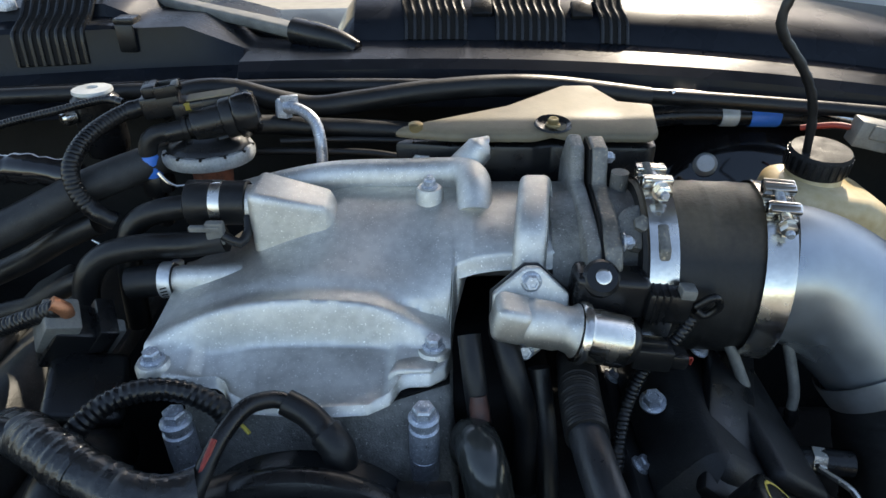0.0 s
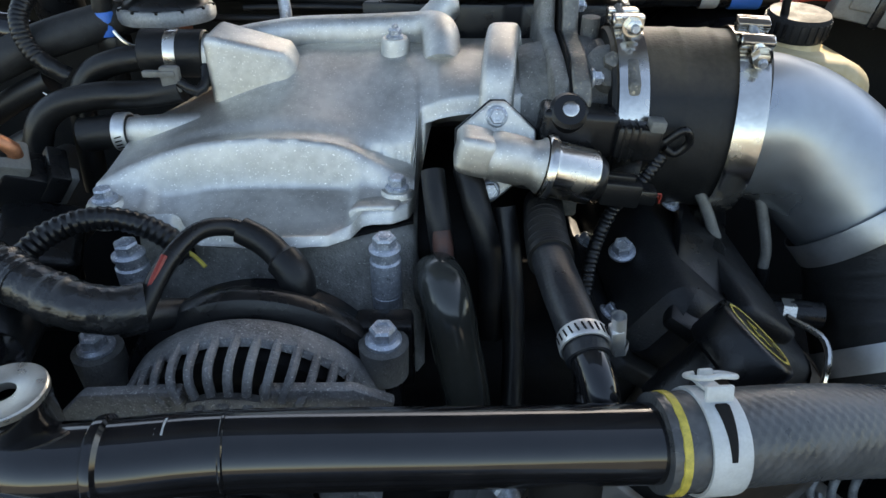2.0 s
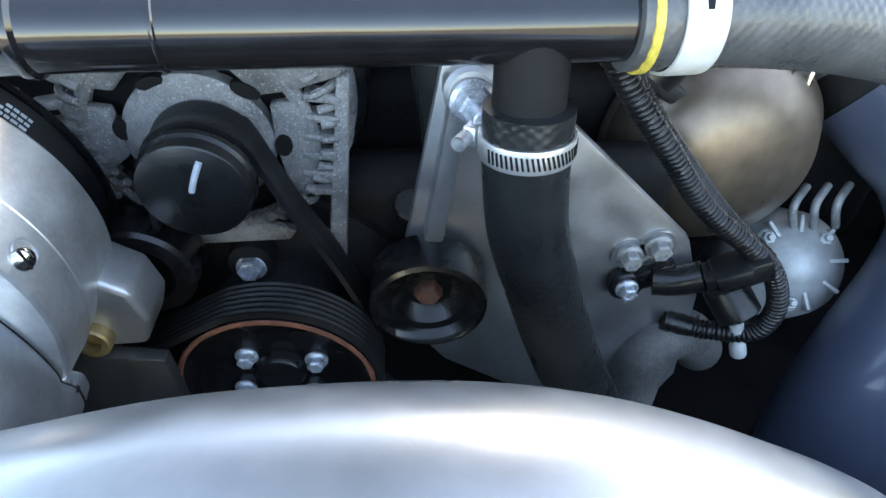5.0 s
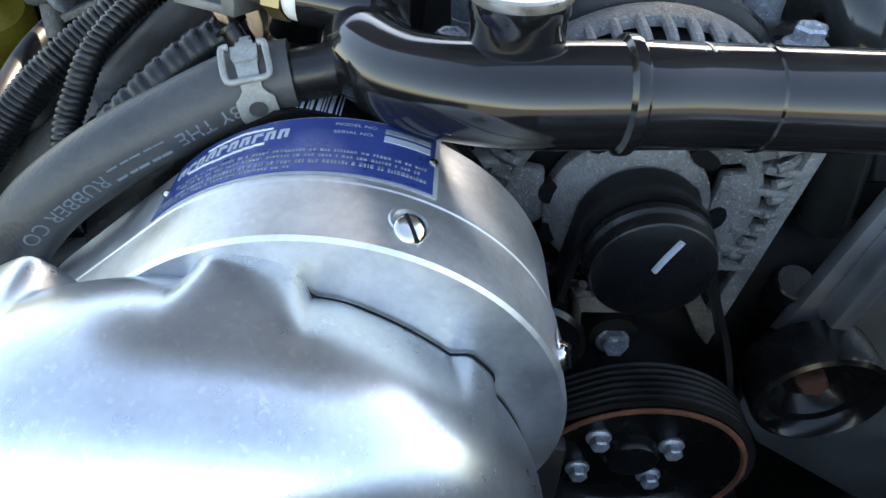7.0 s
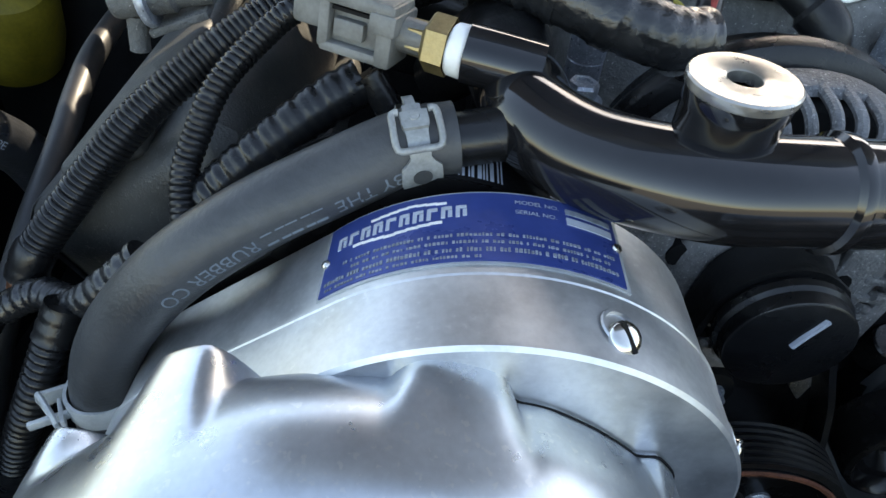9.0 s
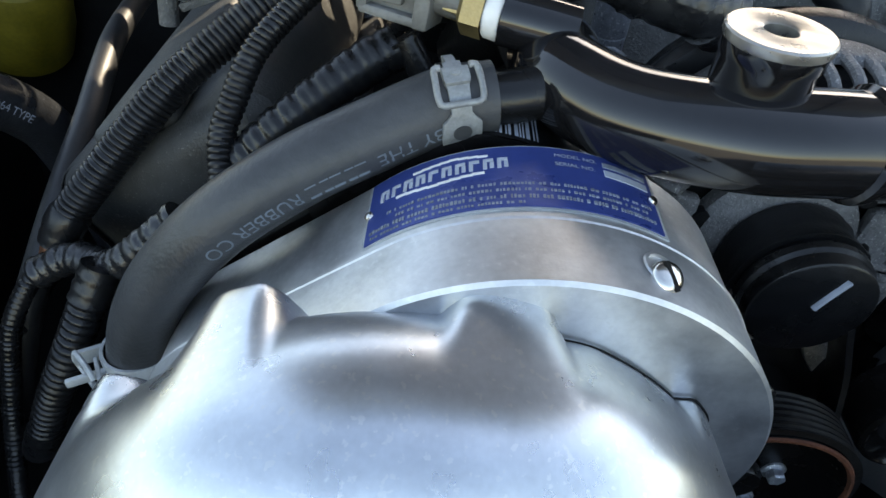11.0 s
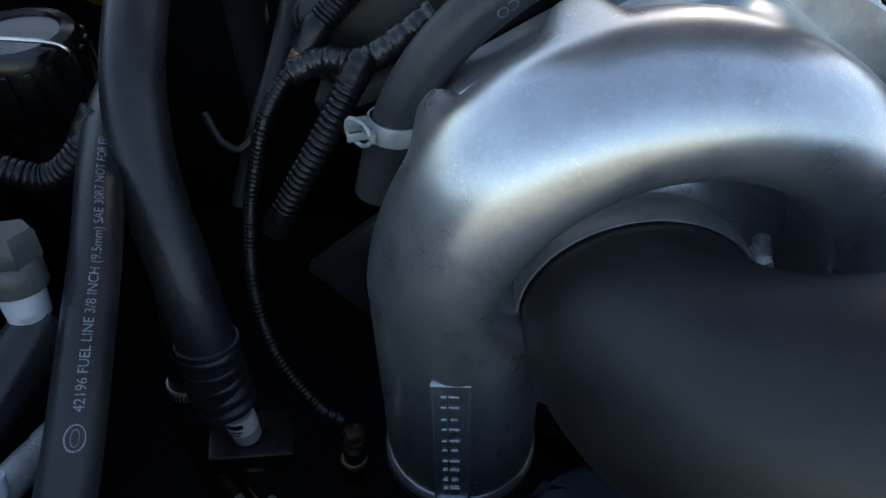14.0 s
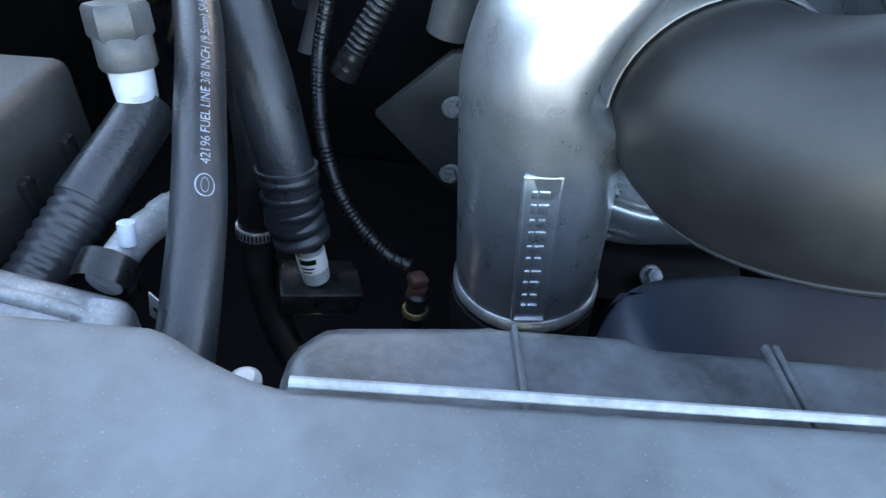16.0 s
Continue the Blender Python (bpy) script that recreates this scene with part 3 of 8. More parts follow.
def make_supercharger():
    s = thing("supercharger", "bright cast-aluminium centrifugal supercharger with a snail-shaped scroll", "supercharger", (VX, 0.06, 0.70))
    front = axes((IX, 0.0, IZ), (0, -1, 0))
    part("scroll_housing", scroll(), "satin", s, "satin tumbled aluminium scroll")
    part("back_flange", lathe([(0.05, -0.060), (0.076, -0.060), (0.0795, -0.064), (0.0800, -0.071), (0.0790, -0.0735), (0.05, -0.0735)], axes((VX, 0, VZ), (0, -1, 0)), 72), "satin", s)
    part("throat", lathe([(0.045, -0.036), (0.052, -0.038), (0.060, -0.046), (0.072, -0.055), (0.08, -0.06)], front, 64), "satin", s)
    part("inlet_snout", lathe([(0.0440, -0.05), (0.0470, -0.05), (0.0470, -0.030), (0.0455, -0.029), (0.0455, -0.018), (0.040, -0.018), (0.040, -0.05)], front, 64), "machined", s, "machined aluminium inlet snout")
    # raised plate on the discharge pipe, with its unreadable lettering
    badge = part("raised_badge", prism([(-0.0085, -0.042), (0.0085, -0.042), (0.0085, 0.042), (-0.0085, 0.042)], 0, 0.004, axes((-0.2940, 0.0006, 0.731), (-0.05, -1, 0.055), (1, -0.05, 0.15)), 0.0012), "satin", s)
    bm = axes((-0.2940, -0.0034, 0.731), (-0.05, -1, 0.055), (1, -0.05, 0.15))
    for k in range(10):
        for e, w in ((-0.0031, 0.0026), (0.0012, 0.0048 - 0.0014 * (k % 3 == 1))):
            part("embossed_bar", box((w, 0.0050 - 0.0012 * (k % 2), 0.0012), bm @ pose(e, -0.0335 + 0.0074 * k, 0.0002), 0.0005), "satin", badge)
    for x, y, w, h in ((-0.0079, 0, 0.0012, 0.084), (0.0079, 0, 0.0012, 0.084), (0, -0.0414, 0.017, 0.0012), (0, 0.0414, 0.017, 0.0012)):
        part("badge_rim", box((w, h, 0.0014), bm @ pose(x, y, 0.0002), 0.0004), "satin", badge)
    part("discharge_rim", lathe([(0.036, 0), (0.0385, 0), (0.040, 0.002), (0.040, 0.006), (0.0385, 0.008), (0.036, 0.008)], axes((-0.2812, 0.0362, 0.676), (-0.15, 0, 1)), 48), "machined", s)
    # the shadow in the joint between scroll and gear case, drawn as a dark strip
    joint, rim = bmesh.new(), []
    for k in range(121):
        d = -35 + 115 * k / 120
        u = (d + 112) / 300.5
        r = 0.021 + 0.0175 * u ** 0.8
        co = math.sqrt(1 - ((0.0070 - 0.98 * r) / r) ** 2)
        w = lug_fill(d)
        big = 0.1045 + 0.0120 * u ** 6 - r + r * co + w * r * (1 - co) * 0.97
        way = Vector((math.cos(radians(d)), 0, math.sin(radians(d))))
        c = Vector((VX, 0, VZ))
        rim.append([joint.verts.new(c + way * (big + g) + Vector((0, y, 0))) for g, y in ((-0.006, 0.0668), (0.0006, 0.0668), (0.0006, 0.0675), (-0.006, 0.0675))])
    for a, b in zip(rim, rim[1:]):
        for k in range(4):
            joint.faces.new((a[k], a[(k + 1) % 4], b[(k + 1) % 4], b[k]))
    bmesh.ops.recalc_face_normals(joint, faces=joint.faces)
    part("joint_shadow", joint, "dark", s, "thin dark strip for the shadow in the joint")
    # gear case: stepped drum behind the scroll
    g = axes((GX, 0, GZ), (0, -1, 0))
    case = bmesh.new()
    rings = []
    for grow, y in ((-0.0012, 0.0680), (0.0, 0.0690), (0.0, 0.0735), (0.0, 0.0918), (0.0003, 0.0924), (0.0003, 0.0936), (-0.0008, 0.0944), (-0.0012, 0.1275), (-0.004, 0.131), (-0.014, 0.134)):
        rings.append([case.verts.new((x, y, z)) for x, z in case_outline(grow)])
    for u, v in zip(rings, rings[1:]):
        for q in range(len(u)):
            case.faces.new((u[q], u[(q + 1) % len(u)], v[(q + 1) % len(u)], v[q]))
    case.faces.new(rings[0])
    case.faces.new(rings[-1][::-1])
    bmesh.ops.recalc_face_normals(case, faces=case.faces)
    part("gear_case", case, "machined", s, "machined stepped aluminium gear case", 25)
    for a in (69.0, 18.0):
        c = Vector((GX + R_G * math.cos(radians(a)), 0.0805, GZ + R_G * math.sin(radians(a))))
        out = Vector((math.cos(radians(a)), 0, math.sin(radians(a))))
        part("screw_pocket", lathe([(0.0062, 0.0004), (0.0058, 0.0009), (0.0050, 0.0009), (0.0046, -0.001), (0, -0.001)], axes(c, out), 24), "machined", s)
        f = axes(c + Vector((0, -0.0030, 0)), out + Vector((0, -0.55, 0)))
        head = part("pocket_screw", lathe([(0.0045, -0.001), (0.0046, 0.0012), (0.0040, 0.0022), (0.0025, 0.0029), (0, 0.0031)], f, 28), "steel", s, "bright slotted screw")
        part("slot", box((0.0010, 0.0082, 0.0010), f @ pose(0, 0, 0.0027, 0, 0, 25), 0), "dark", head)
    return s


make_supercharger()


def make_name_plate():
    """The curved enamel plate on the gear case."""
    p = thing("name_plate", "blue enamel name plate with white lettering riveted on the gear case", "name plate", (GX, 0.118, GZ + R_G))
    a0, a1, y0, y1, r = 63.5, 134.0, 0.0962, 0.1268, R_G - 0.0012

    def patch(b0, b1, u0, u1, lift, mat, name, parent, nb=24, nu=2, label=""):
        bm = bmesh.new()
        grid = {}
        for layer, rr in ((0, r + lift - 0.0006), (1, r + lift)):
            for i in range(nb + 1):
                for j in range(nu + 1):
                    a = radians(b0 + (b1 - b0) * i / nb)
                    y = u0 + (u1 - u0) * j / nu
                    grid[layer, i, j] = bm.verts.new((GX + rr * math.cos(a), y, GZ + rr * math.sin(a)))
        for i in range(nb):
            for j in range(nu):
                bm.faces.new([grid[1, i, j], grid[1, i, j + 1], grid[1, i + 1, j + 1], grid[1, i + 1, j]])
        for i in range(nb):
            for j in (0, nu):
                bm.faces.new([grid[0, i, j], grid[0, i + 1, j], grid[1, i + 1, j], grid[1, i, j]])
        for j in range(nu):
            for i in (0, nb):
                bm.faces.new([grid[0, i, j], grid[0, i, j + 1], grid[1, i, j + 1], grid[1, i, j]])
        bmesh.ops.recalc_face_normals(bm, faces=bm.faces)
        return part(name, bm, mat, parent, label)

    patch(a0, a1, y0, y1, 0.0008, "ivory", "border", p, label="bare metal border")
    f = patch(a0 + 1.2, a1 - 1.2, y0 + 0.001, y1 - 0.001, 0.0012, "blue", "enamel_field", p, label="blue enamel field")
    # lettering that cannot be read: bars; the emblem: slanted strokes between two sweeps
    rnd = random.Random(12)
    for k, (left, right, tall) in enumerate(((131.0, 96, 0.0008), (131.5, 66.5, 0.0014), (124.5, 68, 0.0009), (127.0, 67, 0.0010))):
        y, a = y0 + (0.0021, 0.0045, 0.0078, 0.0106)[k], left
        while a > right:
            w = rnd.uniform(0.30, 0.70)
            patch(a, a - w, y, y + tall * rnd.choice((0.75, 1.0, 1.0)), 0.0015, "hose_print", "lettering_bar", f, 1, 1)
            a -= w + rnd.choice((0.28, 0.28, 0.32, 0.95))
    for i in range(10):
        a, lean = 129.5 - 3.15 * i, 0.0001 * i
        patch(a, a - 0.9, 0.1142 + lean, 0.1190 + lean, 0.0015, "print", "emblem_bar", f, 1, 1)
        patch(a - 0.6, a - 2.3, 0.1178 + lean, 0.1190 + lean, 0.0016, "print", "emblem_bar", f, 1, 1)
        if i % 3 != 1:
            patch(a - 1.5, a - 2.4, 0.1146 + lean, 0.1174 + lean, 0.0015, "print", "emblem_bar", f, 1, 1)
    for k in range(8):
        patch(125 - 2.6 * k, 122.2 - 2.6 * k, 0.1115 + 0.00035 * abs(k - 3), 0.1124 + 0.00035 * abs(k - 3), 0.0015, "white", "emblem_sweep", f, 2, 1)
        patch(121 - 2.2 * k, 118.6 - 2.2 * k, 0.1222 - 0.00030 * abs(k - 4), 0.1230 - 0.00030 * abs(k - 4), 0.0015, "white", "emblem_sweep", f, 2, 1)
    for text, y in (("MODEL NO.", 0.1208), ("SERIAL NO.", 0.1165)):
        fc = bpy.data.curves.new("print", "FONT")
        fc.body, fc.size = text, 0.0024
        tmp = new("tmp", fc)
        me = bpy.data.meshes.new_from_object(tmp.evaluated_get(bpy.context.evaluated_depsgraph_get()))
        bpy.data.objects.remove(tmp)
        bm = bmesh.new()
        bm.from_mesh(me)
        for v in bm.verts:
            q = radians(88.5) - v.co.x / r
            v.co = Vector((GX + (r + 0.0016) * math.cos(q), y + v.co.y, GZ + (r + 0.0016) * math.sin(q)))
        part("plate_text", bm, "print", f, "small white lettering")
    patch(77, 66, 0.1204, 0.1226, 0.0015, "hose_print", "blank_field", f, 6, 1)
    patch(77, 66, 0.1158, 0.1188, 0.0015, "print", "blank_field", f, 6, 1)
    for a0_, y in ((132.6, 0.111), (64.9, 0.113)):
        c = Vector((GX + (r + 0.001) * math.cos(radians(a0_)), y, GZ + (r + 0.001) * math.sin(radians(a0_))))
        part("rivet", lathe([(0.0017, 0), (0.0015, 0.0008), (0.0008, 0.0013), (0, 0.0014)], axes(c, c - Vector((GX, y, GZ))), 14), "steel", p)
    return p


make_name_plate()


def make_drive_pulley():
    """The pulley behind the gear case, with its printed belt."""
    p = thing("blower_pulley", "black pulley with a white-printed drive belt behind the gear case", "pulley", (-0.213, 0.165, 0.835))
    m = axes((-0.213, 0, 0.835), (0, -1, 0))
    part("pulley", lathe([(0.0, -0.135), (0.030, -0.135), (0.070, -0.135), (0.0845, -0.135), (0.0845, -0.136), (0.080, -0.1365), (0.080, -0.161), (0.0865, -0.162), (0.0865, -0.1635), (0.07, -0.164), (0, -0.164)], m, 72), "pulley", p)
    b = part("belt", lathe([(0.080, -0.137), (0.0838, -0.137), (0.0840, -0.138), (0.0840, -0.159), (0.0838, -0.1605), (0.080, -0.1605)], m, 72), "rubber", p, "black rubber belt")

    def mark(a0, a1, y0, y1):
        q = [m @ Vector((0.0842 * math.cos(radians(a)), 0.0842 * math.sin(radians(a)), -y)) for a, y in ((a0, y0), (a1, y0), (a1, y1), (a0, y1))]
        bm = bmesh.new()
        up = [bm.verts.new(v) for v in q]
        low = [bm.verts.new(v + Vector((0, 0, -0.0004))) for v in q]
        bm.faces.new(up)
        for k in range(4):
            bm.faces.new((up[k], up[(k + 1) % 4], low[(k + 1) % 4], low[k]))
        bmesh.ops.recalc_face_normals(bm, faces=bm.faces)
        part("printed_bar", bm, "print", b)

    rnd = random.Random(4)
    a = 74.0
    while a < 98:
        w = rnd.choice((0.35, 0.35, 0.6, 0.9))
        mark(a, a + w, 0.139, 0.152)
        a += w + rnd.choice((0.35, 0.5, 0.8))
    for k in range(5):
        a = 32.0
        while a < 62:
            w = rnd.uniform(1.0, 2.2)
            if not 40 < a < 44:
                mark(a, a + w, 0.140 + 0.0032 * k, 0.1416 + 0.0032 * k)
            a += w + 0.6
    return p


make_drive_pulley()

# inlet elbow, silver pipe across the front
INLET = [(IX, 0.034, IZ), (IX, 0.020, IZ), (-0.2271, 0.003, 0.8045), (-0.2217, -0.0147, 0.8083), (-0.2132, -0.0303, 0.8144), (-0.2018, -0.0430, 0.8223), (-0.1884, -0.0521, 0.8318), (-0.1656, -0.0612, 0.8462), (-0.1430, -0.0632, 0.8560), (-0.1180, -0.0575, 0.8590)]


def make_inlet():
    e = thing("inlet_elbow", "smooth matte black rubber elbow on the supercharger inlet", "elbow hose", (VX, -0.03, 0.76))
    tube = sweep(INLET, lambda s: 0.0462 + 0.0010 * blend(0.014, 0.020, s), 56, 0.004)
    ends = {v for f in tube.faces if len(f.verts) > 4 for v in f.verts}
    for _ in range(4):
        bmesh.ops.smooth_vert(tube, verts=[v for v in tube.verts if v not in ends], factor=0.5, use_axis_x=True, use_axis_y=True, use_axis_z=True)
    part("elbow", tube, "elbow", e)
    path = smooth_path(INLET, 0.006)[3:]
    seam = []
    for p, (t, n, b) in zip(path, frames_along(path)):
        w = Vector((-0.25, -0.75, -0.62))
        w = (w - t * w.dot(t)).normalized()
        seam.append(p + w * 0.0470)
    part("mould_seam", sweep(seam, 0.0011, 8, glide=False), "elbow", e, "raised mould seam")
    band(e, (IX, 0.0250, IZ), (0, -1, 0), 0.0474, 0.0135, "machined", "bright steel hose clamp", screw=radians(30), slots=0)
    f = axes((IX, 0.0250, IZ), (0, -1, 0))
    for k in range(9):
        q = radians(20 - 4.0 * k)
        out = Vector((math.cos(q), 0, math.sin(q)))
        part("clamp_slot", box((0.0012, 0.0085, 0.0008), axes(f.translation + out * 0.0488, out, (math.sin(q), 0.25, -math.cos(q))), 0.0002), "dark", e)
    s = sweep([(-0.132, -0.0612, 0.8576), (-0.1185, -0.0578, 0.8590)], 0.0482, 40, 0.006)
    part("cuff", s, "elbow", e)
    return e


make_inlet()
SILVER = [(-0.128, -0.06, 0.859), (-0.098, -0.051, 0.8645), (-0.062, -0.042, 0.8645), (-0.02, -0.036, 0.866), (0.04, -0.034, 0.8625), (0.09, -0.038, 0.8475), (0.135, -0.046, 0.817), (0.17, -0.07, 0.745), (0.2, -0.08, 0.683), (0.22, -0.09, 0.58)]
solo("intake_pipe", sweep(SILVER, 0.0464, 48, 0.005), "silver", "polished silver intake pipe crossing in front of the engine", "intake pipe")
solo("charge_pipe", sweep([(-0.2815, 0.0365, 0.676), (-0.2775, 0.036, 0.64), (-0.265, 0.025, 0.60), (-0.22, 0.0, 0.575), (-0.15, -0.03, 0.57), (-0.05, -0.04, 0.57), (0.1, -0.04, 0.57)], 0.037, 32, 0.006), "silver", "shaded silver charge pipe below the supercharger", "charge pipe")


# ---- throttle pipe on the other side ----
TX, TY, TZ = 0.166, 0.362, 0.967
R_T = 0.0560


def make_coupler(name, pts, r, clamps, label, mat="steel"):
    c = thing(name, label, "rubber coupler", pts[0])
    total = length_of(pts)
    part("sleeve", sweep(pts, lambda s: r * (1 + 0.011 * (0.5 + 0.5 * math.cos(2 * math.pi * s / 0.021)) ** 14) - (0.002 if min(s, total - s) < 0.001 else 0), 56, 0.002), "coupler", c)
    for at, way, screw in clamps:
        band(c, at, way, r + 0.0012, 0.017, mat, "steel bolt clamp", None)
        m = axes(at, way)
        q = m @ Vector(((r + 0.006) * math.cos(screw), (r + 0.006) * math.sin(screw), 0))
        out = (q - m.translation).normalized()
        side = vec(way).normalized().cross(out)
        f = axes(q, way, side)            # x along the bolt, y outwards, z along the hose
        part("clamp_saddle", box((0.010, 0.0035, 0.0185), f @ pose(-0.011, -0.0022, 0), 0.0010), mat, c)
        part("clamp_saddle", box((0.009, 0.0035, 0.0175), f @ pose(0.008, -0.0022, 0), 0.0010), mat, c)
        for d in (-0.011, 0.006):
            part("clamp_trunnion", lathe([(0.0036, -0.0092), (0.0042, -0.0080), (0.0042, 0.0080), (0.0036, 0.0092), (0, 0.0092)], axes(q + side * d, way), 18), mat, c)
        part("clamp_bolt", lathe([(0.0026, -0.014), (0.0026, 0.0275), (0.0020, 0.0290), (0, 0.0290)], axes(q, side), 16), "zinc", c, "threaded bolt")
        for k in range(7):
            part("spring_turn", lathe([(0.0027, -0.0005), (0.0037, 0.0), (0.0027, 0.0005)], axes(q + side * (0.0112 + 0.0014 * k), side + out * 0.12), 14), "steel", c)
        part("clamp_nut", join(lathe([(0.0062, 0.0205), (0.0062, 0.0212), (0, 0.0212)], axes(q, side), 18), lathe([(0.0050, 0.0210), (0.0050, 0.0255), (0.0038, 0.0262), (0, 0.0262)], axes(q, side), 6)), "steel", c, "bright nut")
    return c


make_coupler("throttle_coupler", [(TX - 0.045, TY + 0.003, TZ), (TX, TY, TZ), (TX + 0.030, TY - 0.003, TZ), (TX + 0.048, TY - 0.007, TZ - 0.001)], R_T,
             [((TX - 0.034, TY + 0.002, TZ), (1, -0.05, 0), radians(88)), ((TX + 0.036, TY - 0.005, TZ), (1, -0.16, -0.02), radians(100))], "dusty black rubber coupler on the throttle body with bright clamps")
PIPE = [(0.2000, 0.3570, 0.9641), (0.2179, 0.3596, 0.9634), (0.2325, 0.3603, 0.9608), (0.2465, 0.3591, 0.9563), (0.2595, 0.3561, 0.9499), (0.2711, 0.3515, 0.9421), (0.2848, 0.3442, 0.9307), (0.2990, 0.3346, 0.9170), (0.3120, 0.3245, 0.9020)]
solo("throttle_pipe", sweep(PIPE, 0.0468, 56, 0.004), "silver", "bent silver pipe leading to the throttle coupler", "intake pipe")
make_coupler("lower_coupler", [(0.3000, 0.3338, 0.9160), (0.3095, 0.3260, 0.9045), (0.3165, 0.3100, 0.8810), (0.3175, 0.2950, 0.8600), (0.3190, 0.2720, 0.8370), (0.3260, 0.2560, 0.8240)], 0.0490,
             [((0.3040, 0.3305, 0.9112), (0.58, -0.55, -0.70), radians(-60)), ((0.3188, 0.2740, 0.8390), (0.15, -0.75, -0.66), radians(-100))], "black rubber coupler on the lower end of the throttle pipe", mat="grey_plate")
# Dark car paint stands for the shade and dark reflections on this pipe.
solo("down_pipe", sweep([(0.3215, 0.2660, 0.8320), (0.3380, 0.2460, 0.8160), (0.3620, 0.2230, 0.7930), (0.3760, 0.2000, 0.7560), (0.3640, 0.1800, 0.7180), (TX + 0.166, TY - 0.207, TZ - 0.302), (TX + 0.153, TY - 0.217, TZ - 0.367), (TX + 0.146, TY - 0.225, TZ - 0.45)], 0.0520, 44, 0.006), "body", "pipe running down towards the front of the car, coloured blue-grey for shade and dark reflections", "intake pipe")


# ---- intake plenum ----
PX0, PX1 = -0.176, 0.094
FRONT = ((-0.176, 0.284), (-0.172, 0.2775), (-0.155, 0.2715), (-0.1296, 0.2722), (-0.124, 0.2680), (-0.119, 0.2590), (-0.108, 0.2526), (-0.074, 0.2490), (-0.041, 0.2514),
         (-0.029, 0.2590), (-0.024, 0.2705), (-0.020, 0.2728), (-0.0077, 0.2734), (0.002, 0.2800), (0.0050, 0.2900), (0.0068, 0.3280), (0.0085, 0.3330), (0.094, 0.3340))


def plenum_front(x):
    """How far forward the casting reaches at x."""
    return float(np.interp(x, *zip(*FRONT)))


def plenum_back(x):
    return 0.378 + 0.042 * blend(-0.178, -0.128, x) + 0.004 * blend(-0.05, 0.05, x)


def plenum_top(x, y):
    """Height of the casting: a dished front flange, a steep arched wall behind it, then a swept body rising to a round neck."""
    high = max(0.0, 1 - abs((x + 0.080) / 0.098) ** 2.2)
    crest_y = 0.2905 + 0.0185 * math.sqrt(high)
    crest = 0.9545 + 0.0220 * high
    # the flange, dished inside a raised border
    z = 0.9465 - 0.0056 * blend(0.0035, 0.0085, y - plenum_front(x)) * blend(-0.150, -0.140, x) * (1 - blend(-0.034, -0.024, x))
    z += 0.0105 * blend(plenum_front(x) + 0.006, crest_y + 0.004, y)
    z += (crest - z) * blend(crest_y - 0.011, crest_y + 0.001, y)
    # the body behind the crest
    body = 0.962 + 0.038 * blend(-0.178, -0.062, x)
    z += (body - crest) * blend(crest_y + 0.006, crest_y + 0.092, y)
    z -= 0.0032 * high * math.exp(-((y - crest_y - 0.013) / 0.008) ** 2)
    # round neck towards the throttle
    n = blend(-0.045, 0.045, x)
    d = (y - 0.379) / 0.0600
    neck = 0.958 + 0.0455 * math.sqrt(max(0.0, 1 - d * d)) + 0.0095 * blend(0.396, 0.420, y) if abs(d) < 1 else 0.950
    return z * (1 - n) + neck * n


def slab(pts, half, thick):
    """A rounded rib of flat section along a path that runs away and up."""
    path = smooth_path(pts, 0.003)
    bm, rings = bmesh.new(), []
    for i, p in enumerate(path):
        t = (path[min(i + 1, len(path) - 1)] - path[max(i - 1, 0)]).normalized()
        side = Vector((1, 0, 0))
        up = side.cross(t).normalized()
        ring = []
        for k in range(24):
            q = 2 * math.pi * k / 24
            c, s = math.cos(q), math.sin(q)
            ring.append(bm.verts.new(p + side * half * math.copysign(abs(c) ** 0.45, c) + up * thick * math.copysign(abs(s) ** 0.45, s) - up * thick))
        rings.append(ring)
    for u, v in zip(rings, rings[1:]):
        for k in range(24):
            bm.faces.new((u[k], u[(k + 1) % 24], v[(k + 1) % 24], v[k]))
    bm.faces.new(rings[0][::-1])
    bm.faces.new(rings[-1])
    bmesh.ops.recalc_face_normals(bm, faces=bm.faces)
    return bm


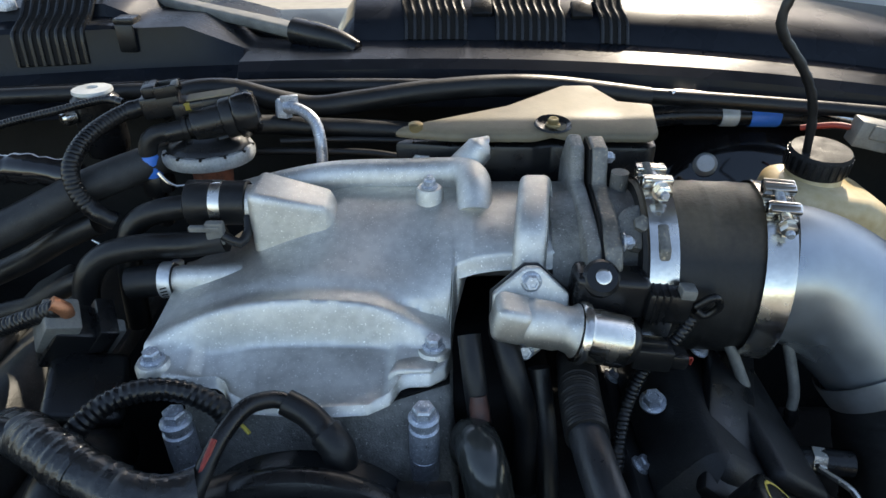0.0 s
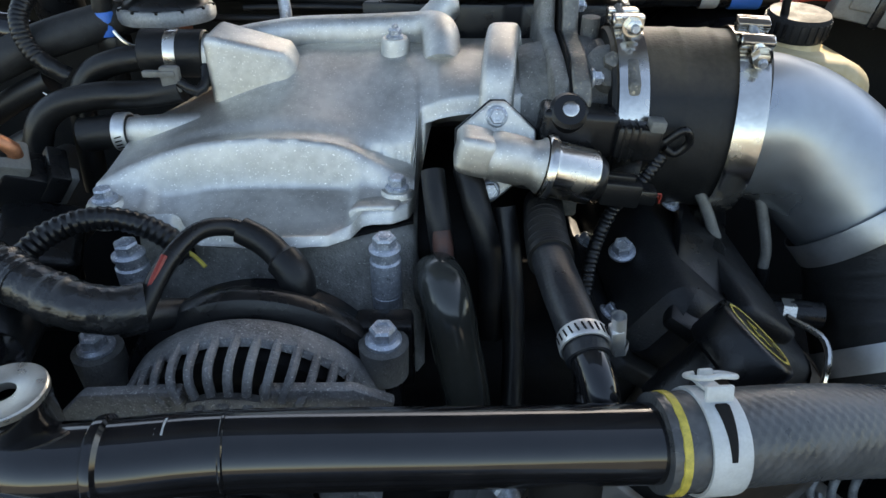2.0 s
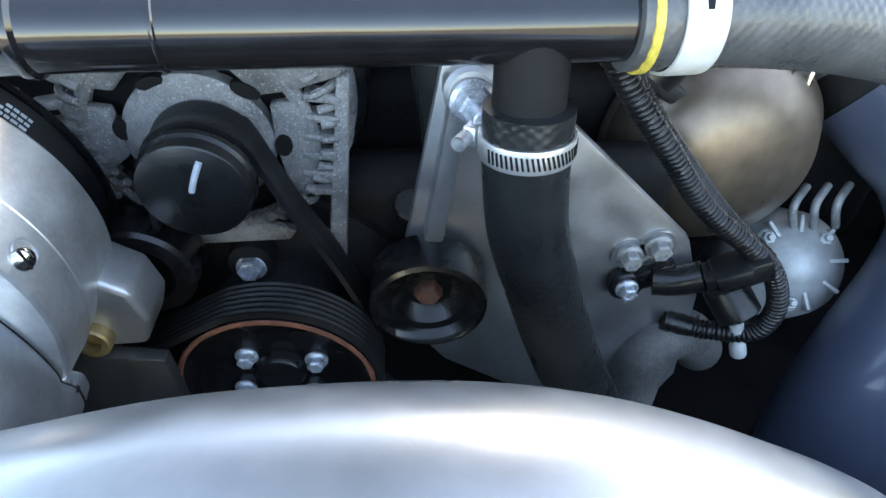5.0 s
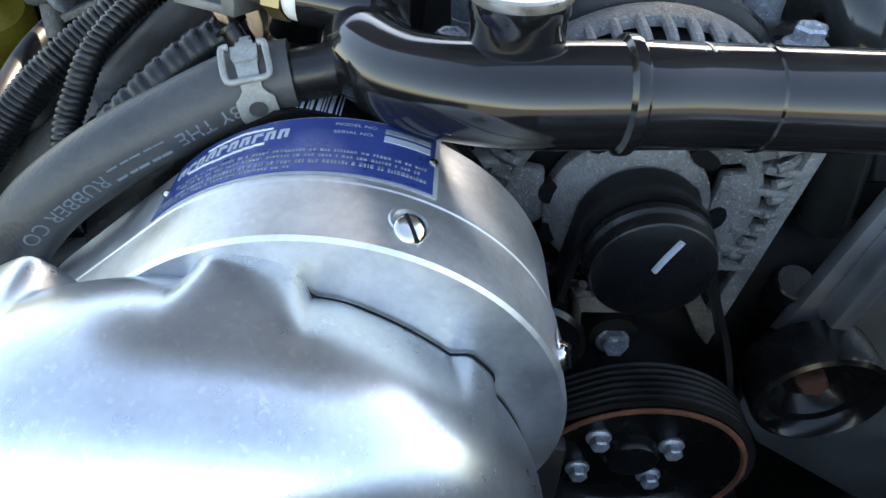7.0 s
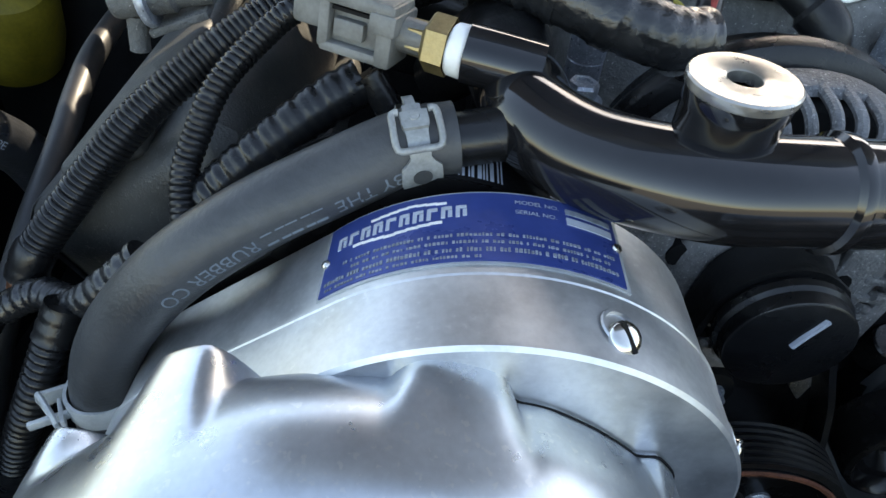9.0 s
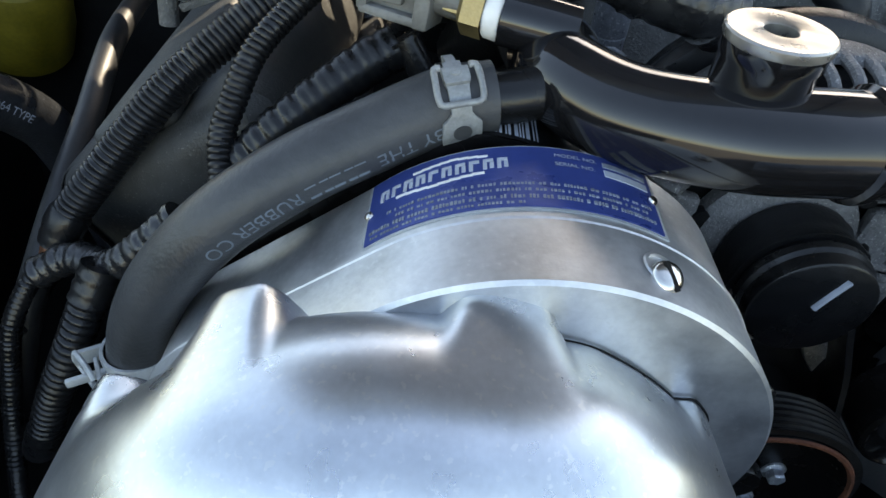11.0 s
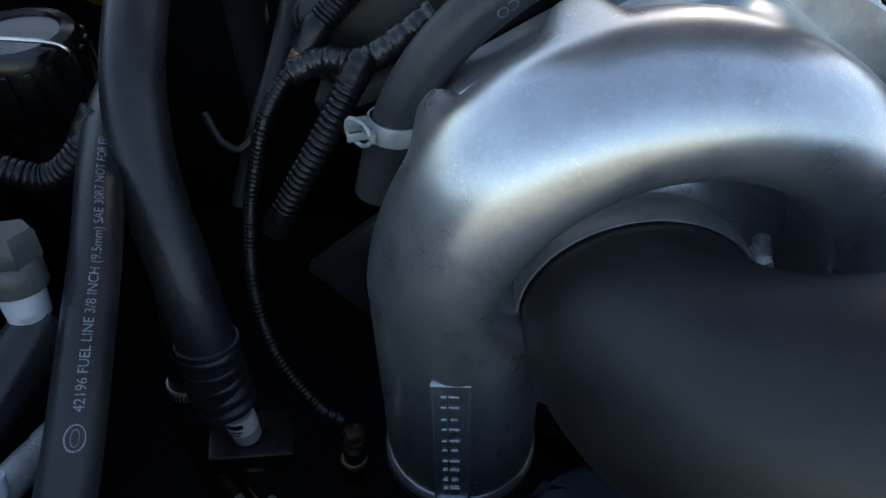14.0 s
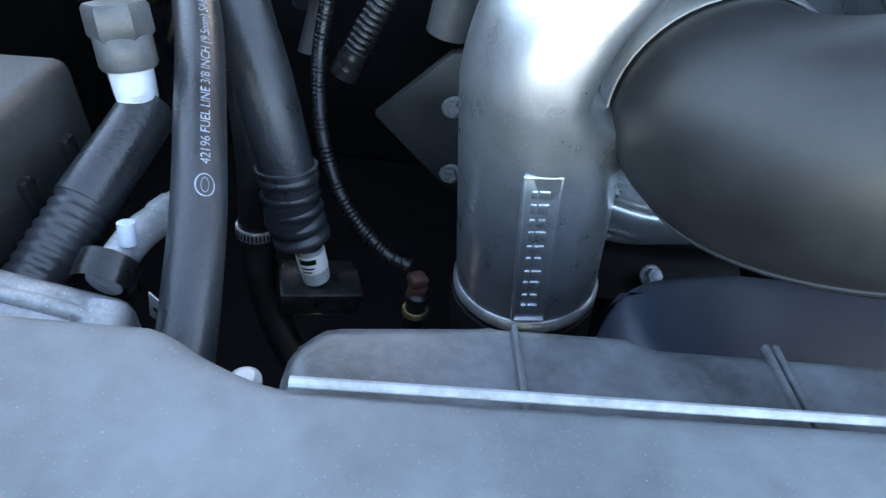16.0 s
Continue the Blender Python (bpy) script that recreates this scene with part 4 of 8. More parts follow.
def make_plenum():
    p = thing("intake_plenum", "dusty cast-aluminium intake plenum with a swept top", "intake plenum", (-0.06, 0.33, 0.935))
    bm, nx, ny = bmesh.new(), 190, 100
    top = []
    for i in range(nx + 1):
        x = PX0 + (PX1 - PX0) * i / nx
        f, b = plenum_front(x), plenum_back(x)
        col = []
        for j in range(ny + 1):
            v = j / ny
            y = f + (b - f) * v
            edge = min(v, 1 - v) * (b - f)
            drop = 0.006 * (1 - blend(0, 0.005, edge)) if edge < 0.005 else 0.0
            col.append(bm.verts.new((x, y, plenum_top(x, y) - drop)))
        top.append(col)
    for u, v in zip(top, top[1:]):
        for j in range(ny):
            bm.faces.new((u[j], v[j], v[j + 1], u[j + 1]))
    # walls down to the base
    rim = [c[0] for c in top] + top[-1][1:] + [c[-1] for c in top[-2::-1]] + top[0][-2:0:-1]
    foot = [bm.verts.new((q.co.x, q.co.y + 0.004 * blend(0.008, 0.016, q.co.x), 0.9405 + 0.0345 * blend(0.006, 0.016, q.co.x))) for q in rim]
    for k in range(len(rim)):
        m = (k + 1) % len(rim)
        bm.faces.new((rim[m], rim[k], foot[k], foot[m]))
    bm.faces.new(foot)
    bmesh.ops.recalc_face_normals(bm, faces=bm.faces)
    part("casting", bm, "cast", p, sharp=50)
    # bolt bosses on the flange and studs on top
    for x, y, z, r in ((-0.1690, 0.2855, 0.9475, 0.0105), (-0.0055, 0.2960, 0.9490, 0.0110)):
        part("boss", lathe([(r, -0.012), (r, 0.0), (r * 0.85, 0.0025), (0, 0.0025)], pose(x, y, z), 28), "cast", p)
        bolt(p, (x, y, z + 0.0025), (0, 0, 1), 0.0052, tip=0.002)
    part("lobe", prism([(-0.026, 0.0), (-0.020, 0.004), (0.0, 0.004), (0.004, 0.013), (-0.004, 0.020), (-0.022, 0.014)], 0, 0.010, pose(-0.006, 0.2735, 0.9395), 0.002, 3), "cast", p)
    for x, y, z in ((-0.009, 0.392, 1.001), (-0.0145, 0.450, 1.002)):
        part("boss", lathe([(0.0105, -0.02), (0.0095, 0.006), (0.008, 0.009), (0, 0.009)], pose(x, y, z), 24), "cast", p)
        bolt(p, (x, y, z + 0.009), (0, 0, 1), 0.0042, tip=0.004)
    # raised block round the hose port, the stiffening rib and the horn
    blk = box((0.054, 0.040, 0.050), pose(-0.0985, 0.382, 0.9935), 0.006, 5)
    for v in blk.verts:
        k = max(0.0, (v.co.x + 0.094) / 0.022)
        v.co.z -= 0.017 * k ** 1.5 if v.co.z > 0.99 else 0
        v.co.y = 0.384 + (v.co.y - 0.384) * (1 - 0.42 * k * k)
    part("port_block", blk, "cast", p)
    part("stiffening_rib", slab([(0.052, 0.318, 0.966), (0.053, 0.327, 0.987), (0.0545, 0.339, 1.007), (0.057, 0.360, 1.0175), (0.0605, 0.384, 1.0215), (0.062, 0.393, 1.016), (0.062, 0.398, 1.000)], 0.0105, 0.011), "cast", p)
    part("hose_horn", sweep([(0.004, 0.418, 1.002), (0.014, 0.4225, 1.011), (0.022, 0.4265, 1.0185), (0.0295, 0.4305, 1.0255), (0.0305, 0.431, 1.0262)], lambda s: 0.0118 - 0.05 * min(s, 0.03) - 0.9 * max(0.0, s - 0.0325), 28, 0.0016), "cast", p)
    part("rear_rim", sweep([(-0.165, 0.398, 0.988), (-0.150, 0.406, 0.995), (-0.112, 0.416, 1.001), (-0.073, 0.422, 1.0045), (-0.026, 0.421, 1.0065), (0.003, 0.418, 1.0085), (0.016, 0.411, 1.0100), (0.0205, 0.401, 1.0090), (0.021, 0.391, 1.0050), (0.021, 0.380, 0.996)], lambda s: 0.0085 + 0.0025 * blend(0.0, 0.10, s) + 0.0015 * blend(0.17, 0.20, s), 24, 0.003), "cast", p, "rolled rear rim ending in a knob")
    part("hose_port", lathe([(0.0135, 0), (0.0135, 0.02), (0.0115, 0.021), (0, 0.021)], axes((-0.125, 0.386, 1.0), (-1, 0, 0)), 28), "cast", p)
    part("side_port", lathe([(0.0115, -0.02), (0.009, 0.022), (0.008, 0.03), (0, 0.03)], axes((-0.150, 0.352, 0.963), (-1, -0.05, 0)), 24), "cast", p)
    part("flange_plate", prism([(-0.048, -0.056), (0.044, -0.056), (0.068, -0.040), (0.066, -0.022), (0.046, -0.012), (0.040, 0.030), (0.034, 0.050), (0.026, 0.058), (-0.048, 0.058)], 0, 0.010, axes((0.084, 0.374, 0.972), (1, 0, 0), (0, 0, 1)), 0.003), "manifold", p, "stained cast throttle flange")
    # Duller grey than the casting, standing for the shading on the neck.
    part("neck_collar", lathe([(0.046, -0.016), (0.0475, -0.008), (0.049, 0.0)], axes((0.084, 0.374, 0.962), (1, 0, 0)), 48), "manifold", p)
    return p


make_plenum()


def make_throttle_body():
    t = thing("throttle_housing", "grimy grey metal throttle body between plenum and coupler", "throttle body", (0.115, 0.365, 0.91))
    m = axes((0.0945, 0.370, 0.970), (1, -0.03, 0), (0, 0, 1))
    part("gasket", prism([(-0.05, 0.056), (0.028, 0.058), (0.044, 0.03), (0.048, -0.01), (0.068, -0.02), (0.069, -0.04), (0.044, -0.054), (-0.05, -0.054)], 0, 0.0016, m, 0), "dark", t, "thin dark gasket")
    part("mount_flange", prism([(-0.05, 0.055), (0.026, 0.057), (0.036, 0.05), (0.044, 0.028), (0.048, -0.01), (0.069, -0.02), (0.070, -0.04), (0.044, -0.054), (-0.05, -0.054)], 0.0016, 0.0125, m, 0.0022, 3), "throttle", t)
    part("bore", lathe([(0.046, 0.008), (0.046, 0.018), (0.0445, 0.020), (0.0445, 0.030), (0.047, 0.034), (0.050, 0.036), (0.050, 0.046), (0.044, 0.046), (0.042, 0)], m, 56), "cast_dark", t)
    part("shaft_boss", lathe([(0.0145, -0.010), (0.0145, 0.004), (0.012, 0.006), (0, 0.006)], m @ axes((0.036, 0.028, 0.026), (0.8, 0.6, 0)), 28), "cast_dark", t)
    part("shaft_nut", lathe([(0.0055, 0.0), (0.0055, 0.004), (0.004, 0.005), (0, 0.005)], m @ axes((0.041, 0.032, 0.026), (0.8, 0.6, 0)), 6), "throttle", t)
    part("cable_plate", prism([(0.030, 0.012), (0.062, 0.006), (0.066, -0.006), (0.060, -0.018), (0.034, -0.02)], 0.0325, 0.0365, m, 0.0012), "cast_dark", t, "dark cable plate")
    part("lever_bracket", prism([(0.006, 0.058), (0.036, 0.052), (0.046, 0.038), (0.036, 0.036), (0.010, 0.048)], 0.0330, 0.0400, m, 0.0015), "throttle", t)
    part("lower_web", prism([(-0.020, 0.054), (0.010, 0.052), (0.018, 0.044), (-0.020, 0.04)], 0.0120, 0.0340, m, 0.003), "cast_dark", t)
    for a, b in ((0.058, -0.031), (0.036, 0.044), (0.002, 0.053)):
        bolt(t, m @ Vector((a, b, 0.0125)), (1, 0, 0), 0.0042, tip=0.003)
    part("cable_post", sweep([m @ Vector((0.040, -0.012, 0.020)), m @ Vector((0.056, -0.012, 0.020))], 0.0058, 14), "cast_dark", t)
    return t


make_throttle_body()


def make_tps():
    t = thing("throttle_sensor", "black plastic throttle position sensor with plugged connector", "sensor", (0.10, 0.306, 0.97))
    part("sensor_body", box((0.044, 0.022, 0.026), pose(0.098, 0.313, 0.981, 0, 4, -2), 0.004, 3), "plastic", t)
    part("ear", lathe([(0.011, 0), (0.011, 0.006), (0.009, 0.008), (0, 0.008)], axes((0.091, 0.310, 0.990), (0, -0.7, 0.7)), 24), "plastic", t)
    part("screw", lathe([(0.0048, 0), (0.0046, 0.0014), (0.003, 0.0022), (0, 0.0018)], axes((0.0915, 0.3045, 0.9955), (0, -0.7, 0.7)), 18), "steel", t)
    c = part("connector", box((0.026, 0.020, 0.020), pose(0.131, 0.307, 0.977, 0, 4, -3), 0.003), "plastic", t)
    part("locking_clip", box((0.009, 0.010, 0.007), pose(0.140, 0.301, 0.988, 0, 4, -3), 0.0015), "connector", c, "grey locking clip")
    for k in range(3):
        part("rib", box((0.0012, 0.021, 0.021), pose(0.122 + 0.004 * k, 0.307, 0.9775, 0, 4, -3), 0.0004), "plastic", c)
    part("tie_loop", sweep([(0.146, 0.300, 0.978), (0.155, 0.298, 0.986), (0.160, 0.300, 0.978), (0.154, 0.302, 0.970), (0.148, 0.303, 0.973)], 0.0024, 10, 0.002), "plastic", t)
    part("conduit", sweep([(0.146, 0.300, 0.970), (0.136, 0.294, 0.958), (0.122, 0.290, 0.944), (0.110, 0.280, 0.920), (0.104, 0.262, 0.895), (0.100, 0.236, 0.868), (0.099, 0.21, 0.84)], ribbed(0.0042, 0.0028, 0.25), 12, 0.0008), "plastic", t, "thin ribbed conduit")
    return t


make_tps()


def make_iac():
    v = thing("idle_valve", "cast idle-air valve with a bright steel canister", "valve", (0.05, 0.30, 0.95))
    m = axes((0.050, 0.309, 0.972), (0.02, -0.93, 0.36), (1, 0, 0))
    plate = [(-0.0215, -0.0165), (-0.0065, -0.0315), (-0.0005, -0.0325), (0.0055, -0.0280), (0.024, -0.012), (0.024, 0.009), (0.006, 0.0250), (-0.002, 0.0250), (-0.021, 0.009)]
    part("gasket", prism([(x * 1.05, y * 1.04) for x, y in plate], -0.003, 0.0, m, 0.0003), "rubber", v, "dark gasket edge")
    part("valve_flange", prism(plate, 0, 0.007, m, 0.002, 3), "cast", v)
    run = (1, -0.02, -0.23)
    b = axes((0.0385, 0.2905, 0.9770), run, (0, 1, 0))
    part("valve_block", box((0.024, 0.023, 0.0215), b, 0.0055, 4), "cast", v)
    part("valve_neck", lathe([(0.0105, 0.006), (0.0134, 0.0095), (0.0140, 0.012), (0.0138, 0.026), (0.0126, 0.030), (0.0140, 0.035), (0.0158, 0.0375)], b, 40), "cast", v)
    k = axes((0.0762, 0.2875, 0.9690), run)
    part("canister", lathe([(0.0168, -0.001), (0.0180, 0.0), (0.0183, 0.0012), (0.0183, 0.0035), (0.0162, 0.0042), (0.0157, 0.006), (0.0155, 0.027), (0.0149, 0.0285), (0.0110, 0.0290), (0, 0.0290)], k, 56), "steel", v, "bright turned steel canister")
    part("end_cap", lathe([(0.0125, 0.0285), (0.0125, 0.0320), (0.0105, 0.0345), (0, 0.0345)], k, 28), "plastic", v, "black plastic end cap")
    c = part("plug", join(box((0.0225, 0.0165, 0.0145), pose(0.1195, 0.2850, 0.9560, 0, 6, -2), 0.0018), box((0.0120, 0.0130, 0.0095), pose(0.1345, 0.2845, 0.9535, 0, 6, -2), 0.0022), box((0.0180, 0.0050, 0.0040), pose(0.1185, 0.2835, 0.9645, 0, 6, -2), 0.001)), "plastic", v, "black connector plug")
    part("plug_wires", join(sweep([(0.139, 0.2835, 0.9535), (0.1435, 0.2830, 0.9540), (0.1440, 0.2840, 0.9500)], 0.0007, 8, 0.002), sweep([(0.139, 0.2850, 0.9520), (0.1430, 0.2845, 0.9515), (0.1445, 0.2855, 0.9470)], 0.0007, 8, 0.002)), "red", c)
    bolt(v, m @ Vector((0.001, 0.0165, 0.007)), m.to_3x3() @ Vector((0, 0, 1)), 0.0046)
    bolt(v, m @ Vector((-0.0025, -0.0250, 0.007)), m.to_3x3() @ Vector((0, 0, 1)), 0.0046)
    return v


make_iac()


# ---- coolant crossover ----
def make_crossover():
    c = thing("coolant_crossover", "gloss black coolant crossover tube with a filler neck and tee", "coolant tube", (0, 0.13, 0.915))
    main = [(-0.1845, 0.1821, 0.9257), (-0.1831, 0.1725, 0.9290), (-0.1815, 0.1562, 0.9295), (-0.1653, 0.1355, 0.9305), (-0.1369, 0.1190, 0.9352), (-0.1040, 0.1185, 0.9362), (-0.0599, 0.1258, 0.9326), (0.03, 0.129, 0.930), (0.112, 0.132, 0.928)]
    part("main_tube", sweep(main, 0.0155, 40, 0.003), "gloss", c)
    part("weld_ring", lathe([(0.0150, -0.0022), (0.0166, -0.0012), (0.0168, 0.0), (0.0166, 0.0012), (0.0150, 0.0022)], axes((-0.1035, 0.1186, 0.9362), (1, 0.08, -0.04)) @ Matrix.Diagonal((1.03, 1.03, 1.3, 1)), 40), "gloss", c)
    part("weld_ring", lathe([(0.0150, -0.001), (0.0157, -0.0004), (0.0157, 0.0004), (0.0150, 0.001)], axes((-0.062, 0.1254, 0.9327), (1, 0.12, -0.05)) @ Matrix.Diagonal((1.02, 1.02, 1, 1)), 40), "gloss", c)
    n = part("filler_neck", lathe([(0.0136, -0.034), (0.0136, -0.004), (0.0142, -0.003), (0.0142, 0.001)], pose(-0.1345, 0.1270, 0.9600), 40), "gloss", c)
    part("neck_flange", lathe([(0.0046, -0.001), (0.0046, 0.0022), (0.0052, 0.0026), (0.0141, 0.0026), (0.0147, 0.0020), (0.0147, 0.0), (0.0140, -0.001)], pose(-0.1345, 0.1270, 0.9615), 48), "bare", n, "bright bare metal rim")
    part("neck_bore", lathe([(0.0046, -0.004), (0, -0.004)], pose(-0.1345, 0.1270, 0.9615), 20), "dark", n)
    part("heater_stub", sweep([(-0.176, 0.150, 0.932), (-0.192, 0.149, 0.928), (-0.214, 0.147, 0.924)], 0.0088, 24), "plastic", c)
    part("sensor_stub", sweep([(-0.180, 0.168, 0.940), (-0.194, 0.170, 0.942), (-0.204, 0.172, 0.943)], 0.0098, 24), "gloss", c)
    part("tee_stub", sweep([(0.068, 0.130, 0.925), (0.067, 0.124, 0.905), (0.066, 0.119, 0.884)], 0.0142, 28), "dark", c)
    for x in (-0.083, -0.080):
        part("scuff", lathe([(0.01535, -0.0004), (0.01535, 0.0004)], axes((x, 0.1222, 0.9343), (1, 0.12, 0.05)) @ Matrix.Diagonal((1.02, 1.02, 1, 1)), 10, 0.9, 3.6), "ivory", c)
    return c


make_crossover()


def make_temp_sensor():
    s = thing("temperature_sensor", "brass temperature sender with a grey plug", "sensor", (-0.222, 0.176, 0.94))
    ax = (-1, 0.33, 0.08)
    m = axes((-0.2035, 0.1718, 0.943), ax)
    part("thread_tape", lathe([(0.0082, 0), (0.0088, 0.001), (0.0086, 0.005), (0.0078, 0.006)], m, 20), "white", s, "white thread tape")
    part("hex_body", lathe([(0.0098, 0.006), (0.0098, 0.013), (0.0088, 0.014), (0.0062, 0.015), (0.006, 0.020), (0, 0.020)], m, 6), "brass", s)
    part("plug_neck", lathe([(0.0058, 0.014), (0.0058, 0.024), (0.0045, 0.024)], m, 20), "connector", s)
    m = axes((-0.2035, 0.1718, 0.943), ax, (0, 0, 1)) @ pose(0, 0, 0, 0, 0, 10)
    c = part("plug", box((0.015, 0.012, 0.027), m @ pose(-0.0005, 0.001, 0.0365), 0.0012), "connector", s, "weathered grey connector plug")
    part("top_shell", box((0.0050, 0.0190, 0.0265), m @ pose(0.0078, 0, 0.0372), 0.0016), "connector", c)
    part("lower_rail", box((0.0036, 0.0180, 0.0255), m @ pose(-0.0088, 0, 0.0362), 0.0012), "connector", c)
    part("collar", box((0.0205, 0.0185, 0.0060), m @ pose(-0.0006, 0, 0.0262), 0.0014), "connector", c)
    part("collar_lip", box((0.0070, 0.0205, 0.0095), m @ pose(0.0035, 0, 0.0270), 0.0012), "connector", c)
    part("rear_wall", box((0.0180, 0.0180, 0.0042), m @ pose(-0.0004, 0, 0.0478), 0.0012), "connector", c)
    part("latch", box((0.0062, 0.0040, 0.0110), m @ pose(-0.0018, -0.0060, 0.0392), 0.0010), "connector", c)
    part("window_gap", box((0.0012, 0.0030, 0.0170), m @ pose(0.0040, -0.0058, 0.0378), 0), "dark", c)
    part("boot", box((0.012, 0.012, 0.012), m @ pose(0.001, 0, 0.0550), 0.002), "connector", c)
    return s


make_temp_sensor()


def tension_clamp(parent, at, way, r, tab, mat="ivory", width=0.013, up=(0, 0, 1), turn=1):
    """A flat spring clamp with two squeeze tabs, a wire bridge and a slotted band; tab is the turn from the given up."""
    m = axes(at, way, up)
    b = part("spring_clamp", lathe([(r, -width / 2), (r + 0.0012, -width / 2), (r + 0.0015, -width * 0.42), (r + 0.0015, width * 0.42), (r + 0.0012, width / 2), (r, width / 2)], m, 56), mat, parent, "pale spring hose clamp")
    c = m @ Vector(((r + 0.005) * math.cos(tab), (r + 0.005) * math.sin(tab), 0))
    out = (c - m.translation).normalized()
    side = vec(way).normalized().cross(out) * turn
    f = axes(c, out, side)
    small = 0.6 if mat == "clamp_white" else 1.0
    part("squeeze_tab", box((0.0022, width * 0.75, 0.011 * small), f @ pose(0.007, 0, -0.002 * (small < 1)), 0.0008), mat, b)
    part("squeeze_tab", box((0.0022, width * 0.4, 0.015 * small), f @ pose(-0.004, 0, 0.002 - 0.003 * (small < 1)), 0.0008), mat, b)
    part("tab_plate", box((0.012, width * 0.5, 0.0016), f @ pose(-0.003, 0, -0.002), 0.0005), mat, b)
    for d in (-1, 1):
        part("wire_bridge", sweep([f @ Vector((0.007, 0.0, 0.005)), f @ Vector((0.006, d * width * 0.45, 0.004)), f @ Vector((-0.004, d * width * 0.55, 0.001)), f @ Vector((-0.008, d * width * 0.2, 0.0))], 0.0011, 8, 0.002), mat, b)
    if mat == "clamp_white":
        a0 = tab + 0.42
        slit, prev = bmesh.new(), None
        for k in range(25):
            q, w = a0 + 1.05 * k / 24, width * (0.20 - 0.13 * k / 24) * (1 if k else 0.7)
            ring = [slit.verts.new(m @ Vector((h * math.cos(q), h * math.sin(q), x))) for h, x in ((r + 0.0012, -w), (r + 0.0017, -w), (r + 0.0017, w), (r + 0.0012, w))]
            if prev:
                for i in range(4):
                    slit.faces.new((prev[i], prev[(i + 1) % 4], ring[(i + 1) % 4], ring[i]))
            else:
                slit.faces.new(ring)
            prev = ring
        slit.faces.new(prev[::-1])
        bmesh.ops.recalc_face_normals(slit, faces=slit.faces)
        part("slot", slit, "dark", b, "tapered slot")
        return b
    for a, wide in ((0.75, 0.42), (1.55, 0.26)):
        q = m @ Vector(((r + 0.0015) * math.cos(tab + a * turn), (r + 0.0015) * math.sin(tab + a * turn), 0))
        o = (q - m.translation).normalized()
        part("slot", prism([(0.42 * r * math.cos(k * math.pi / 6), width * wide * 0.5 * math.sin(k * math.pi / 6)) for k in range(12)], -0.0004, 0.00035, axes(q, o, vec(way).cross(o)), 0), "dark", b)
    return b


def text_bars(parent, path, r, angle, start, n, size=0.0036, mat="faint", gap=0.0046, groups=(3, 7, 11, 16)):
    """Printing on a hose that cannot be read: small bars along it."""
    pts = smooth_path(path, 0.002)
    fr = frames_along(pts)
    acc, want, k = 0.0, start, 0
    for i in range(1, len(pts)):
        acc += (pts[i] - pts[i - 1]).length
        if acc >= want and k < n:
            t, nn, b = fr[i]
            out = math.cos(angle) * nn + math.sin(angle) * b
            if k not in groups:
                part("printed_bar", box((size * 0.55, size, 0.0003), axes(pts[i] + out * (r + 0.0001), out, t), 0), mat, parent)
            want, k = want + gap, k + 1


def wrap(bm, path, r, start, facing):
    """Bend a flat shape round a hose, from a given length along it."""
    pts = smooth_path(path, 0.002)
    run = [0.0]
    for p, q in zip(pts, pts[1:]):
        run.append(run[-1] + (q - p).length)
    for v in bm.verts:
        s = start + v.co.x
        i = min(max(k for k in range(len(run)) if run[k] <= s), len(pts) - 2)
        t = (pts[i + 1] - pts[i]).normalized()
        face = vec(facing).normalized()
        face = (face - t * face.dot(t)).normalized()
        flat = face.cross(t)
        a = v.co.y / r
        v.co = pts[i] + t * (s - run[i]) + (face * math.cos(a) + flat * math.sin(a)) * (r + 0.00012)


def print_on(parent, path, r, body, size, start, facing, mat="print"):
    """Flat printed letters bent round a hose."""
    fc = bpy.data.curves.new("print", "FONT")
    fc.body, fc.size = body, size
    tmp = new("tmp", fc)
    me = bpy.data.meshes.new_from_object(tmp.evaluated_get(bpy.context.evaluated_depsgraph_get()))
    bpy.data.objects.remove(tmp)
    bm = bmesh.new()
    bm.from_mesh(me)
    bmesh.ops.triangulate(bm, faces=bm.faces)
    for v in bm.verts:
        v.co.y -= size * 0.35
    wrap(bm, path, r, start, facing)
    return part("printed_text", bm, mat, parent, "white printed text")


HEATER = [(-0.206, 0.149, 0.925), (-0.221, 0.1455, 0.923), (-0.243, 0.137, 0.915), (-0.268, 0.128, 0.904), (-0.293, 0.120, 0.887), (-0.314, 0.116, 0.863), (-0.327, 0.115, 0.838), (-0.334, 0.115, 0.812), (-0.338, 0.114, 0.78)]


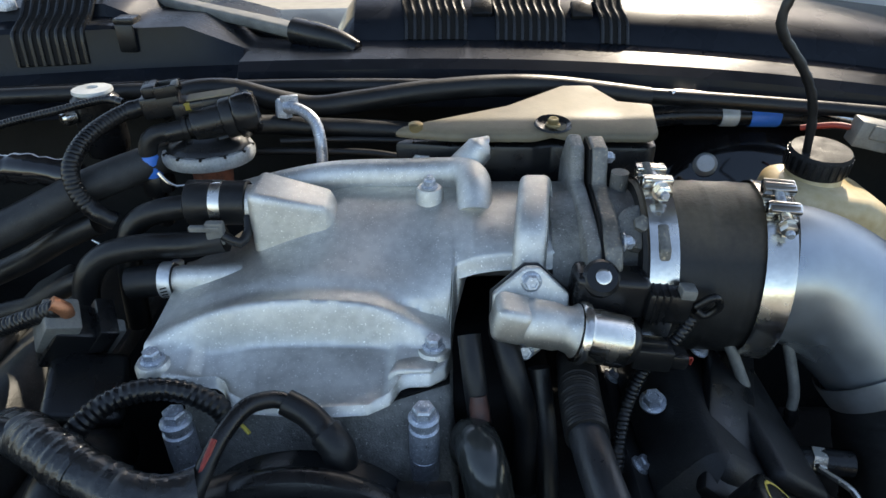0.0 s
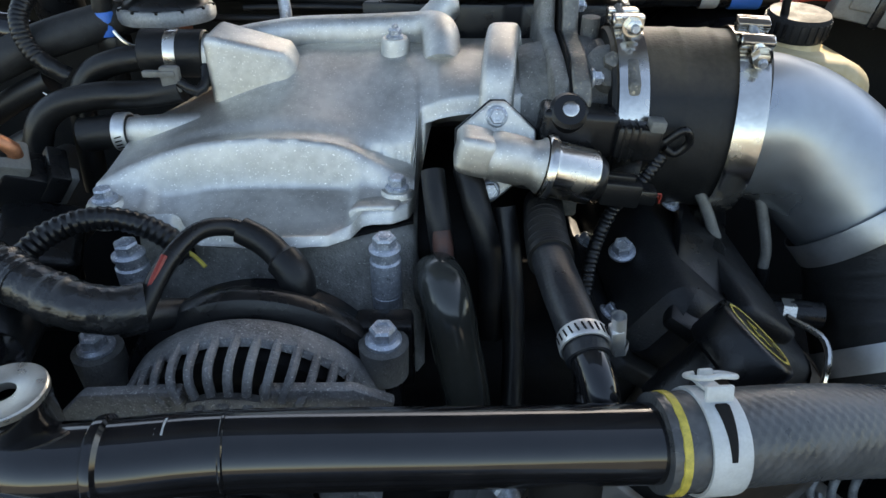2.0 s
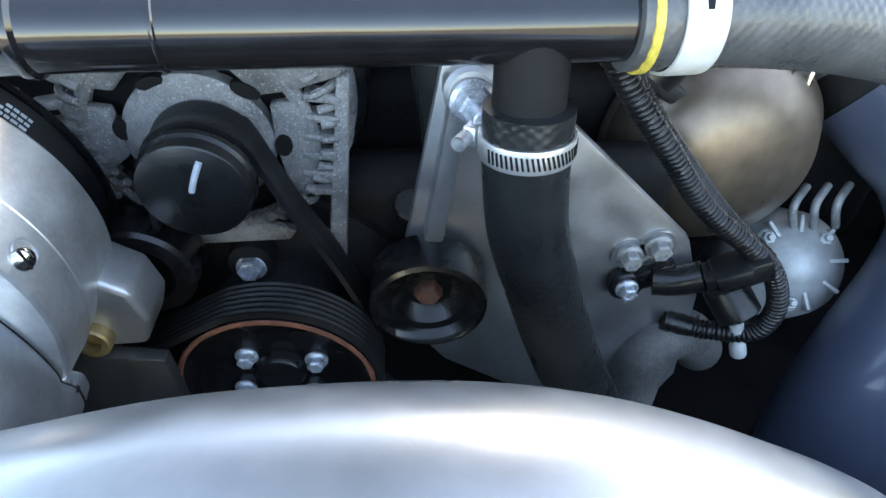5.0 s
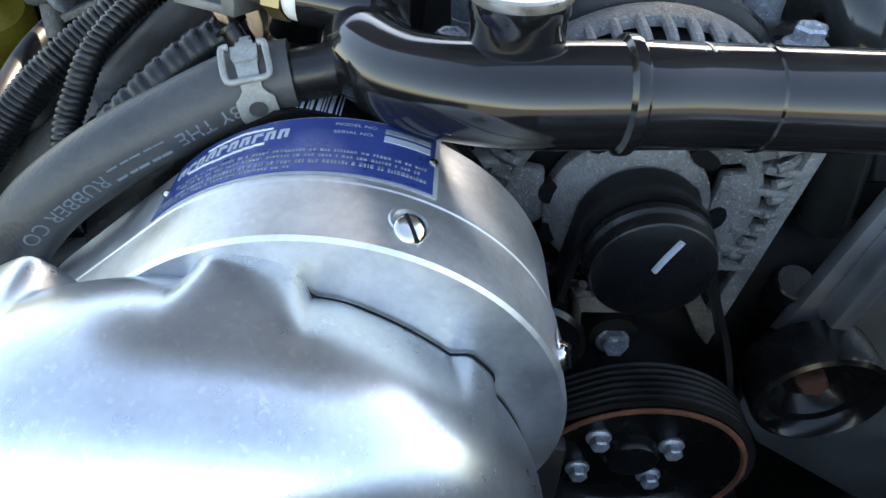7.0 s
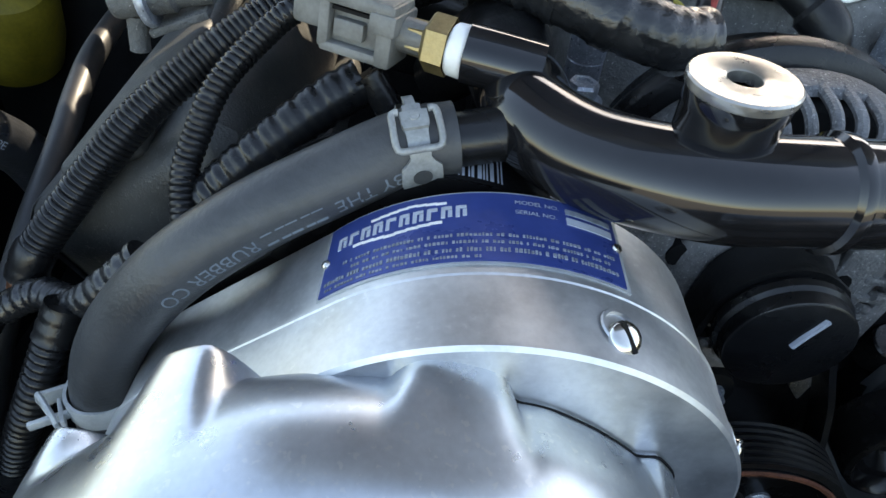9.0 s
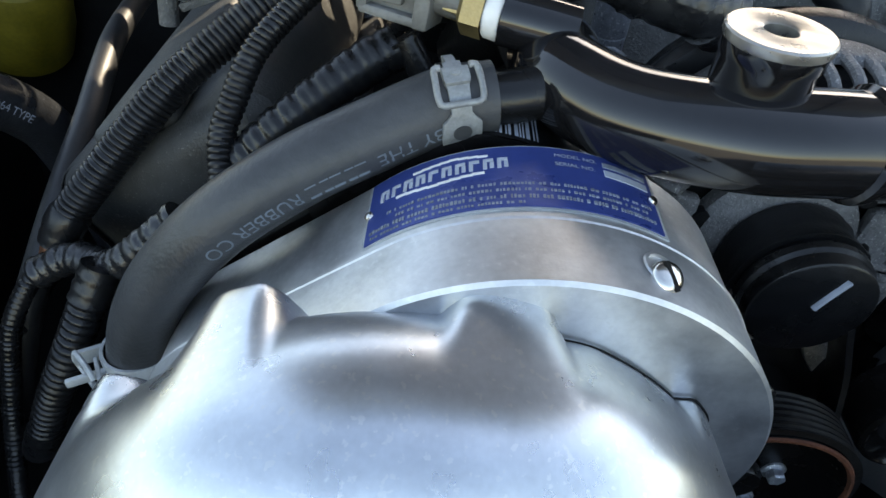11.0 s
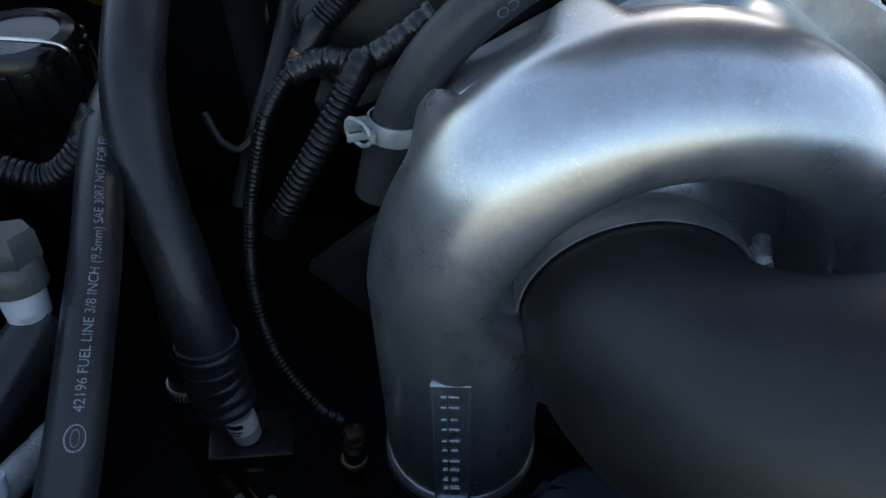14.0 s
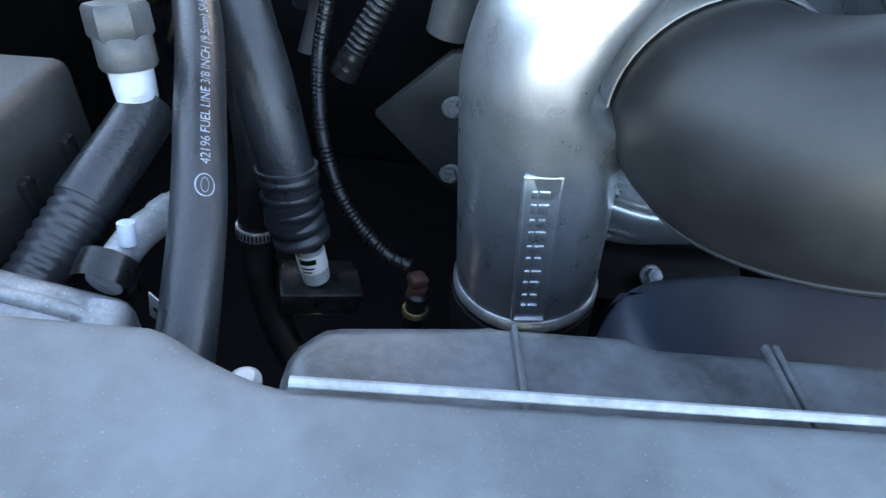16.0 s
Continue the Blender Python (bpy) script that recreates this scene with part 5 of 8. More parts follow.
def plate_clamp(parent, at, way, r, top):
    """A notched spring-steel clamp plate bent over a hose, with a wire bail; top is the angle of its tip in degrees."""
    m = axes(at, way, (0, 0, 1))

    def on(deg, x, up=0.0):
        a = radians(top - deg)
        return m @ Vector(((r + up) * math.cos(a), (r + up) * math.sin(a), x))

    rows = [(-10, 0.0016), (22, 0.0016), (23, 0.0028), (38, 0.0028), (39, 0.0042), (60, 0.0042), (70, 0.0034), (104, 0.0032), (112, 0.0046), (118, 0.0062), (148, 0.0064), (160, 0.0060), (175, 0.0050)]
    bm, prev = bmesh.new(), None
    for k in range(124):
        d = -10 + 1.5 * k
        w = next(u[1] + (v[1] - u[1]) * (d - u[0]) / (v[0] - u[0]) for u, v in zip(rows, rows[1:]) if u[0] <= d <= v[0]) if d < 175 else 0.005
        lift = 0.0012 + 0.0022 * max(0.0, (30 - d) / 40) + (0.0012 if 40 < d < 66 else 0)
        ring = [bm.verts.new(on(d, x, h)) for x, h in ((-w, 0.0), (-w, lift), (w, lift), (w, 0.0))]
        if prev:
            for i in range(4):
                bm.faces.new((prev[i], prev[(i + 1) % 4], ring[(i + 1) % 4], ring[i]))
        else:
            bm.faces.new(ring)
        prev = ring
    bmesh.ops.recalc_face_normals(bm, faces=bm.faces)
    c = part("spring_clamp", bm, "clamp_grey", parent, "grey notched spring hose clamp")
    part("band", lathe([(r, -0.004), (r + 0.001, -0.004), (r + 0.001, 0.004), (r, 0.004)], m, 30, radians(190), radians(top)), "clamp_grey", c)
    bail = [on(44, 0.0046, 0.003), on(45, 0.0066, 0.003), on(60, 0.0070, 0.003), on(84, 0.0070, 0.003), on(91, 0.0056, 0.003), on(91, 0.0, 0.0032), on(91, -0.0056, 0.003), on(84, -0.0070, 0.003), on(60, -0.0070, 0.003), on(45, -0.0066, 0.003), on(44, -0.0046, 0.003)]
    part("wire_bail", sweep(bail, 0.0011, 10, 0.0012), "clamp_grey", c)
    a, q = radians(top - 134), on(134, 0, 0.0012)
    out = (q - m.translation).normalized()
    part("hole", lathe([(0.0030, 0.0), (0.0030, 0.0003), (0, 0.0003)], axes(q, out, m.to_3x3() @ Vector((0, 0, 1))), 24), "heater", c)
    part("rivet", lathe([(0.0017, 0.0), (0.0015, 0.0004), (0, 0.0005)], axes(on(50, 0, 0.0024), on(50, 0, 1) - on(50, 0, 0)), 18), "clamp_grey", c)
    return c


def make_heater_hose():
    h = thing("heater_hose", "weathered grey-black rubber heater hose arching over the supercharger", "hose", (-0.27, 0.13, 0.85))
    body = part("hose", sweep(HEATER, 0.0120, 28, 0.003), "heater", h)
    plate_clamp(h, (-0.2185, 0.146, 0.9235), (-1, -0.25, -0.12), 0.0122, 31)
    tension_clamp(h, (-0.3325, 0.1150, 0.820), (-0.02, -0.03, -1), 0.0122, 0, "ivory", 0.010, up=(-1, -0.6, 0))
    print_on(h, HEATER, 0.0120, "BY THE", 0.0070, 0.020, (0.25, -0.92, -0.18), "faint")
    for k in range(5):
        w = 0.0038 - 0.0008 * (k % 2)
        bar = bmesh.new()
        bar.faces.new([bar.verts.new((x, y, 0)) for x, y in ((0, -0.0028), (w, -0.0028), (w, 0.0028), (0, 0.0028))])
        wrap(bar, HEATER, 0.0120, 0.0465 + 0.0042 * k, (0.25, -0.92, -0.18))
        part("printed_bar", bar, "faint", body)
    print_on(h, HEATER, 0.0120, "RUBBER CO", 0.0070, 0.0690, (0.25, -0.92, -0.18), "faint")
    return h


make_heater_hose()

RAD = [(0.100, 0.1315, 0.9285), (0.125, 0.134, 0.9275), (0.155, 0.139, 0.9245), (0.190, 0.146, 0.9175), (0.222, 0.152, 0.9085), (0.249, 0.156, 0.899), (0.285, 0.153, 0.889), (0.335, 0.140, 0.880), (0.39, 0.12, 0.86)]


def hose_with_cord(pts, r, pitch=0.0046, around=108, deep=0.00016):
    """A hose whose reinforcing cords show as a fine lattice of dimples."""
    path = smooth_path(pts, 0.0009)
    bm, rings, s, seg = bmesh.new(), [], 0.0, 144
    for i, (p, (t, n, b)) in enumerate(zip(path, frames_along(path))):
        if i:
            s += (p - path[i - 1]).length
        ring = []
        for k in range(seg):
            a = 2 * math.pi * k / seg
            w = math.sin(2 * math.pi * s / pitch) * math.sin(a * around / 6)
            ring.append(bm.verts.new(p + (r + deep * w) * (math.cos(a) * n + math.sin(a) * b)))
        rings.append(ring)
    for u, v in zip(rings, rings[1:]):
        for k in range(seg):
            bm.faces.new((u[k], u[(k + 1) % seg], v[(k + 1) % seg], v[k]))
    bm.faces.new(rings[0][::-1])
    bm.faces.new(rings[-1])
    bmesh.ops.recalc_face_normals(bm, faces=bm.faces)
    return bm


def make_radiator_hose():
    h = thing("radiator_hose", "grey corded radiator hose with a white painted spring clamp", "hose", (0.17, 0.15, 0.89))
    part("hose", hose_with_cord(RAD, 0.0192), "braid", h, sharp=80)
    part("paint_ring", lathe([(0.0188, -0.002), (0.0200, -0.0015), (0.0200, 0.0015), (0.0188, 0.002)], axes((0.1055, 0.1320, 0.928), (1, 0.08, -0.03)), 40), "yellow", h, "yellow paint mark round the hose end")
    tension_clamp(h, (0.1215, 0.1336, 0.9275), (1, 0.10, -0.04), 0.0196, radians(-22), "clamp_white", 0.0150)
    return h


make_radiator_hose()

LOWER = [(0.0668, 0.1205, 0.900), (0.0665, 0.1185, 0.882), (0.0700, 0.118, 0.842), (0.0790, 0.118, 0.808), (0.0890, 0.118, 0.774), (0.1030, 0.119, 0.735), (0.118, 0.122, 0.70), (0.135, 0.126, 0.65)]


def make_lower_hose():
    h = thing("lower_coolant_hose", "black corded coolant hose hanging from the tee with a slotted clamp", "hose", (0.08, 0.12, 0.75))
    b = part("hose", hose_with_cord(LOWER, 0.0178, deep=0.00012), "aged", h, sharp=80)
    band(h, (0.0666, 0.1188, 0.885), (0, 0.12, 1), 0.0181, 0.0095, "machined", "bright slotted worm clamp", screw=radians(150), slots=0)
    m = axes((0.0666, 0.1188, 0.885), (0, 0.12, 1))
    for k in range(26):
        a = radians(215 + 6.0 * k)
        c = m @ Vector((0.0193 * math.cos(a), 0.0193 * math.sin(a), 0))
        o = (c - m.translation).normalized()
        part("slot", box((0.0009, 0.0055, 0.0005), axes(c, o, Vector((0, 0, 1)).cross(o)) @ pose(0, 0, 0, 0, 0, 12), 0), "dark", h)
    text_bars(b, LOWER, 0.0178, 2.2, 0.012, 8, 0.003, "yellow", 0.0035, ())
    return h


make_lower_hose()


# ---- alternator ----
AX, AZ = -0.0745, 0.866


def make_alternator():
    a = thing("alternator", "corroded grey aluminium alternator with slotted housing", "alternator", (AX, 0.19, 0.80))
    m = axes((AX, 0, AZ), (0, -1, 0))
    bx, bz = AX - 0.0042, AZ - 0.0080      # axis of the front housing
    f = axes((bx, 0, bz), (0, -1, 0))
    # Black drum that fills the gaps between fins and slats.
    part("core", lathe([(0.02, -0.178), (0.052, -0.179), (0.060, -0.182), (0.0625, -0.188), (0.0625, -0.22), (0.05, -0.225)], m, 48), "dark", a, "black drum behind the fins")
    part("rear_band", lathe([(0.064, -0.186), (0.0672, -0.188), (0.0680, -0.192), (0.0680, -0.200), (0.066, -0.203), (0.060, -0.203)], m, 64), "alternator", a)
    part("hub_plate", lathe([(0.012, -0.1660), (0.0315, -0.1655), (0.0350, -0.168), (0.0350, -0.175), (0.012, -0.175)], f, 48), "alternator", a)
    part("shoulder_ring", lathe([(0.0495, -0.1675), (0.0525, -0.1665), (0.0560, -0.169), (0.0550, -0.174), (0.0495, -0.174)], f, 64), "alternator", a)
    # fins round the shoulder
    fin = None
    for k in range(44):
        q = radians(360 / 44 * k)
        out = Vector((math.cos(q), 0, math.sin(q)))
        c = Vector((AX, 0, AZ))
        pts = [c + out * 0.0535 + Vector((0, 0.1665, 0)), c + out * 0.0600 + Vector((0, 0.1685, 0)), c + out * 0.0640 + Vector((0, 0.173, 0)), c + out * 0.0656 + Vector((0, 0.180, 0)), c + out * 0.0660 + Vector((0, 0.190, 0))]
        part("fin", sweep(pts, 0.0022, 8, 0.004), "alternator", a)
    # Vents are flat black discs, the shade inside them put on as colour.
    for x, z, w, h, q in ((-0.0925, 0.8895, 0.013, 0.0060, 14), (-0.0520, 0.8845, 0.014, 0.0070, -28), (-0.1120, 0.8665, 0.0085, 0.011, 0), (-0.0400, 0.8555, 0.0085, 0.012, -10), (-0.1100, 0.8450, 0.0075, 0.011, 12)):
        part("vent_shade", prism([(w / 2 * math.cos(k * math.pi / 6), h / 2 * math.sin(k * math.pi / 6)) for k in range(12)], -0.004, 0.0007, axes((x, 0.1668, z), (0, -1, 0)) @ pose(0, 0, 0, 0, 0, q), 0), "dark", a, "dark disc for the shade in a vent")
    # flat mounting ears
    ears = ([(-0.030, 0.026), (-0.016, 0.040), (-0.016, 0.060), (-0.058, 0.058), (-0.072, 0.044), (-0.052, 0.030)], [(0.030, 0.022), (0.016, 0.040), (0.016, 0.060), (0.056, 0.060), (0.073, 0.052), (0.066, 0.030), (0.046, 0.024)],
            [(0.064, 0.030), (0.070, 0.030), (0.056, -0.082), (0.048, -0.072), (0.030, -0.040), (0.036, -0.036), (0.050, -0.058)], [(0.034, 0.018), (0.050, 0.020), (0.046, -0.022), (0.036, -0.030), (0.033, -0.004)], [(-0.034, 0.018), (-0.033, -0.006), (-0.050, -0.018), (-0.056, 0.022)],
            [(-0.04, -0.052), (-0.038, -0.046), (-0.012, -0.052), (0.02, -0.048), (0.034, -0.054), (0.03, -0.06), (-0.02, -0.061)])
    for e in ears:
        part("ear", prism([(x * 1.05, z * 1.05) for x, z in e], -0.006, 0.0, axes((bx, 0.167, bz), (0, -1, 0)), 0.0016, 2), "alternator", a, "flat cast mounting ear")
    for k in range(6):
        for x, d in ((0.057 - 0.0016 * k, 1), (-0.060 + 0.0014 * k, -1)):
            part("side_slat", box((0.017, 0.010, 0.0042), pose(bx + x * 1.05, 0.1712, bz + 0.021 - 0.0103 * k, 0, d * 8), 0.0014), "alternator", a)
    for q in (66, 78, 90, 102, 114):
        part("top_slat", box((0.0055, 0.009, 0.013), pose(bx + 0.048 * math.cos(radians(q)), 0.1695, bz + 0.048 * math.sin(radians(q)), 0, 90 - q), 0.0014), "alternator", a)
    part("rear_cover", lathe([(0.045, -0.205), (0.066, -0.205), (0.0725, -0.209), (0.0740, -0.214), (0.0725, -0.219), (0.068, -0.222), (0.066, -0.235), (0.03, -0.24), (0, -0.24)], m, 64), "plastic", a, "glossy black plastic rear cover")
    pul = part("pulley", lathe([(0.0, -0.131), (0.0233, -0.131), (0.0242, -0.1317), (0.0244, -0.1335), (0.0244, -0.1375), (0.0250, -0.1382), (0.0258, -0.1390), (0.0260, -0.1420), (0.0250, -0.1430), (0.0236, -0.1436), (0.0236, -0.1640), (0.0250, -0.1645), (0.0250, -0.1660), (0.012, -0.1660)], axes((AX + 0.0005, 0, AZ - 0.0105), (0, -1, 0)), 64), "plastic", a, "black capped pulley")
    part("paint_stripe", sweep([(AX + 0.0005, 0.1306, AZ - 0.009), (AX + 0.0030, 0.1306, AZ - 0.003), (AX + 0.0075, 0.1306, AZ + 0.006)], 0.0014, 6, 0.003), "print", pul, "white paint stripe")
    for x, y, z in ((-0.0095, 0.206, 0.9135), (-0.1545, 0.211, 0.9055)):
        part("mount_lug", lathe([(0.012, -0.02), (0.0125, 0.0), (0.010, 0.001), (0, 0.001)], pose(x, y, z), 24), "cast_dark", a)
        bolt(a, (x, y, z + 0.001), (0, 0, 1), 0.0068)
    return a


make_alternator()


def ribbon(path, y0, y1, thick, ribs=6):
    """A ribbed belt: a loop of points in x and z, given a width along y and a ribbed outside."""
    pts = smooth_path([(x, 0, z) for x, z in path], 0.003)
    sect = [(y0, 0.0), (y0, thick)]
    for k in range(ribs):
        w = (y1 - y0) / ribs
        sect += [(y0 + w * (k + 0.15), thick), (y0 + w * (k + 0.4), thick - 0.0011), (y0 + w * (k + 0.6), thick - 0.0011), (y0 + w * (k + 0.85), thick)]
    sect += [(y1, thick), (y1, 0.0)]
    bm, rings = bmesh.new(), []
    for p, (t, n, b) in zip(pts, frames_along(pts)):
        out = Vector((t.z, 0, -t.x)) * -1
        rings.append([bm.verts.new(p + out * h + Vector((0, y, 0))) for y, h in sect])
    for u, v in zip(rings, rings[1:]):
        for k in range(len(sect)):
            j = (k + 1) % len(sect)
            bm.faces.new((u[k], u[j], v[j], v[k]))
    bm.faces.new(rings[0][::-1])
    bm.faces.new(rings[-1])
    bmesh.ops.recalc_face_normals(bm, faces=bm.faces)
    return bm


def arc_points(cx, cz, r, a0, a1, n):
    return [(cx + r * math.cos(radians(a0 + (a1 - a0) * k / n)), cz + r * math.sin(radians(a0 + (a1 - a0) * k / n))) for k in range(n + 1)]


WX, WZ = -0.058, 0.7320


def make_belt():
    b = thing("drive_belt", "black ribbed rubber drive belt over the pulleys", "drive belt", (-0.06, 0.14, 0.75))
    part("upper_run", ribbon([(-0.1085, 0.755), (-0.1060, 0.79), (-0.1015, 0.83), *arc_points(AX + 0.0005, AZ - 0.0105, 0.0237, 176, 28, 10), (-0.0394, 0.829), (-0.0252, 0.797), (-0.0139, 0.765), (-0.004, 0.735)], 0.1455, 0.1635, 0.0030, 1), "rubber", b)
    part("lower_run", ribbon([(-0.175, 0.722), (-0.130, 0.752), *arc_points(WX, WZ, 0.0535, 118, -20, 10), (0.005, 0.69)], 0.1205, 0.1420, 0.004, 6), "rubber", b)
    return b


make_belt()


def make_water_pump():
    w = thing("water_pump", "dark water pump behind a dished black pulley with a rusty rim", "water pump", (WX, 0.14, 0.67))
    m = axes((WX, 0, WZ), (0, -1, 0))
    p = part("pulley", lathe([(0.0, -0.1315), (0.014, -0.1315), (0.030, -0.132), (0.040, -0.131), (0.0455, -0.1285), (0.0490, -0.1215), (0.0510, -0.1190), (0.0530, -0.1190), (0.0530, -0.139), (0.046, -0.141), (0, -0.141)], m, 64), "pulley", w, "gloss black dished pulley")
    part("rusty_rim", lathe([(0.0502, -0.1195), (0.0512, -0.1180), (0.0528, -0.1180), (0.0534, -0.1192)], m, 64), "rust", p, "rust-brown rim")
    part("hub", lathe([(0.0, -0.124), (0.0125, -0.1245), (0.0140, -0.127), (0.0140, -0.132)], m, 32), "plastic", p)
    for x, z in ((-0.0755, 0.7425), (-0.038, 0.737), (-0.082, 0.7135), (-0.0435, 0.7085)):
        bolt(p, (x, 0.1318, z), (0, -1, 0.0), 0.0048, "zinc", tip=0.002)
    part("pump_body", lathe([(0.0, -0.142), (0.035, -0.145), (0.045, -0.17), (0.075, -0.185), (0.08, -0.21), (0.0, -0.21)], m, 40), "dark", w)
    part("lug", lathe([(0.014, 0), (0.012, 0.016), (0, 0.016)], axes((-0.0705, 0.178, 0.7815), (0, -1, 0.1)), 24), "dark", w)
    bolt(w, (-0.0705, 0.164, 0.781), (0, -1, 0.25), 0.0066, "zinc")
    return w


make_water_pump()


def make_idler():
    i = thing("idler_pulley", "small black dished idler pulley with a rusty centre bolt", "idler pulley", (0.026, 0.14, 0.74))
    m = axes((0.0255, 0, 0.7715), (0, -1, 0))
    p = part("pulley", lathe([(0.0, -0.150), (0.013, -0.150), (0.017, -0.146), (0.0195, -0.1425), (0.0235, -0.1415), (0.026, -0.137), (0.0285, -0.1348), (0.0308, -0.136), (0.0315, -0.139), (0.0310, -0.160), (0.022, -0.162), (0, -0.162)], m, 48), "pulley", i)
    part("centre_bolt", lathe([(0.0078, -0.150), (0.0075, -0.145), (0.0062, -0.1435), (0, -0.1435)], m, 6), "brown", p, "rusty bolt head")
    part("arm", sweep([(0.0255, 0.165, 0.772), (0.03, 0.185, 0.765), (0.034, 0.20, 0.75)], 0.018, 20, 0.006), "dark", i)
    part("stand_off", lathe([(0.010, 0), (0.010, 0.018), (0.009, 0.019), (0, 0.019)], axes((0.018, 0.188, 0.789), (0, -0.35, 0.9)), 20), "plastic", i)
    return i


make_idler()


def make_bracket_plate():
    b = thing("mounting_bracket", "bare aluminium triangular mounting bracket", "bracket", (0.08, 0.17, 0.72))
    out = [(0.036, 0.898), (0.062, 0.902), (0.088, 0.870), (0.172, 0.784), (0.188, 0.738), (0.192, 0.66), (0.165, 0.59), (0.148, 0.604), (0.034, 0.686), (0.012, 0.72), (0.012, 0.78)]
    part("plate", prism([(x, z) for x, z in out], 0, 0.008, axes((0, 0.176, 0), (0, -1, 0)), 0.0015), "grey_plate", b)
    part("edge_flange", prism([(0.040, 0.894), (0.050, 0.896), (0.034, 0.800), (0.024, 0.800)], 0.008, 0.022, axes((0, 0.176, 0), (0, -1, 0)), 0.002), "grey_plate", b)
    part("corner_post", lathe([(0.012, 0), (0.012, 0.02), (0.010, 0.022), (0, 0.022)], axes((0.047, 0.170, 0.885), (0, -1, 0.2)), 24), "grey_plate", b)
    bolt(b, (0.047, 0.148, 0.887), (0.15, -1, 0.1), 0.0075, "zinc", tip=0.012)
    for x, z in ((0.139, 0.776), (0.154, 0.783)):
        part("boss", lathe([(0.0105, 0), (0.0100, 0.002), (0, 0.002)], axes((x, 0.168, z), (0, -1, 0)), 24), "grey_plate", b)
        bolt(b, (x, 0.166, z), (0, -1, 0), 0.0058, "alloy")
    return b


make_bracket_plate()


def make_crank_sensor():
    s = thing("pressure_sensor", "black plastic sensor with a plug on the aluminium bracket", "sensor", (0.16, 0.155, 0.755))
    part("mount_ear", join(lathe([(0.010, 0), (0.010, 0.007), (0.009, 0.008), (0, 0.008)], axes((0.139, 0.167, 0.757), (0, -1, 0)), 24), box((0.03, 0.008, 0.014), pose(0.152, 0.163, 0.763, 0, -20), 0.002)), "plastic", s)
    bolt(s, (0.139, 0.159, 0.757), (0, -1, 0), 0.0050)
    part("body", sweep([(0.153, 0.160, 0.762), (0.165, 0.157, 0.764), (0.178, 0.154, 0.770)], 0.0088, 20), "plastic", s)
    part("connector", join(box((0.036, 0.016, 0.015), pose(0.194, 0.151, 0.776, 0, -24), 0.002), box((0.020, 0.019, 0.010), pose(0.190, 0.150, 0.778, 0, -24), 0.002)), "plastic", s)
    v = part("vacuum_can", lathe([(0.012, -0.012), (0.013, -0.01), (0.013, 0.010), (0.010, 0.012), (0, 0.012)], axes((0.203, 0.158, 0.745), (0.4, -0.5, -0.6)), 24), "plastic", s)
    part("stud", lathe([(0.0042, 0), (0.0042, 0.028), (0.0050, 0.029), (0.0050, 0.036), (0, 0.0365)], axes((0.2075, 0.156, 0.736), (0.28, -0.12, -0.95)), 14), "ivory", v, "pale metal pipe stub")
    return s


make_crank_sensor()


def make_conduit(name, label, pts, r, mat="plastic", pitch=0.0032, depth=0.16, seg=14):
    """A ribbed wiring sleeve with taped ends."""
    c = thing(name, label, "wiring conduit", pts[0], group="wiring conduits")
    path = smooth_path(pts, 0.002)
    part("sleeve", sweep(pts, ribbed(r, pitch, depth), seg, pitch / 6), mat, c)
    for end in (path[:9], path[-9:]):
        part("tape_end", sweep(end, lambda s: r * 1.06 + 0.0003 * math.sin(s * 2100), 16, glide=False), "plastic", c, "wrinkled black tape")
    return c


GROUPS = {"coolant_hose": "coolant hoses", "heater_return_hose": "hoses behind the plenum", "vacuum_line": "vacuum lines", "fuel_rail_hose": "hoses beside the bypass hose"}


def make_hose(name, label, pts, r, mat="rubber", category="hose"):
    return solo(name, sweep(pts, r, 20, 0.004), mat, label, category, group=GROUPS.get(name, ""))


make_conduit("wiring_conduit", "taped black wiring loom hanging beside the bracket", [(0.098, 0.150, 0.918), (0.112, 0.148, 0.893), (0.138, 0.150, 0.857), (0.166, 0.152, 0.820), (0.196, 0.153, 0.793), (0.216, 0.152, 0.772), (0.226, 0.150, 0.745), (0.220, 0.152, 0.722), (0.196, 0.160, 0.716), (0.170, 0.166, 0.720)], 0.0062, "plastic", 0.0030, 0.2)
make_conduit("wiring_conduit", "thin black wiring conduit hanging beside the bracket", [(0.104, 0.154, 0.915), (0.122, 0.154, 0.885), (0.150, 0.157, 0.848), (0.180, 0.159, 0.812), (0.214, 0.158, 0.778)], 0.0040, "plastic", 0.0024, 0.25)


def make_drum():
    d = thing("vacuum_drum", "dusty bronze-tinted round drum behind the bracket", "drum", (0.20, 0.24, 0.75))
    m = axes((0.209, 0.248, 0.794), (0.10, -0.98, 0.10))
    part("drum_shell", lathe([(0.0, 0.040), (0.030, 0.038), (0.052, 0.029), (0.065, 0.012), (0.069, -0.010), (0.069, -0.08), (0, -0.08)], m, 64), "bronze", d)
    part("drum_seam", lathe([(0.069, -0.016), (0.0708, -0.013), (0.0708, -0.010), (0.069, -0.007)], m, 64), "bronze", d)
    return d


make_drum()


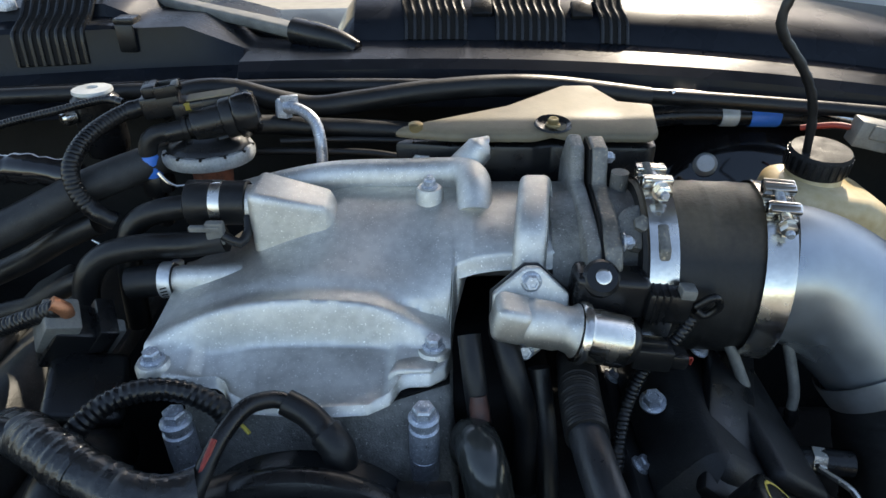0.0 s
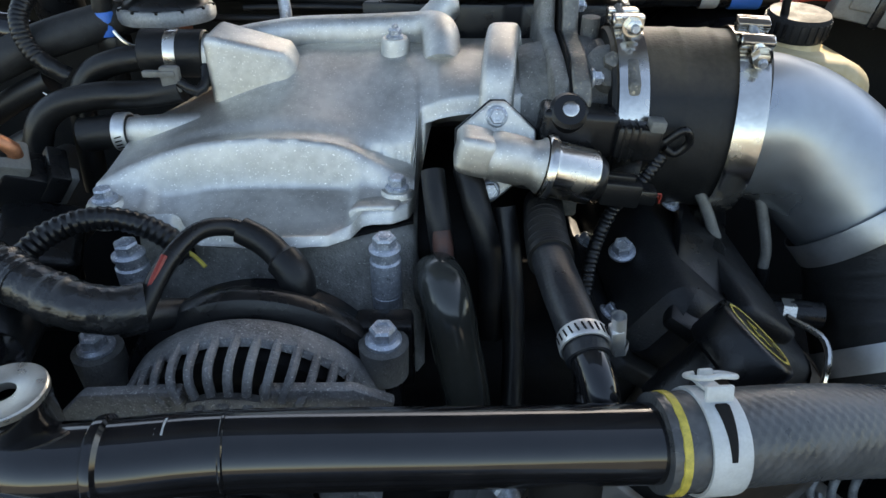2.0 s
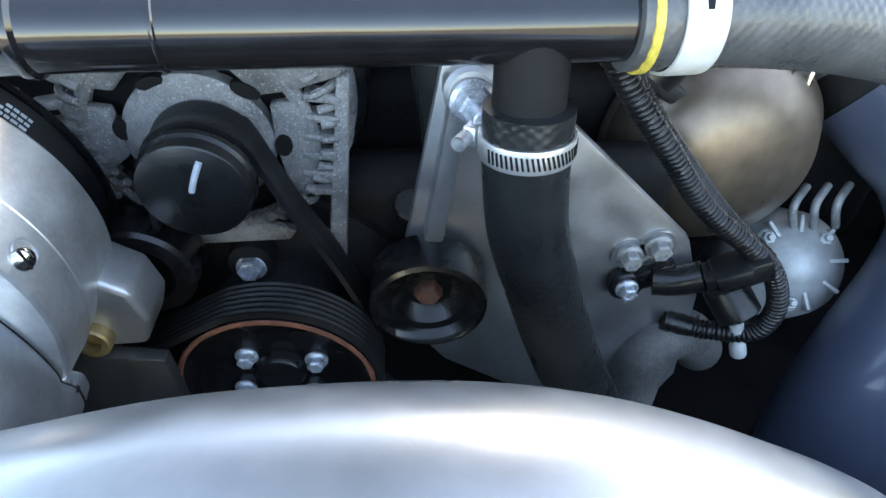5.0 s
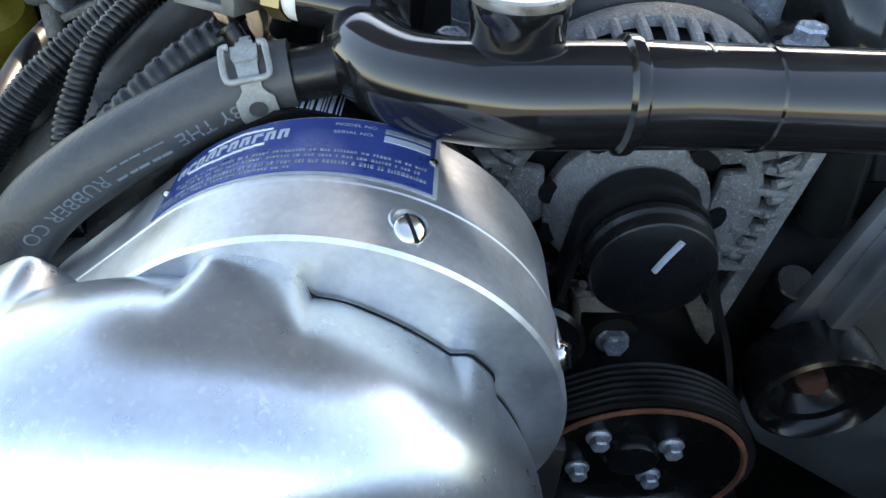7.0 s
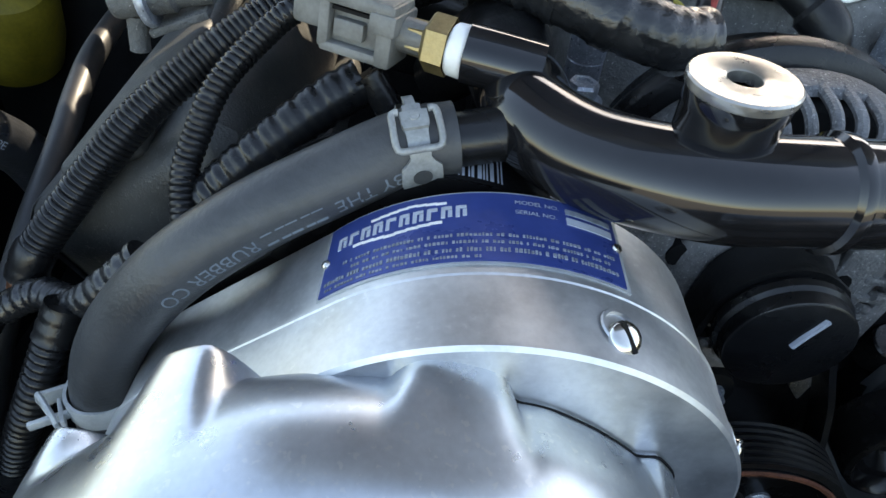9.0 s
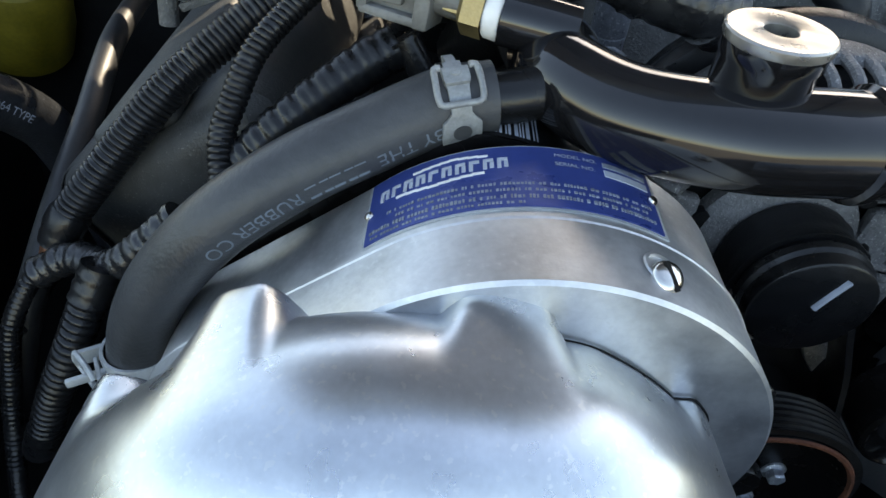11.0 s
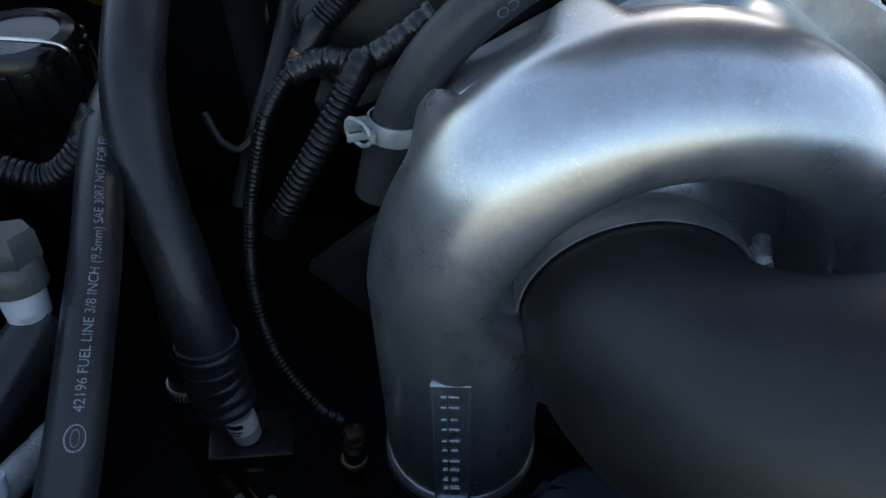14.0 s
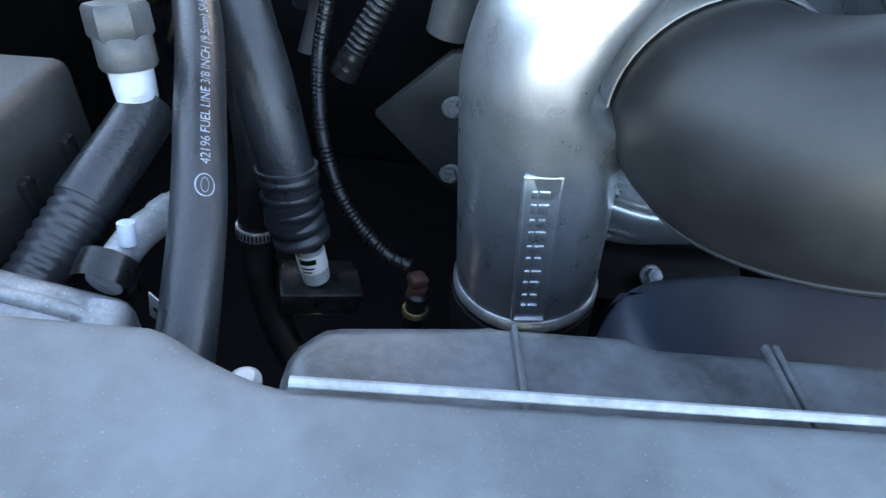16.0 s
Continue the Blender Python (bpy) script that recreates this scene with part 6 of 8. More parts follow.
def make_pump():
    p = thing("cast_pump", "pale cast-aluminium pump housing with bolts and small pipes", "pump", (0.27, 0.18, 0.68))
    m = axes((0.283, 0.230, 0.702), (-0.1, -0.70, 0.70))
    part("housing", lathe([(0.0, 0.026), (0.008, 0.025), (0.020, 0.017), (0.038, 0.002), (0.042, -0.02), (0.042, -0.06), (0, -0.06)], m, 40), "ivory", p)
    for k in range(9):
        q = radians(40 * k)
        part("rib", box((0.024, 0.003, 0.012), m @ pose(0.022 * math.cos(q), 0.022 * math.sin(q), 0.010, 0, 0, math.degrees(q)), 0.001), "ivory", p)
    for a, b in ((-0.018, 0.018), (0.020, 0.016), (-0.006, -0.028)):
        bolt(p, m @ Vector((a, b, 0.010)), m.to_3x3() @ Vector((0, 0, 1)), 0.0048, "ivory", tip=0.006)
    for k in range(3):
        part("pipe", sweep([m @ Vector((0.00 + 0.014 * k, 0.024, 0.012)), m @ Vector((-0.006 + 0.014 * k, 0.038, 0.028)), m @ Vector((0.006 + 0.014 * k, 0.052, 0.022))], 0.0028, 10, 0.004), "alloy", p)
    part("side_elbow", sweep([(0.215, 0.19, 0.66), (0.196, 0.178, 0.690), (0.178, 0.17, 0.700), (0.165, 0.165, 0.685), (0.160, 0.16, 0.64)], 0.017, 20), "cast_dark", p)
    return p


make_pump()


# ---- engine block, manifold, covers ----
def make_block():
    e = thing("engine_block", "near-black engine block and front cover", "engine", (0, 0.45, 0.35))
    # Plain dark bulk that fills the depth under and behind the parts.
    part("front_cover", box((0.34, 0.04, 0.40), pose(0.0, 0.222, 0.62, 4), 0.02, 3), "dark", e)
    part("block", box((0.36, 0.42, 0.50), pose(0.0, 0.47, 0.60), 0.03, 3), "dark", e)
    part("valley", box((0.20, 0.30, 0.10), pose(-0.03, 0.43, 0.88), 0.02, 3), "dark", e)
    low, rings = bmesh.new(), []
    for z, lean, grow in ((0.862, -0.034, 0.004), (0.885, -0.024, 0.003), (0.905, -0.0135, 0.0015), (0.922, -0.0055, 0.0), (0.9325, -0.001, 0.0), (0.9365, 0.003, -0.003)):
        rings.append([low.verts.new((x + (grow if x > -0.07 else -grow), y + (lean if y < 0.3 else 0), z)) for x, y in ((-0.152, 0.280), (-0.148, 0.273), (-0.118, 0.266), (-0.084, 0.2635), (-0.05, 0.2635), (-0.02, 0.266), (0.002, 0.272), (0.006, 0.279), (0.006, 0.40), (-0.152, 0.40))])
    for u, v in zip(rings, rings[1:]):
        for k in range(10):
            low.faces.new((u[k], u[(k + 1) % 10], v[(k + 1) % 10], v[k]))
    low.faces.new(rings[0][::-1])
    low.faces.new(rings[-1])
    m = part("lower_manifold", low, "manifold", e, "dusty cast lower manifold", 60)
    part("manifold_gasket", prism([(-0.148, 0.272), (-0.116, 0.262), (-0.10, 0.256), (-0.046, 0.256), (-0.028, 0.266), (0.004, 0.280), (0.004, 0.39), (-0.148, 0.39)], 0.9368, 0.9384, Matrix(), 0), "dark", m, "thin dark gasket")
    for x, y, z in ((-0.0105, 0.2515, 0.9380), (-0.1465, 0.2515, 0.9350)):
        part("stand_off", lathe([(0.0084, -0.045), (0.0084, -0.0285), (0.0078, -0.028), (0.0086, -0.0275), (0.0086, -0.006), (0.0074, -0.005), (0.0074, 0), (0, 0)], pose(x, y, z), 24), "zinc", m, "zinc stand-off")
        bolt(m, (x, y, z), (0, 0, 1), 0.0064, tip=0.003)
    part("bracket_leg", box((0.030, 0.014, 0.050), pose(-0.010, 0.224, 0.893, 8), 0.003), "plastic", m)
    return e


make_block()


def make_valve_cover(name, label, mat, at, lean):
    v = thing(name, label, "valve cover", at, group="valve covers")
    m = pose(at[0], at[1], at[2], 0, lean, 0)
    outline = [(-0.052, -0.155), (0.052, -0.155), (0.060, -0.145), (0.060, 0.155), (-0.052, 0.155), (-0.060, 0.145), (-0.060, -0.145)]
    part("cover", prism(outline, 0.0, 0.055, m, 0.014, 4), mat, v)
    part("gasket_rim", prism([(x * 1.13, y * 1.05) for x, y in outline], -0.008, 0.003, m, 0.002), mat, v)
    part("raised_spine", prism([(-0.020, -0.150), (0.022, -0.150), (0.024, 0.15), (-0.022, 0.15)], 0.054, 0.066, m, 0.005, 3), mat, v)
    for y in (-0.12, -0.04, 0.04, 0.12):
        for x in (-0.060, 0.060):
            bolt(v, m @ Vector((x, y, 0.003)), m.to_3x3() @ Vector((0, 0, 1)), 0.0048)
    return v, m


make_valve_cover("valve_cover", "dusty black valve cover under the throttle pipe", "cover", (0.170, 0.39, 0.842), 34)
make_valve_cover("valve_cover", "dusty dark grey valve cover beside the supercharger", "dusty_cover", (-0.322, 0.340, 0.820), -30)


def make_oil_cap():
    c = thing("oil_filler_cap", "black plastic oil filler cap with yellow printing", "oil cap", (0.172, 0.212, 0.905))
    d = Vector((0.62, 0.10, 0.78)).normalized()
    m = axes((0.1675, 0.202, 0.912), d, (0, -1, 0.1))
    out = [(0.026 * math.cos(radians(10 * k)) * (1 + 0.10 * math.cos(radians(20 * k))), 0.021 * math.sin(radians(10 * k))) for k in range(36)]
    part("cap", prism(out, -0.012, 0.011, m, 0.003, 3), "plastic", c)
    part("neck", sweep([m @ Vector((0, 0, -0.05)), m @ Vector((0, 0, -0.01))], 0.017, 20), "plastic", c)
    part("yellow_ring", lathe([(0.0168, 0.0114), (0.0178, 0.0117), (0.0186, 0.0114)], m @ Matrix.Diagonal((1.15, 0.92, 1, 1)), 48), "yellow", c, "yellow printed ring")
    can = part("yellow_emblem", box((0.012, 0.0016, 0.0004), m @ pose(0, -0.004, 0.0114), 0), "yellow", c)
    part("emblem_stroke", box((0.0016, 0.007, 0.0004), m @ pose(-0.006, -0.001, 0.0114), 0), "yellow", c)
    part("emblem_stroke", box((0.008, 0.0016, 0.0004), m @ pose(0.005, 0.001, 0.0114, 0, 0, 30), 0), "yellow", c)
    fc = bpy.data.curves.new("print", "FONT")
    fc.body, fc.size, fc.align_x = "SAE 5W-20", 0.0048, "CENTER"
    tmp = new("tmp", fc)
    me = bpy.data.meshes.new_from_object(tmp.evaluated_get(bpy.context.evaluated_depsgraph_get()))
    bpy.data.objects.remove(tmp)
    bm = bmesh.new()
    bm.from_mesh(me)
    bm.transform(m @ pose(0, 0.0085, 0.0116))
    part("yellow_print", bm, "yellow", c)
    return c


make_oil_cap()


# ---- hoses and looms of the front and centre ----
def make_neck_hose():
    h = thing("bypass_hose", "smooth smoky grey bypass hose with a rounded bend", "hose", (0.025, 0.2, 0.88))
    part("hose", sweep([(0.0165, 0.264, 0.900), (0.0170, 0.258, 0.914), (0.0182, 0.249, 0.9225), (0.0205, 0.238, 0.9240), (0.0235, 0.229, 0.9160), (0.0275, 0.223, 0.895), (0.0330, 0.218, 0.865), (0.037, 0.215, 0.83), (0.039, 0.215, 0.79)], 0.0132, 36, 0.003), "smoky", h)
    return h


make_neck_hose()


def make_vent_hose():
    h = thing("vent_hose", "black hose with a ribbed sleeve and a slotted clamp", "hose", (0.08, 0.2, 0.91))
    part("sleeve", sweep([(0.082, 0.305, 0.935), (0.079, 0.285, 0.940), (0.076, 0.258, 0.943), (0.0745, 0.232, 0.945)], ribbed(0.0118, 0.0026, 0.06), 24, 0.0007), "rubber", h, "finely ribbed rubber sleeve")
    part("hose", sweep([(0.0745, 0.236, 0.945), (0.076, 0.208, 0.945), (0.080, 0.180, 0.941), (0.0815, 0.168, 0.938)], 0.0100, 24), "grey_rubber", h)
    band(h, (0.0805, 0.176, 0.9405), (0.05, -1, -0.15), 0.0102, 0.0080, "machined", "bright worm clamp", screw=radians(10), slots=10)
    part("elbow_fitting", sweep([(0.081, 0.172, 0.939), (0.083, 0.160, 0.936), (0.085, 0.150, 0.926), (0.086, 0.145, 0.91)], 0.0082, 20), "gloss", h)
    return h


make_vent_hose()
make_hose("fuel_rail_hose", "thin black hose running down behind the bypass hose", [(0.015, 0.29, 0.965), (0.018, 0.272, 0.945), (0.022, 0.262, 0.918), (0.026, 0.25, 0.88)], 0.0068)
make_hose("fuel_rail_hose", "thin black hose curving down under the idle valve", [(0.034, 0.295, 0.965), (0.040, 0.278, 0.948), (0.048, 0.268, 0.918), (0.05, 0.26, 0.87)], 0.0078)
make_hose("fuel_rail_hose", "dark slim hose beside the ribbed sleeve", [(0.056, 0.285, 0.945), (0.060, 0.268, 0.915), (0.062, 0.25, 0.88), (0.06, 0.22, 0.84)], 0.0065)
solo("rusty_nipple", lathe([(0.0050, -0.012), (0.0058, 0.0), (0.0050, 0.008), (0, 0.008)], axes((0.0205, 0.262, 0.934), (-0.1, 0.5, 0.8)), 16), "brown", "rusty pipe nipple behind the bypass hose", "pipe fitting")


def make_alternator_cable():
    c = thing("alternator_cable", "black power cable with a red stripe and rubber boot", "cable", (-0.09, 0.22, 0.93))
    part("cable", sweep([(-0.122, 0.196, 0.932), (-0.117, 0.206, 0.944), (-0.111, 0.224, 0.953), (-0.102, 0.241, 0.957), (-0.090, 0.250, 0.954), (-0.080, 0.250, 0.950)], 0.0048, 16, 0.003), "plastic", c)
    part("red_stripe", sweep([(-0.1205, 0.1975, 0.9375), (-0.116, 0.207, 0.9485), (-0.1120, 0.2200, 0.9565)], 0.0017, 8, 0.003), "red", c, "red stripe along the cable")
    part("boot", sweep([(-0.084, 0.2505, 0.9515), (-0.072, 0.246, 0.947), (-0.062, 0.239, 0.941), (-0.055, 0.233, 0.934), (-0.054, 0.230, 0.92)], lambda s: 0.0072 + 0.10 * s * (0.03 - min(s, 0.03)) + 0.002 * (s > 0.026), 20, 0.002), "rubber", c, "black rubber boot")
    return c


make_alternator_cable()


def make_main_loom():
    l = thing("main_loom", "taped black main wiring loom lying over the alternator", "wiring loom", (-0.17, 0.21, 0.93))
    a = [(-0.262, 0.262, 0.915), (-0.235, 0.246, 0.934), (-0.212, 0.229, 0.950), (-0.192, 0.214, 0.957), (-0.170, 0.203, 0.953)]
    b = [(-0.172, 0.204, 0.9535), (-0.150, 0.196, 0.948), (-0.132, 0.196, 0.943), (-0.118, 0.202, 0.941)]
    part("ribbed_sleeve", sweep(a, lambda s: 0.0118 + 0.0004 * math.sin(s * 1500) * math.sin(s * 340) + 0.0009 * (math.sin(s * 190) > 0.93), 20, 0.0009), "tape", l, "shiny taped sleeve")
    part("taped_sleeve", sweep(b, lambda s: 0.0112 + 0.0002 * math.sin(s * 900) + 0.0010 * (abs(s - 0.02) < 0.004), 22, 0.0015), "tape", l, "wrinkled black tape")
    part("loom_branch", sweep([(-0.200, 0.222, 0.912), (-0.196, 0.232, 0.938), (-0.183, 0.245, 0.951), (-0.163, 0.254, 0.956), (-0.143, 0.258, 0.952), (-0.125, 0.258, 0.941), (-0.118, 0.255, 0.93)], lambda s: 0.0062 + 0.0004 * math.sin(s * 1600), 16, 0.001), "plastic", l)
    part("yellow_wire", sweep([(-0.121, 0.257, 0.937), (-0.112, 0.252, 0.934), (-0.106, 0.248, 0.930)], 0.0012, 8, 0.003), "yellow", l)
    part("loom_tail", sweep([(-0.128, 0.196, 0.937), (-0.118, 0.208, 0.930), (-0.105, 0.226, 0.915), (-0.10, 0.24, 0.89)], 0.008, 16), "plastic", l)
    return l


make_main_loom()


# ---- behind the plenum ----
def make_coil_cover():
    c = thing("coil_cover", "tan dust-coated plastic cover with dark sides behind the plenum", "cover", (0.06, 0.49, 0.98))
    out = [(-0.036, 0.448), (0.005, 0.440), (0.066, 0.438), (0.080, 0.444), (0.094, 0.438), (0.150, 0.436), (0.157, 0.442), (0.164, 0.488), (0.138, 0.494), (0.122, 0.524), (0.098, 0.524), (0.050, 0.488), (-0.028, 0.456)]
    part("side_skirt", prism(out, 0.955, 1.020, Matrix(), 0.003), "plastic", c, "black moulded side")
    bm = prism(out, 1.021, 1.028, Matrix(), 0.003)
    for v in bm.verts:
        v.co.z += 0.12 * max(0, v.co.y - 0.436) + 0.01 * (v.co.x + 0.04)
    part("top", bm, "beige", c, "tan dusty top")
    part("corner_post", lathe([(0.005, 0), (0.0055, 0.005), (0.004, 0.006), (0, 0.006)], pose(-0.020, 0.450, 1.028), 16), "brass", c)
    part("screw_recess", lathe([(0.014, 0.0), (0.013, 0.0012), (0.010, -0.001), (0, -0.001)], pose(0.081, 0.452, 1.0322, 8), 28), "plastic", c, "black screw recess")
    bolt(c, (0.081, 0.452, 1.0312), (0, -0.1, 1), 0.0042, "brass")
    return c


make_coil_cover()


def make_egr():
    e = thing("egr_valve", "black vacuum valve with a pale crimped rim", "vacuum valve", (-0.185, 0.45, 0.98))
    m = pose(-0.1750, 0.4490, 1.0120, -3, 0, 0) @ Matrix.Diagonal((0.79, 0.79, 0.85, 1))
    part("diaphragm_can", lathe([(0.0, 0.017), (0.020, 0.017), (0.023, 0.013), (0.034, 0.010), (0.038, 0.005), (0.038, 0.0)], m, 48), "plastic", e)
    part("crimped_rim", lathe([(0.036, 0.006), (0.0405, 0.0055), (0.0425, 0.002), (0.0425, -0.003), (0.0410, -0.006), (0.036, -0.007)], m, 64), "alloy", e, "pale crimped metal rim")
    for k in range(12):
        q = radians(30 * k + 8)
        f = m @ pose(0.0398 * math.cos(q), 0.0398 * math.sin(q), 0.0052, 0, 0, 30 * k + 8)
        part("crimp_notch", join(box((0.0050, 0.0022, 0.0020), f, 0.0004), box((0.0018, 0.0080, 0.0018), f @ pose(-0.002, 0, 0), 0.0004)), "dark", e)
    part("valve_stem", lathe([(0.016, -0.05), (0.018, -0.03), (0.020, -0.006)], m, 28), "rust", e, "rusty brown valve stem")
    a = axes((-0.195, 0.4385, 1.0310), (0.067, 0.016, 0.013), (0, 0, 1))
    body = part("solenoid", lathe([(0.0066, -0.004), (0.0072, 0.0), (0.0072, 0.009), (0.0088, 0.0095), (0.0088, 0.0125), (0.0078, 0.013), (0.0078, 0.0155), (0.0112, 0.0165), (0.0118, 0.018), (0.0118, 0.037), (0.0140, 0.038), (0.0145, 0.0395), (0.0145, 0.046), (0.0130, 0.047), (0, 0.047)], a, 40), "plastic", e)
    for q in (150, 195, 240, 300):
        c = radians(q)
        part("solenoid_rib", box((0.0030, 0.0014, 0.0205), a @ pose(0.0124 * math.cos(c), 0.0124 * math.sin(c), 0.0275, 0, 0, q), 0.0005), "plastic", body)
    part("solenoid_nut", lathe([(0.0150, 0.0465), (0.0162, 0.0480), (0.0162, 0.0590), (0.0140, 0.0625), (0, 0.0625)], a @ pose(0, 0, 0, 0, 0, 20), 8), "pulley", e, "faceted glossy black end nut")
    part("solenoid_case", box((0.046, 0.022, 0.013), pose(-0.1730, 0.4590, 1.0450, 0, -6, 10), 0.0018), "plastic", e)
    part("tan_face", box((0.034, 0.015, 0.0012), pose(-0.1690, 0.4590, 1.0524, 0, -6, 10), 0.0003), "beige", e, "tan dusty face")
    part("tan_tab", box((0.0050, 0.0030, 0.0060), pose(-0.1835, 0.4475, 1.0470, 0, -6, 10), 0.0008), "olive", e, "dull yellow lock tab")
    c = part("connector", join(box((0.027, 0.019, 0.016), pose(-0.2055, 0.4570, 1.0460, 0, -6, 14), 0.0018), box((0.010, 0.020, 0.008), pose(-0.2115, 0.4565, 1.0570, 0, -6, 14), 0.0015)), "plastic", e)
    for d in (-0.0075, 0.0075):
        part("connector_rail", box((0.016, 0.0028, 0.0085), pose(-0.1995 - 0.17 * d, 0.4575 + d, 1.0570, 0, -6, 14), 0.0009), "plastic", c)
    part("latch", box((0.0050, 0.0100, 0.0035), pose(-0.1940, 0.4585, 1.0605, 0, -14, 14), 0.0008), "connector", c, "grey latch tongue")
    part("elbow_hose", sweep([(-0.192, 0.4390, 1.0315), (-0.2030, 0.4370, 1.0310), (-0.2105, 0.4350, 1.0270), (-0.2140, 0.4340, 1.0170), (-0.2145, 0.4345, 1.0000)], 0.0066, 20), "rubber", e)
    part("blue_collar", lathe([(0.0066, -0.0085), (0.0076, -0.0080), (0.0078, 0.0070), (0.0070, 0.0085)], pose(-0.2143, 0.4343, 1.0075), 20), "blue_clip", e, "bright blue collar")
    part("lower_plug", join(box((0.016, 0.015, 0.018), pose(-0.2150, 0.4370, 0.9905), 0.003), box((0.008, 0.011, 0.012), pose(-0.2050, 0.4350, 0.9925), 0.0015), sweep([(-0.2150, 0.4390, 0.984), (-0.217, 0.442, 0.955)], 0.006, 14)), "plastic", e)
    part("pipe_clip", sweep([(-0.2075, 0.4290, 1.0035), (-0.2020, 0.4270, 0.9975), (-0.1950, 0.4270, 0.9935), (-0.1880, 0.4290, 0.9940)], 0.0015, 8, 0.003), "steel", e)
    return e


make_egr()
make_conduit("wiring_conduit", "looped black ribbed wiring conduit behind the hoses", [(-0.213, 0.456, 1.046), (-0.232, 0.446, 1.042), (-0.2465, 0.425, 1.0348), (-0.2517, 0.408, 1.0263), (-0.2526, 0.398, 1.0161), (-0.2473, 0.392, 1.002), (-0.2368, 0.39, 0.9909), (-0.2279, 0.392, 0.9836)], 0.0060, "plastic", 0.0030, 0.10)


def make_bottle():
    b = thing("vacuum_canister", "small black canister with a pale lid", "canister", (-0.278, 0.50, 0.99))
    part("can", lathe([(0.016, -0.05), (0.0180, -0.04), (0.0180, -0.004), (0.0140, 0.0)], pose(-0.278, 0.50, 1.040), 28), "plastic", b)
    part("lid", lathe([(0.0140, 0), (0.0155, 0.0015), (0.0150, 0.004), (0.005, 0.005), (0.0045, 0.003), (0, 0.003)], pose(-0.278, 0.50, 1.040), 14), "ivory", b, "pale scalloped lid")
    part("side_cap", lathe([(0.006, 0), (0.006, 0.008), (0.004, 0.01), (0, 0.01)], axes((-0.290, 0.486, 1.026), (-0.6, -0.7, 0)), 14), "steel", b)
    return b


make_bottle()
make_conduit("wiring_conduit", "thin braided black conduit along the firewall", [(-0.36, 0.465, 1.018), (-0.335, 0.470, 1.026), (-0.298, 0.474, 1.034), (-0.26, 0.478, 1.042), (-0.24, 0.47, 1.042)], 0.0032, "plastic", 0.0026, 0.2)
make_hose("heater_return_hose", "thick black hose running behind the plenum", [(-0.235, 0.515, 1.02), (-0.212, 0.520, 1.034), (-0.175, 0.522, 1.036), (-0.140, 0.520, 1.028), (-0.107, 0.521, 1.022), (-0.068, 0.524, 1.026), (-0.002, 0.532, 1.033), (0.08, 0.54, 1.034), (0.18, 0.55, 1.02)], 0.0092)
make_hose("heater_return_hose", "black hose low behind the plenum", [(-0.165, 0.480, 1.02), (-0.140, 0.495, 1.016), (-0.104, 0.500, 1.012), (-0.039, 0.500, 1.009), (0.02, 0.50, 1.0)], 0.0078)
make_hose("vacuum_line", "thin black vacuum line behind the plenum", [(-0.16, 0.478, 1.000), (-0.10, 0.480, 0.999), (-0.05, 0.475, 0.999), (0.0, 0.47, 0.99)], 0.0028)
make_hose("vacuum_line", "thin black vacuum line behind the plenum", [(-0.13, 0.484, 1.006), (-0.08, 0.488, 1.006), (-0.03, 0.488, 1.005)], 0.0025)


def make_fitting():
    f = thing("pipe_fitting", "bent zinc-plated pipe with a hex fitting", "pipe fitting", (-0.11, 0.48, 1.0))
    part("pipe", sweep([(-0.125, 0.495, 1.030), (-0.113, 0.490, 1.030), (-0.101, 0.482, 1.024), (-0.096, 0.474, 1.010), (-0.096, 0.47, 0.98)], 0.0046, 18, 0.003), "zinc", f)
    part("hex_nut", lathe([(0.0068, 0), (0.0068, 0.012), (0.005, 0.014), (0, 0.014)], axes((-0.128, 0.497, 1.022), (0.1, 0.1, 1)), 6), "zinc", f)
    part("bracket", box((0.014, 0.003, 0.012), pose(-0.122, 0.496, 1.034, 10, 0, 20), 0.001), "zinc", f)
    return f


make_fitting()


# ---- hoses on the plenum's hose ports ----
def make_pcv():
    p = thing("breather_hose", "thick black breather hose with a bright clamp on the plenum port", "hose", (-0.18, 0.385, 0.98))
    part("port_sleeve", lathe([(0.0135, 0), (0.0150, 0.001), (0.0150, 0.018), (0.0135, 0.019)], axes((-0.130, 0.3865, 1.001), (-1, 0, 0)), 28), "rubber", p)
    part("end_sleeve", lathe([(0.0140, 0), (0.0155, 0.002), (0.0155, 0.018), (0.012, 0.020), (0, 0.020)], axes((-0.152, 0.3865, 1.001), (-1, 0, 0)), 28), "rubber", p)
    band(p, (-0.1505, 0.3865, 1.001), (1, 0, 0), 0.0142, 0.008, "steel")
    part("hose", sweep([(-0.168, 0.3865, 0.999), (-0.190, 0.385, 0.996), (-0.207, 0.384, 0.989), (-0.216, 0.381, 0.975), (-0.219, 0.376, 0.95), (-0.22, 0.37, 0.91)], 0.0082, 20), "rubber", p)
    return p


make_pcv()


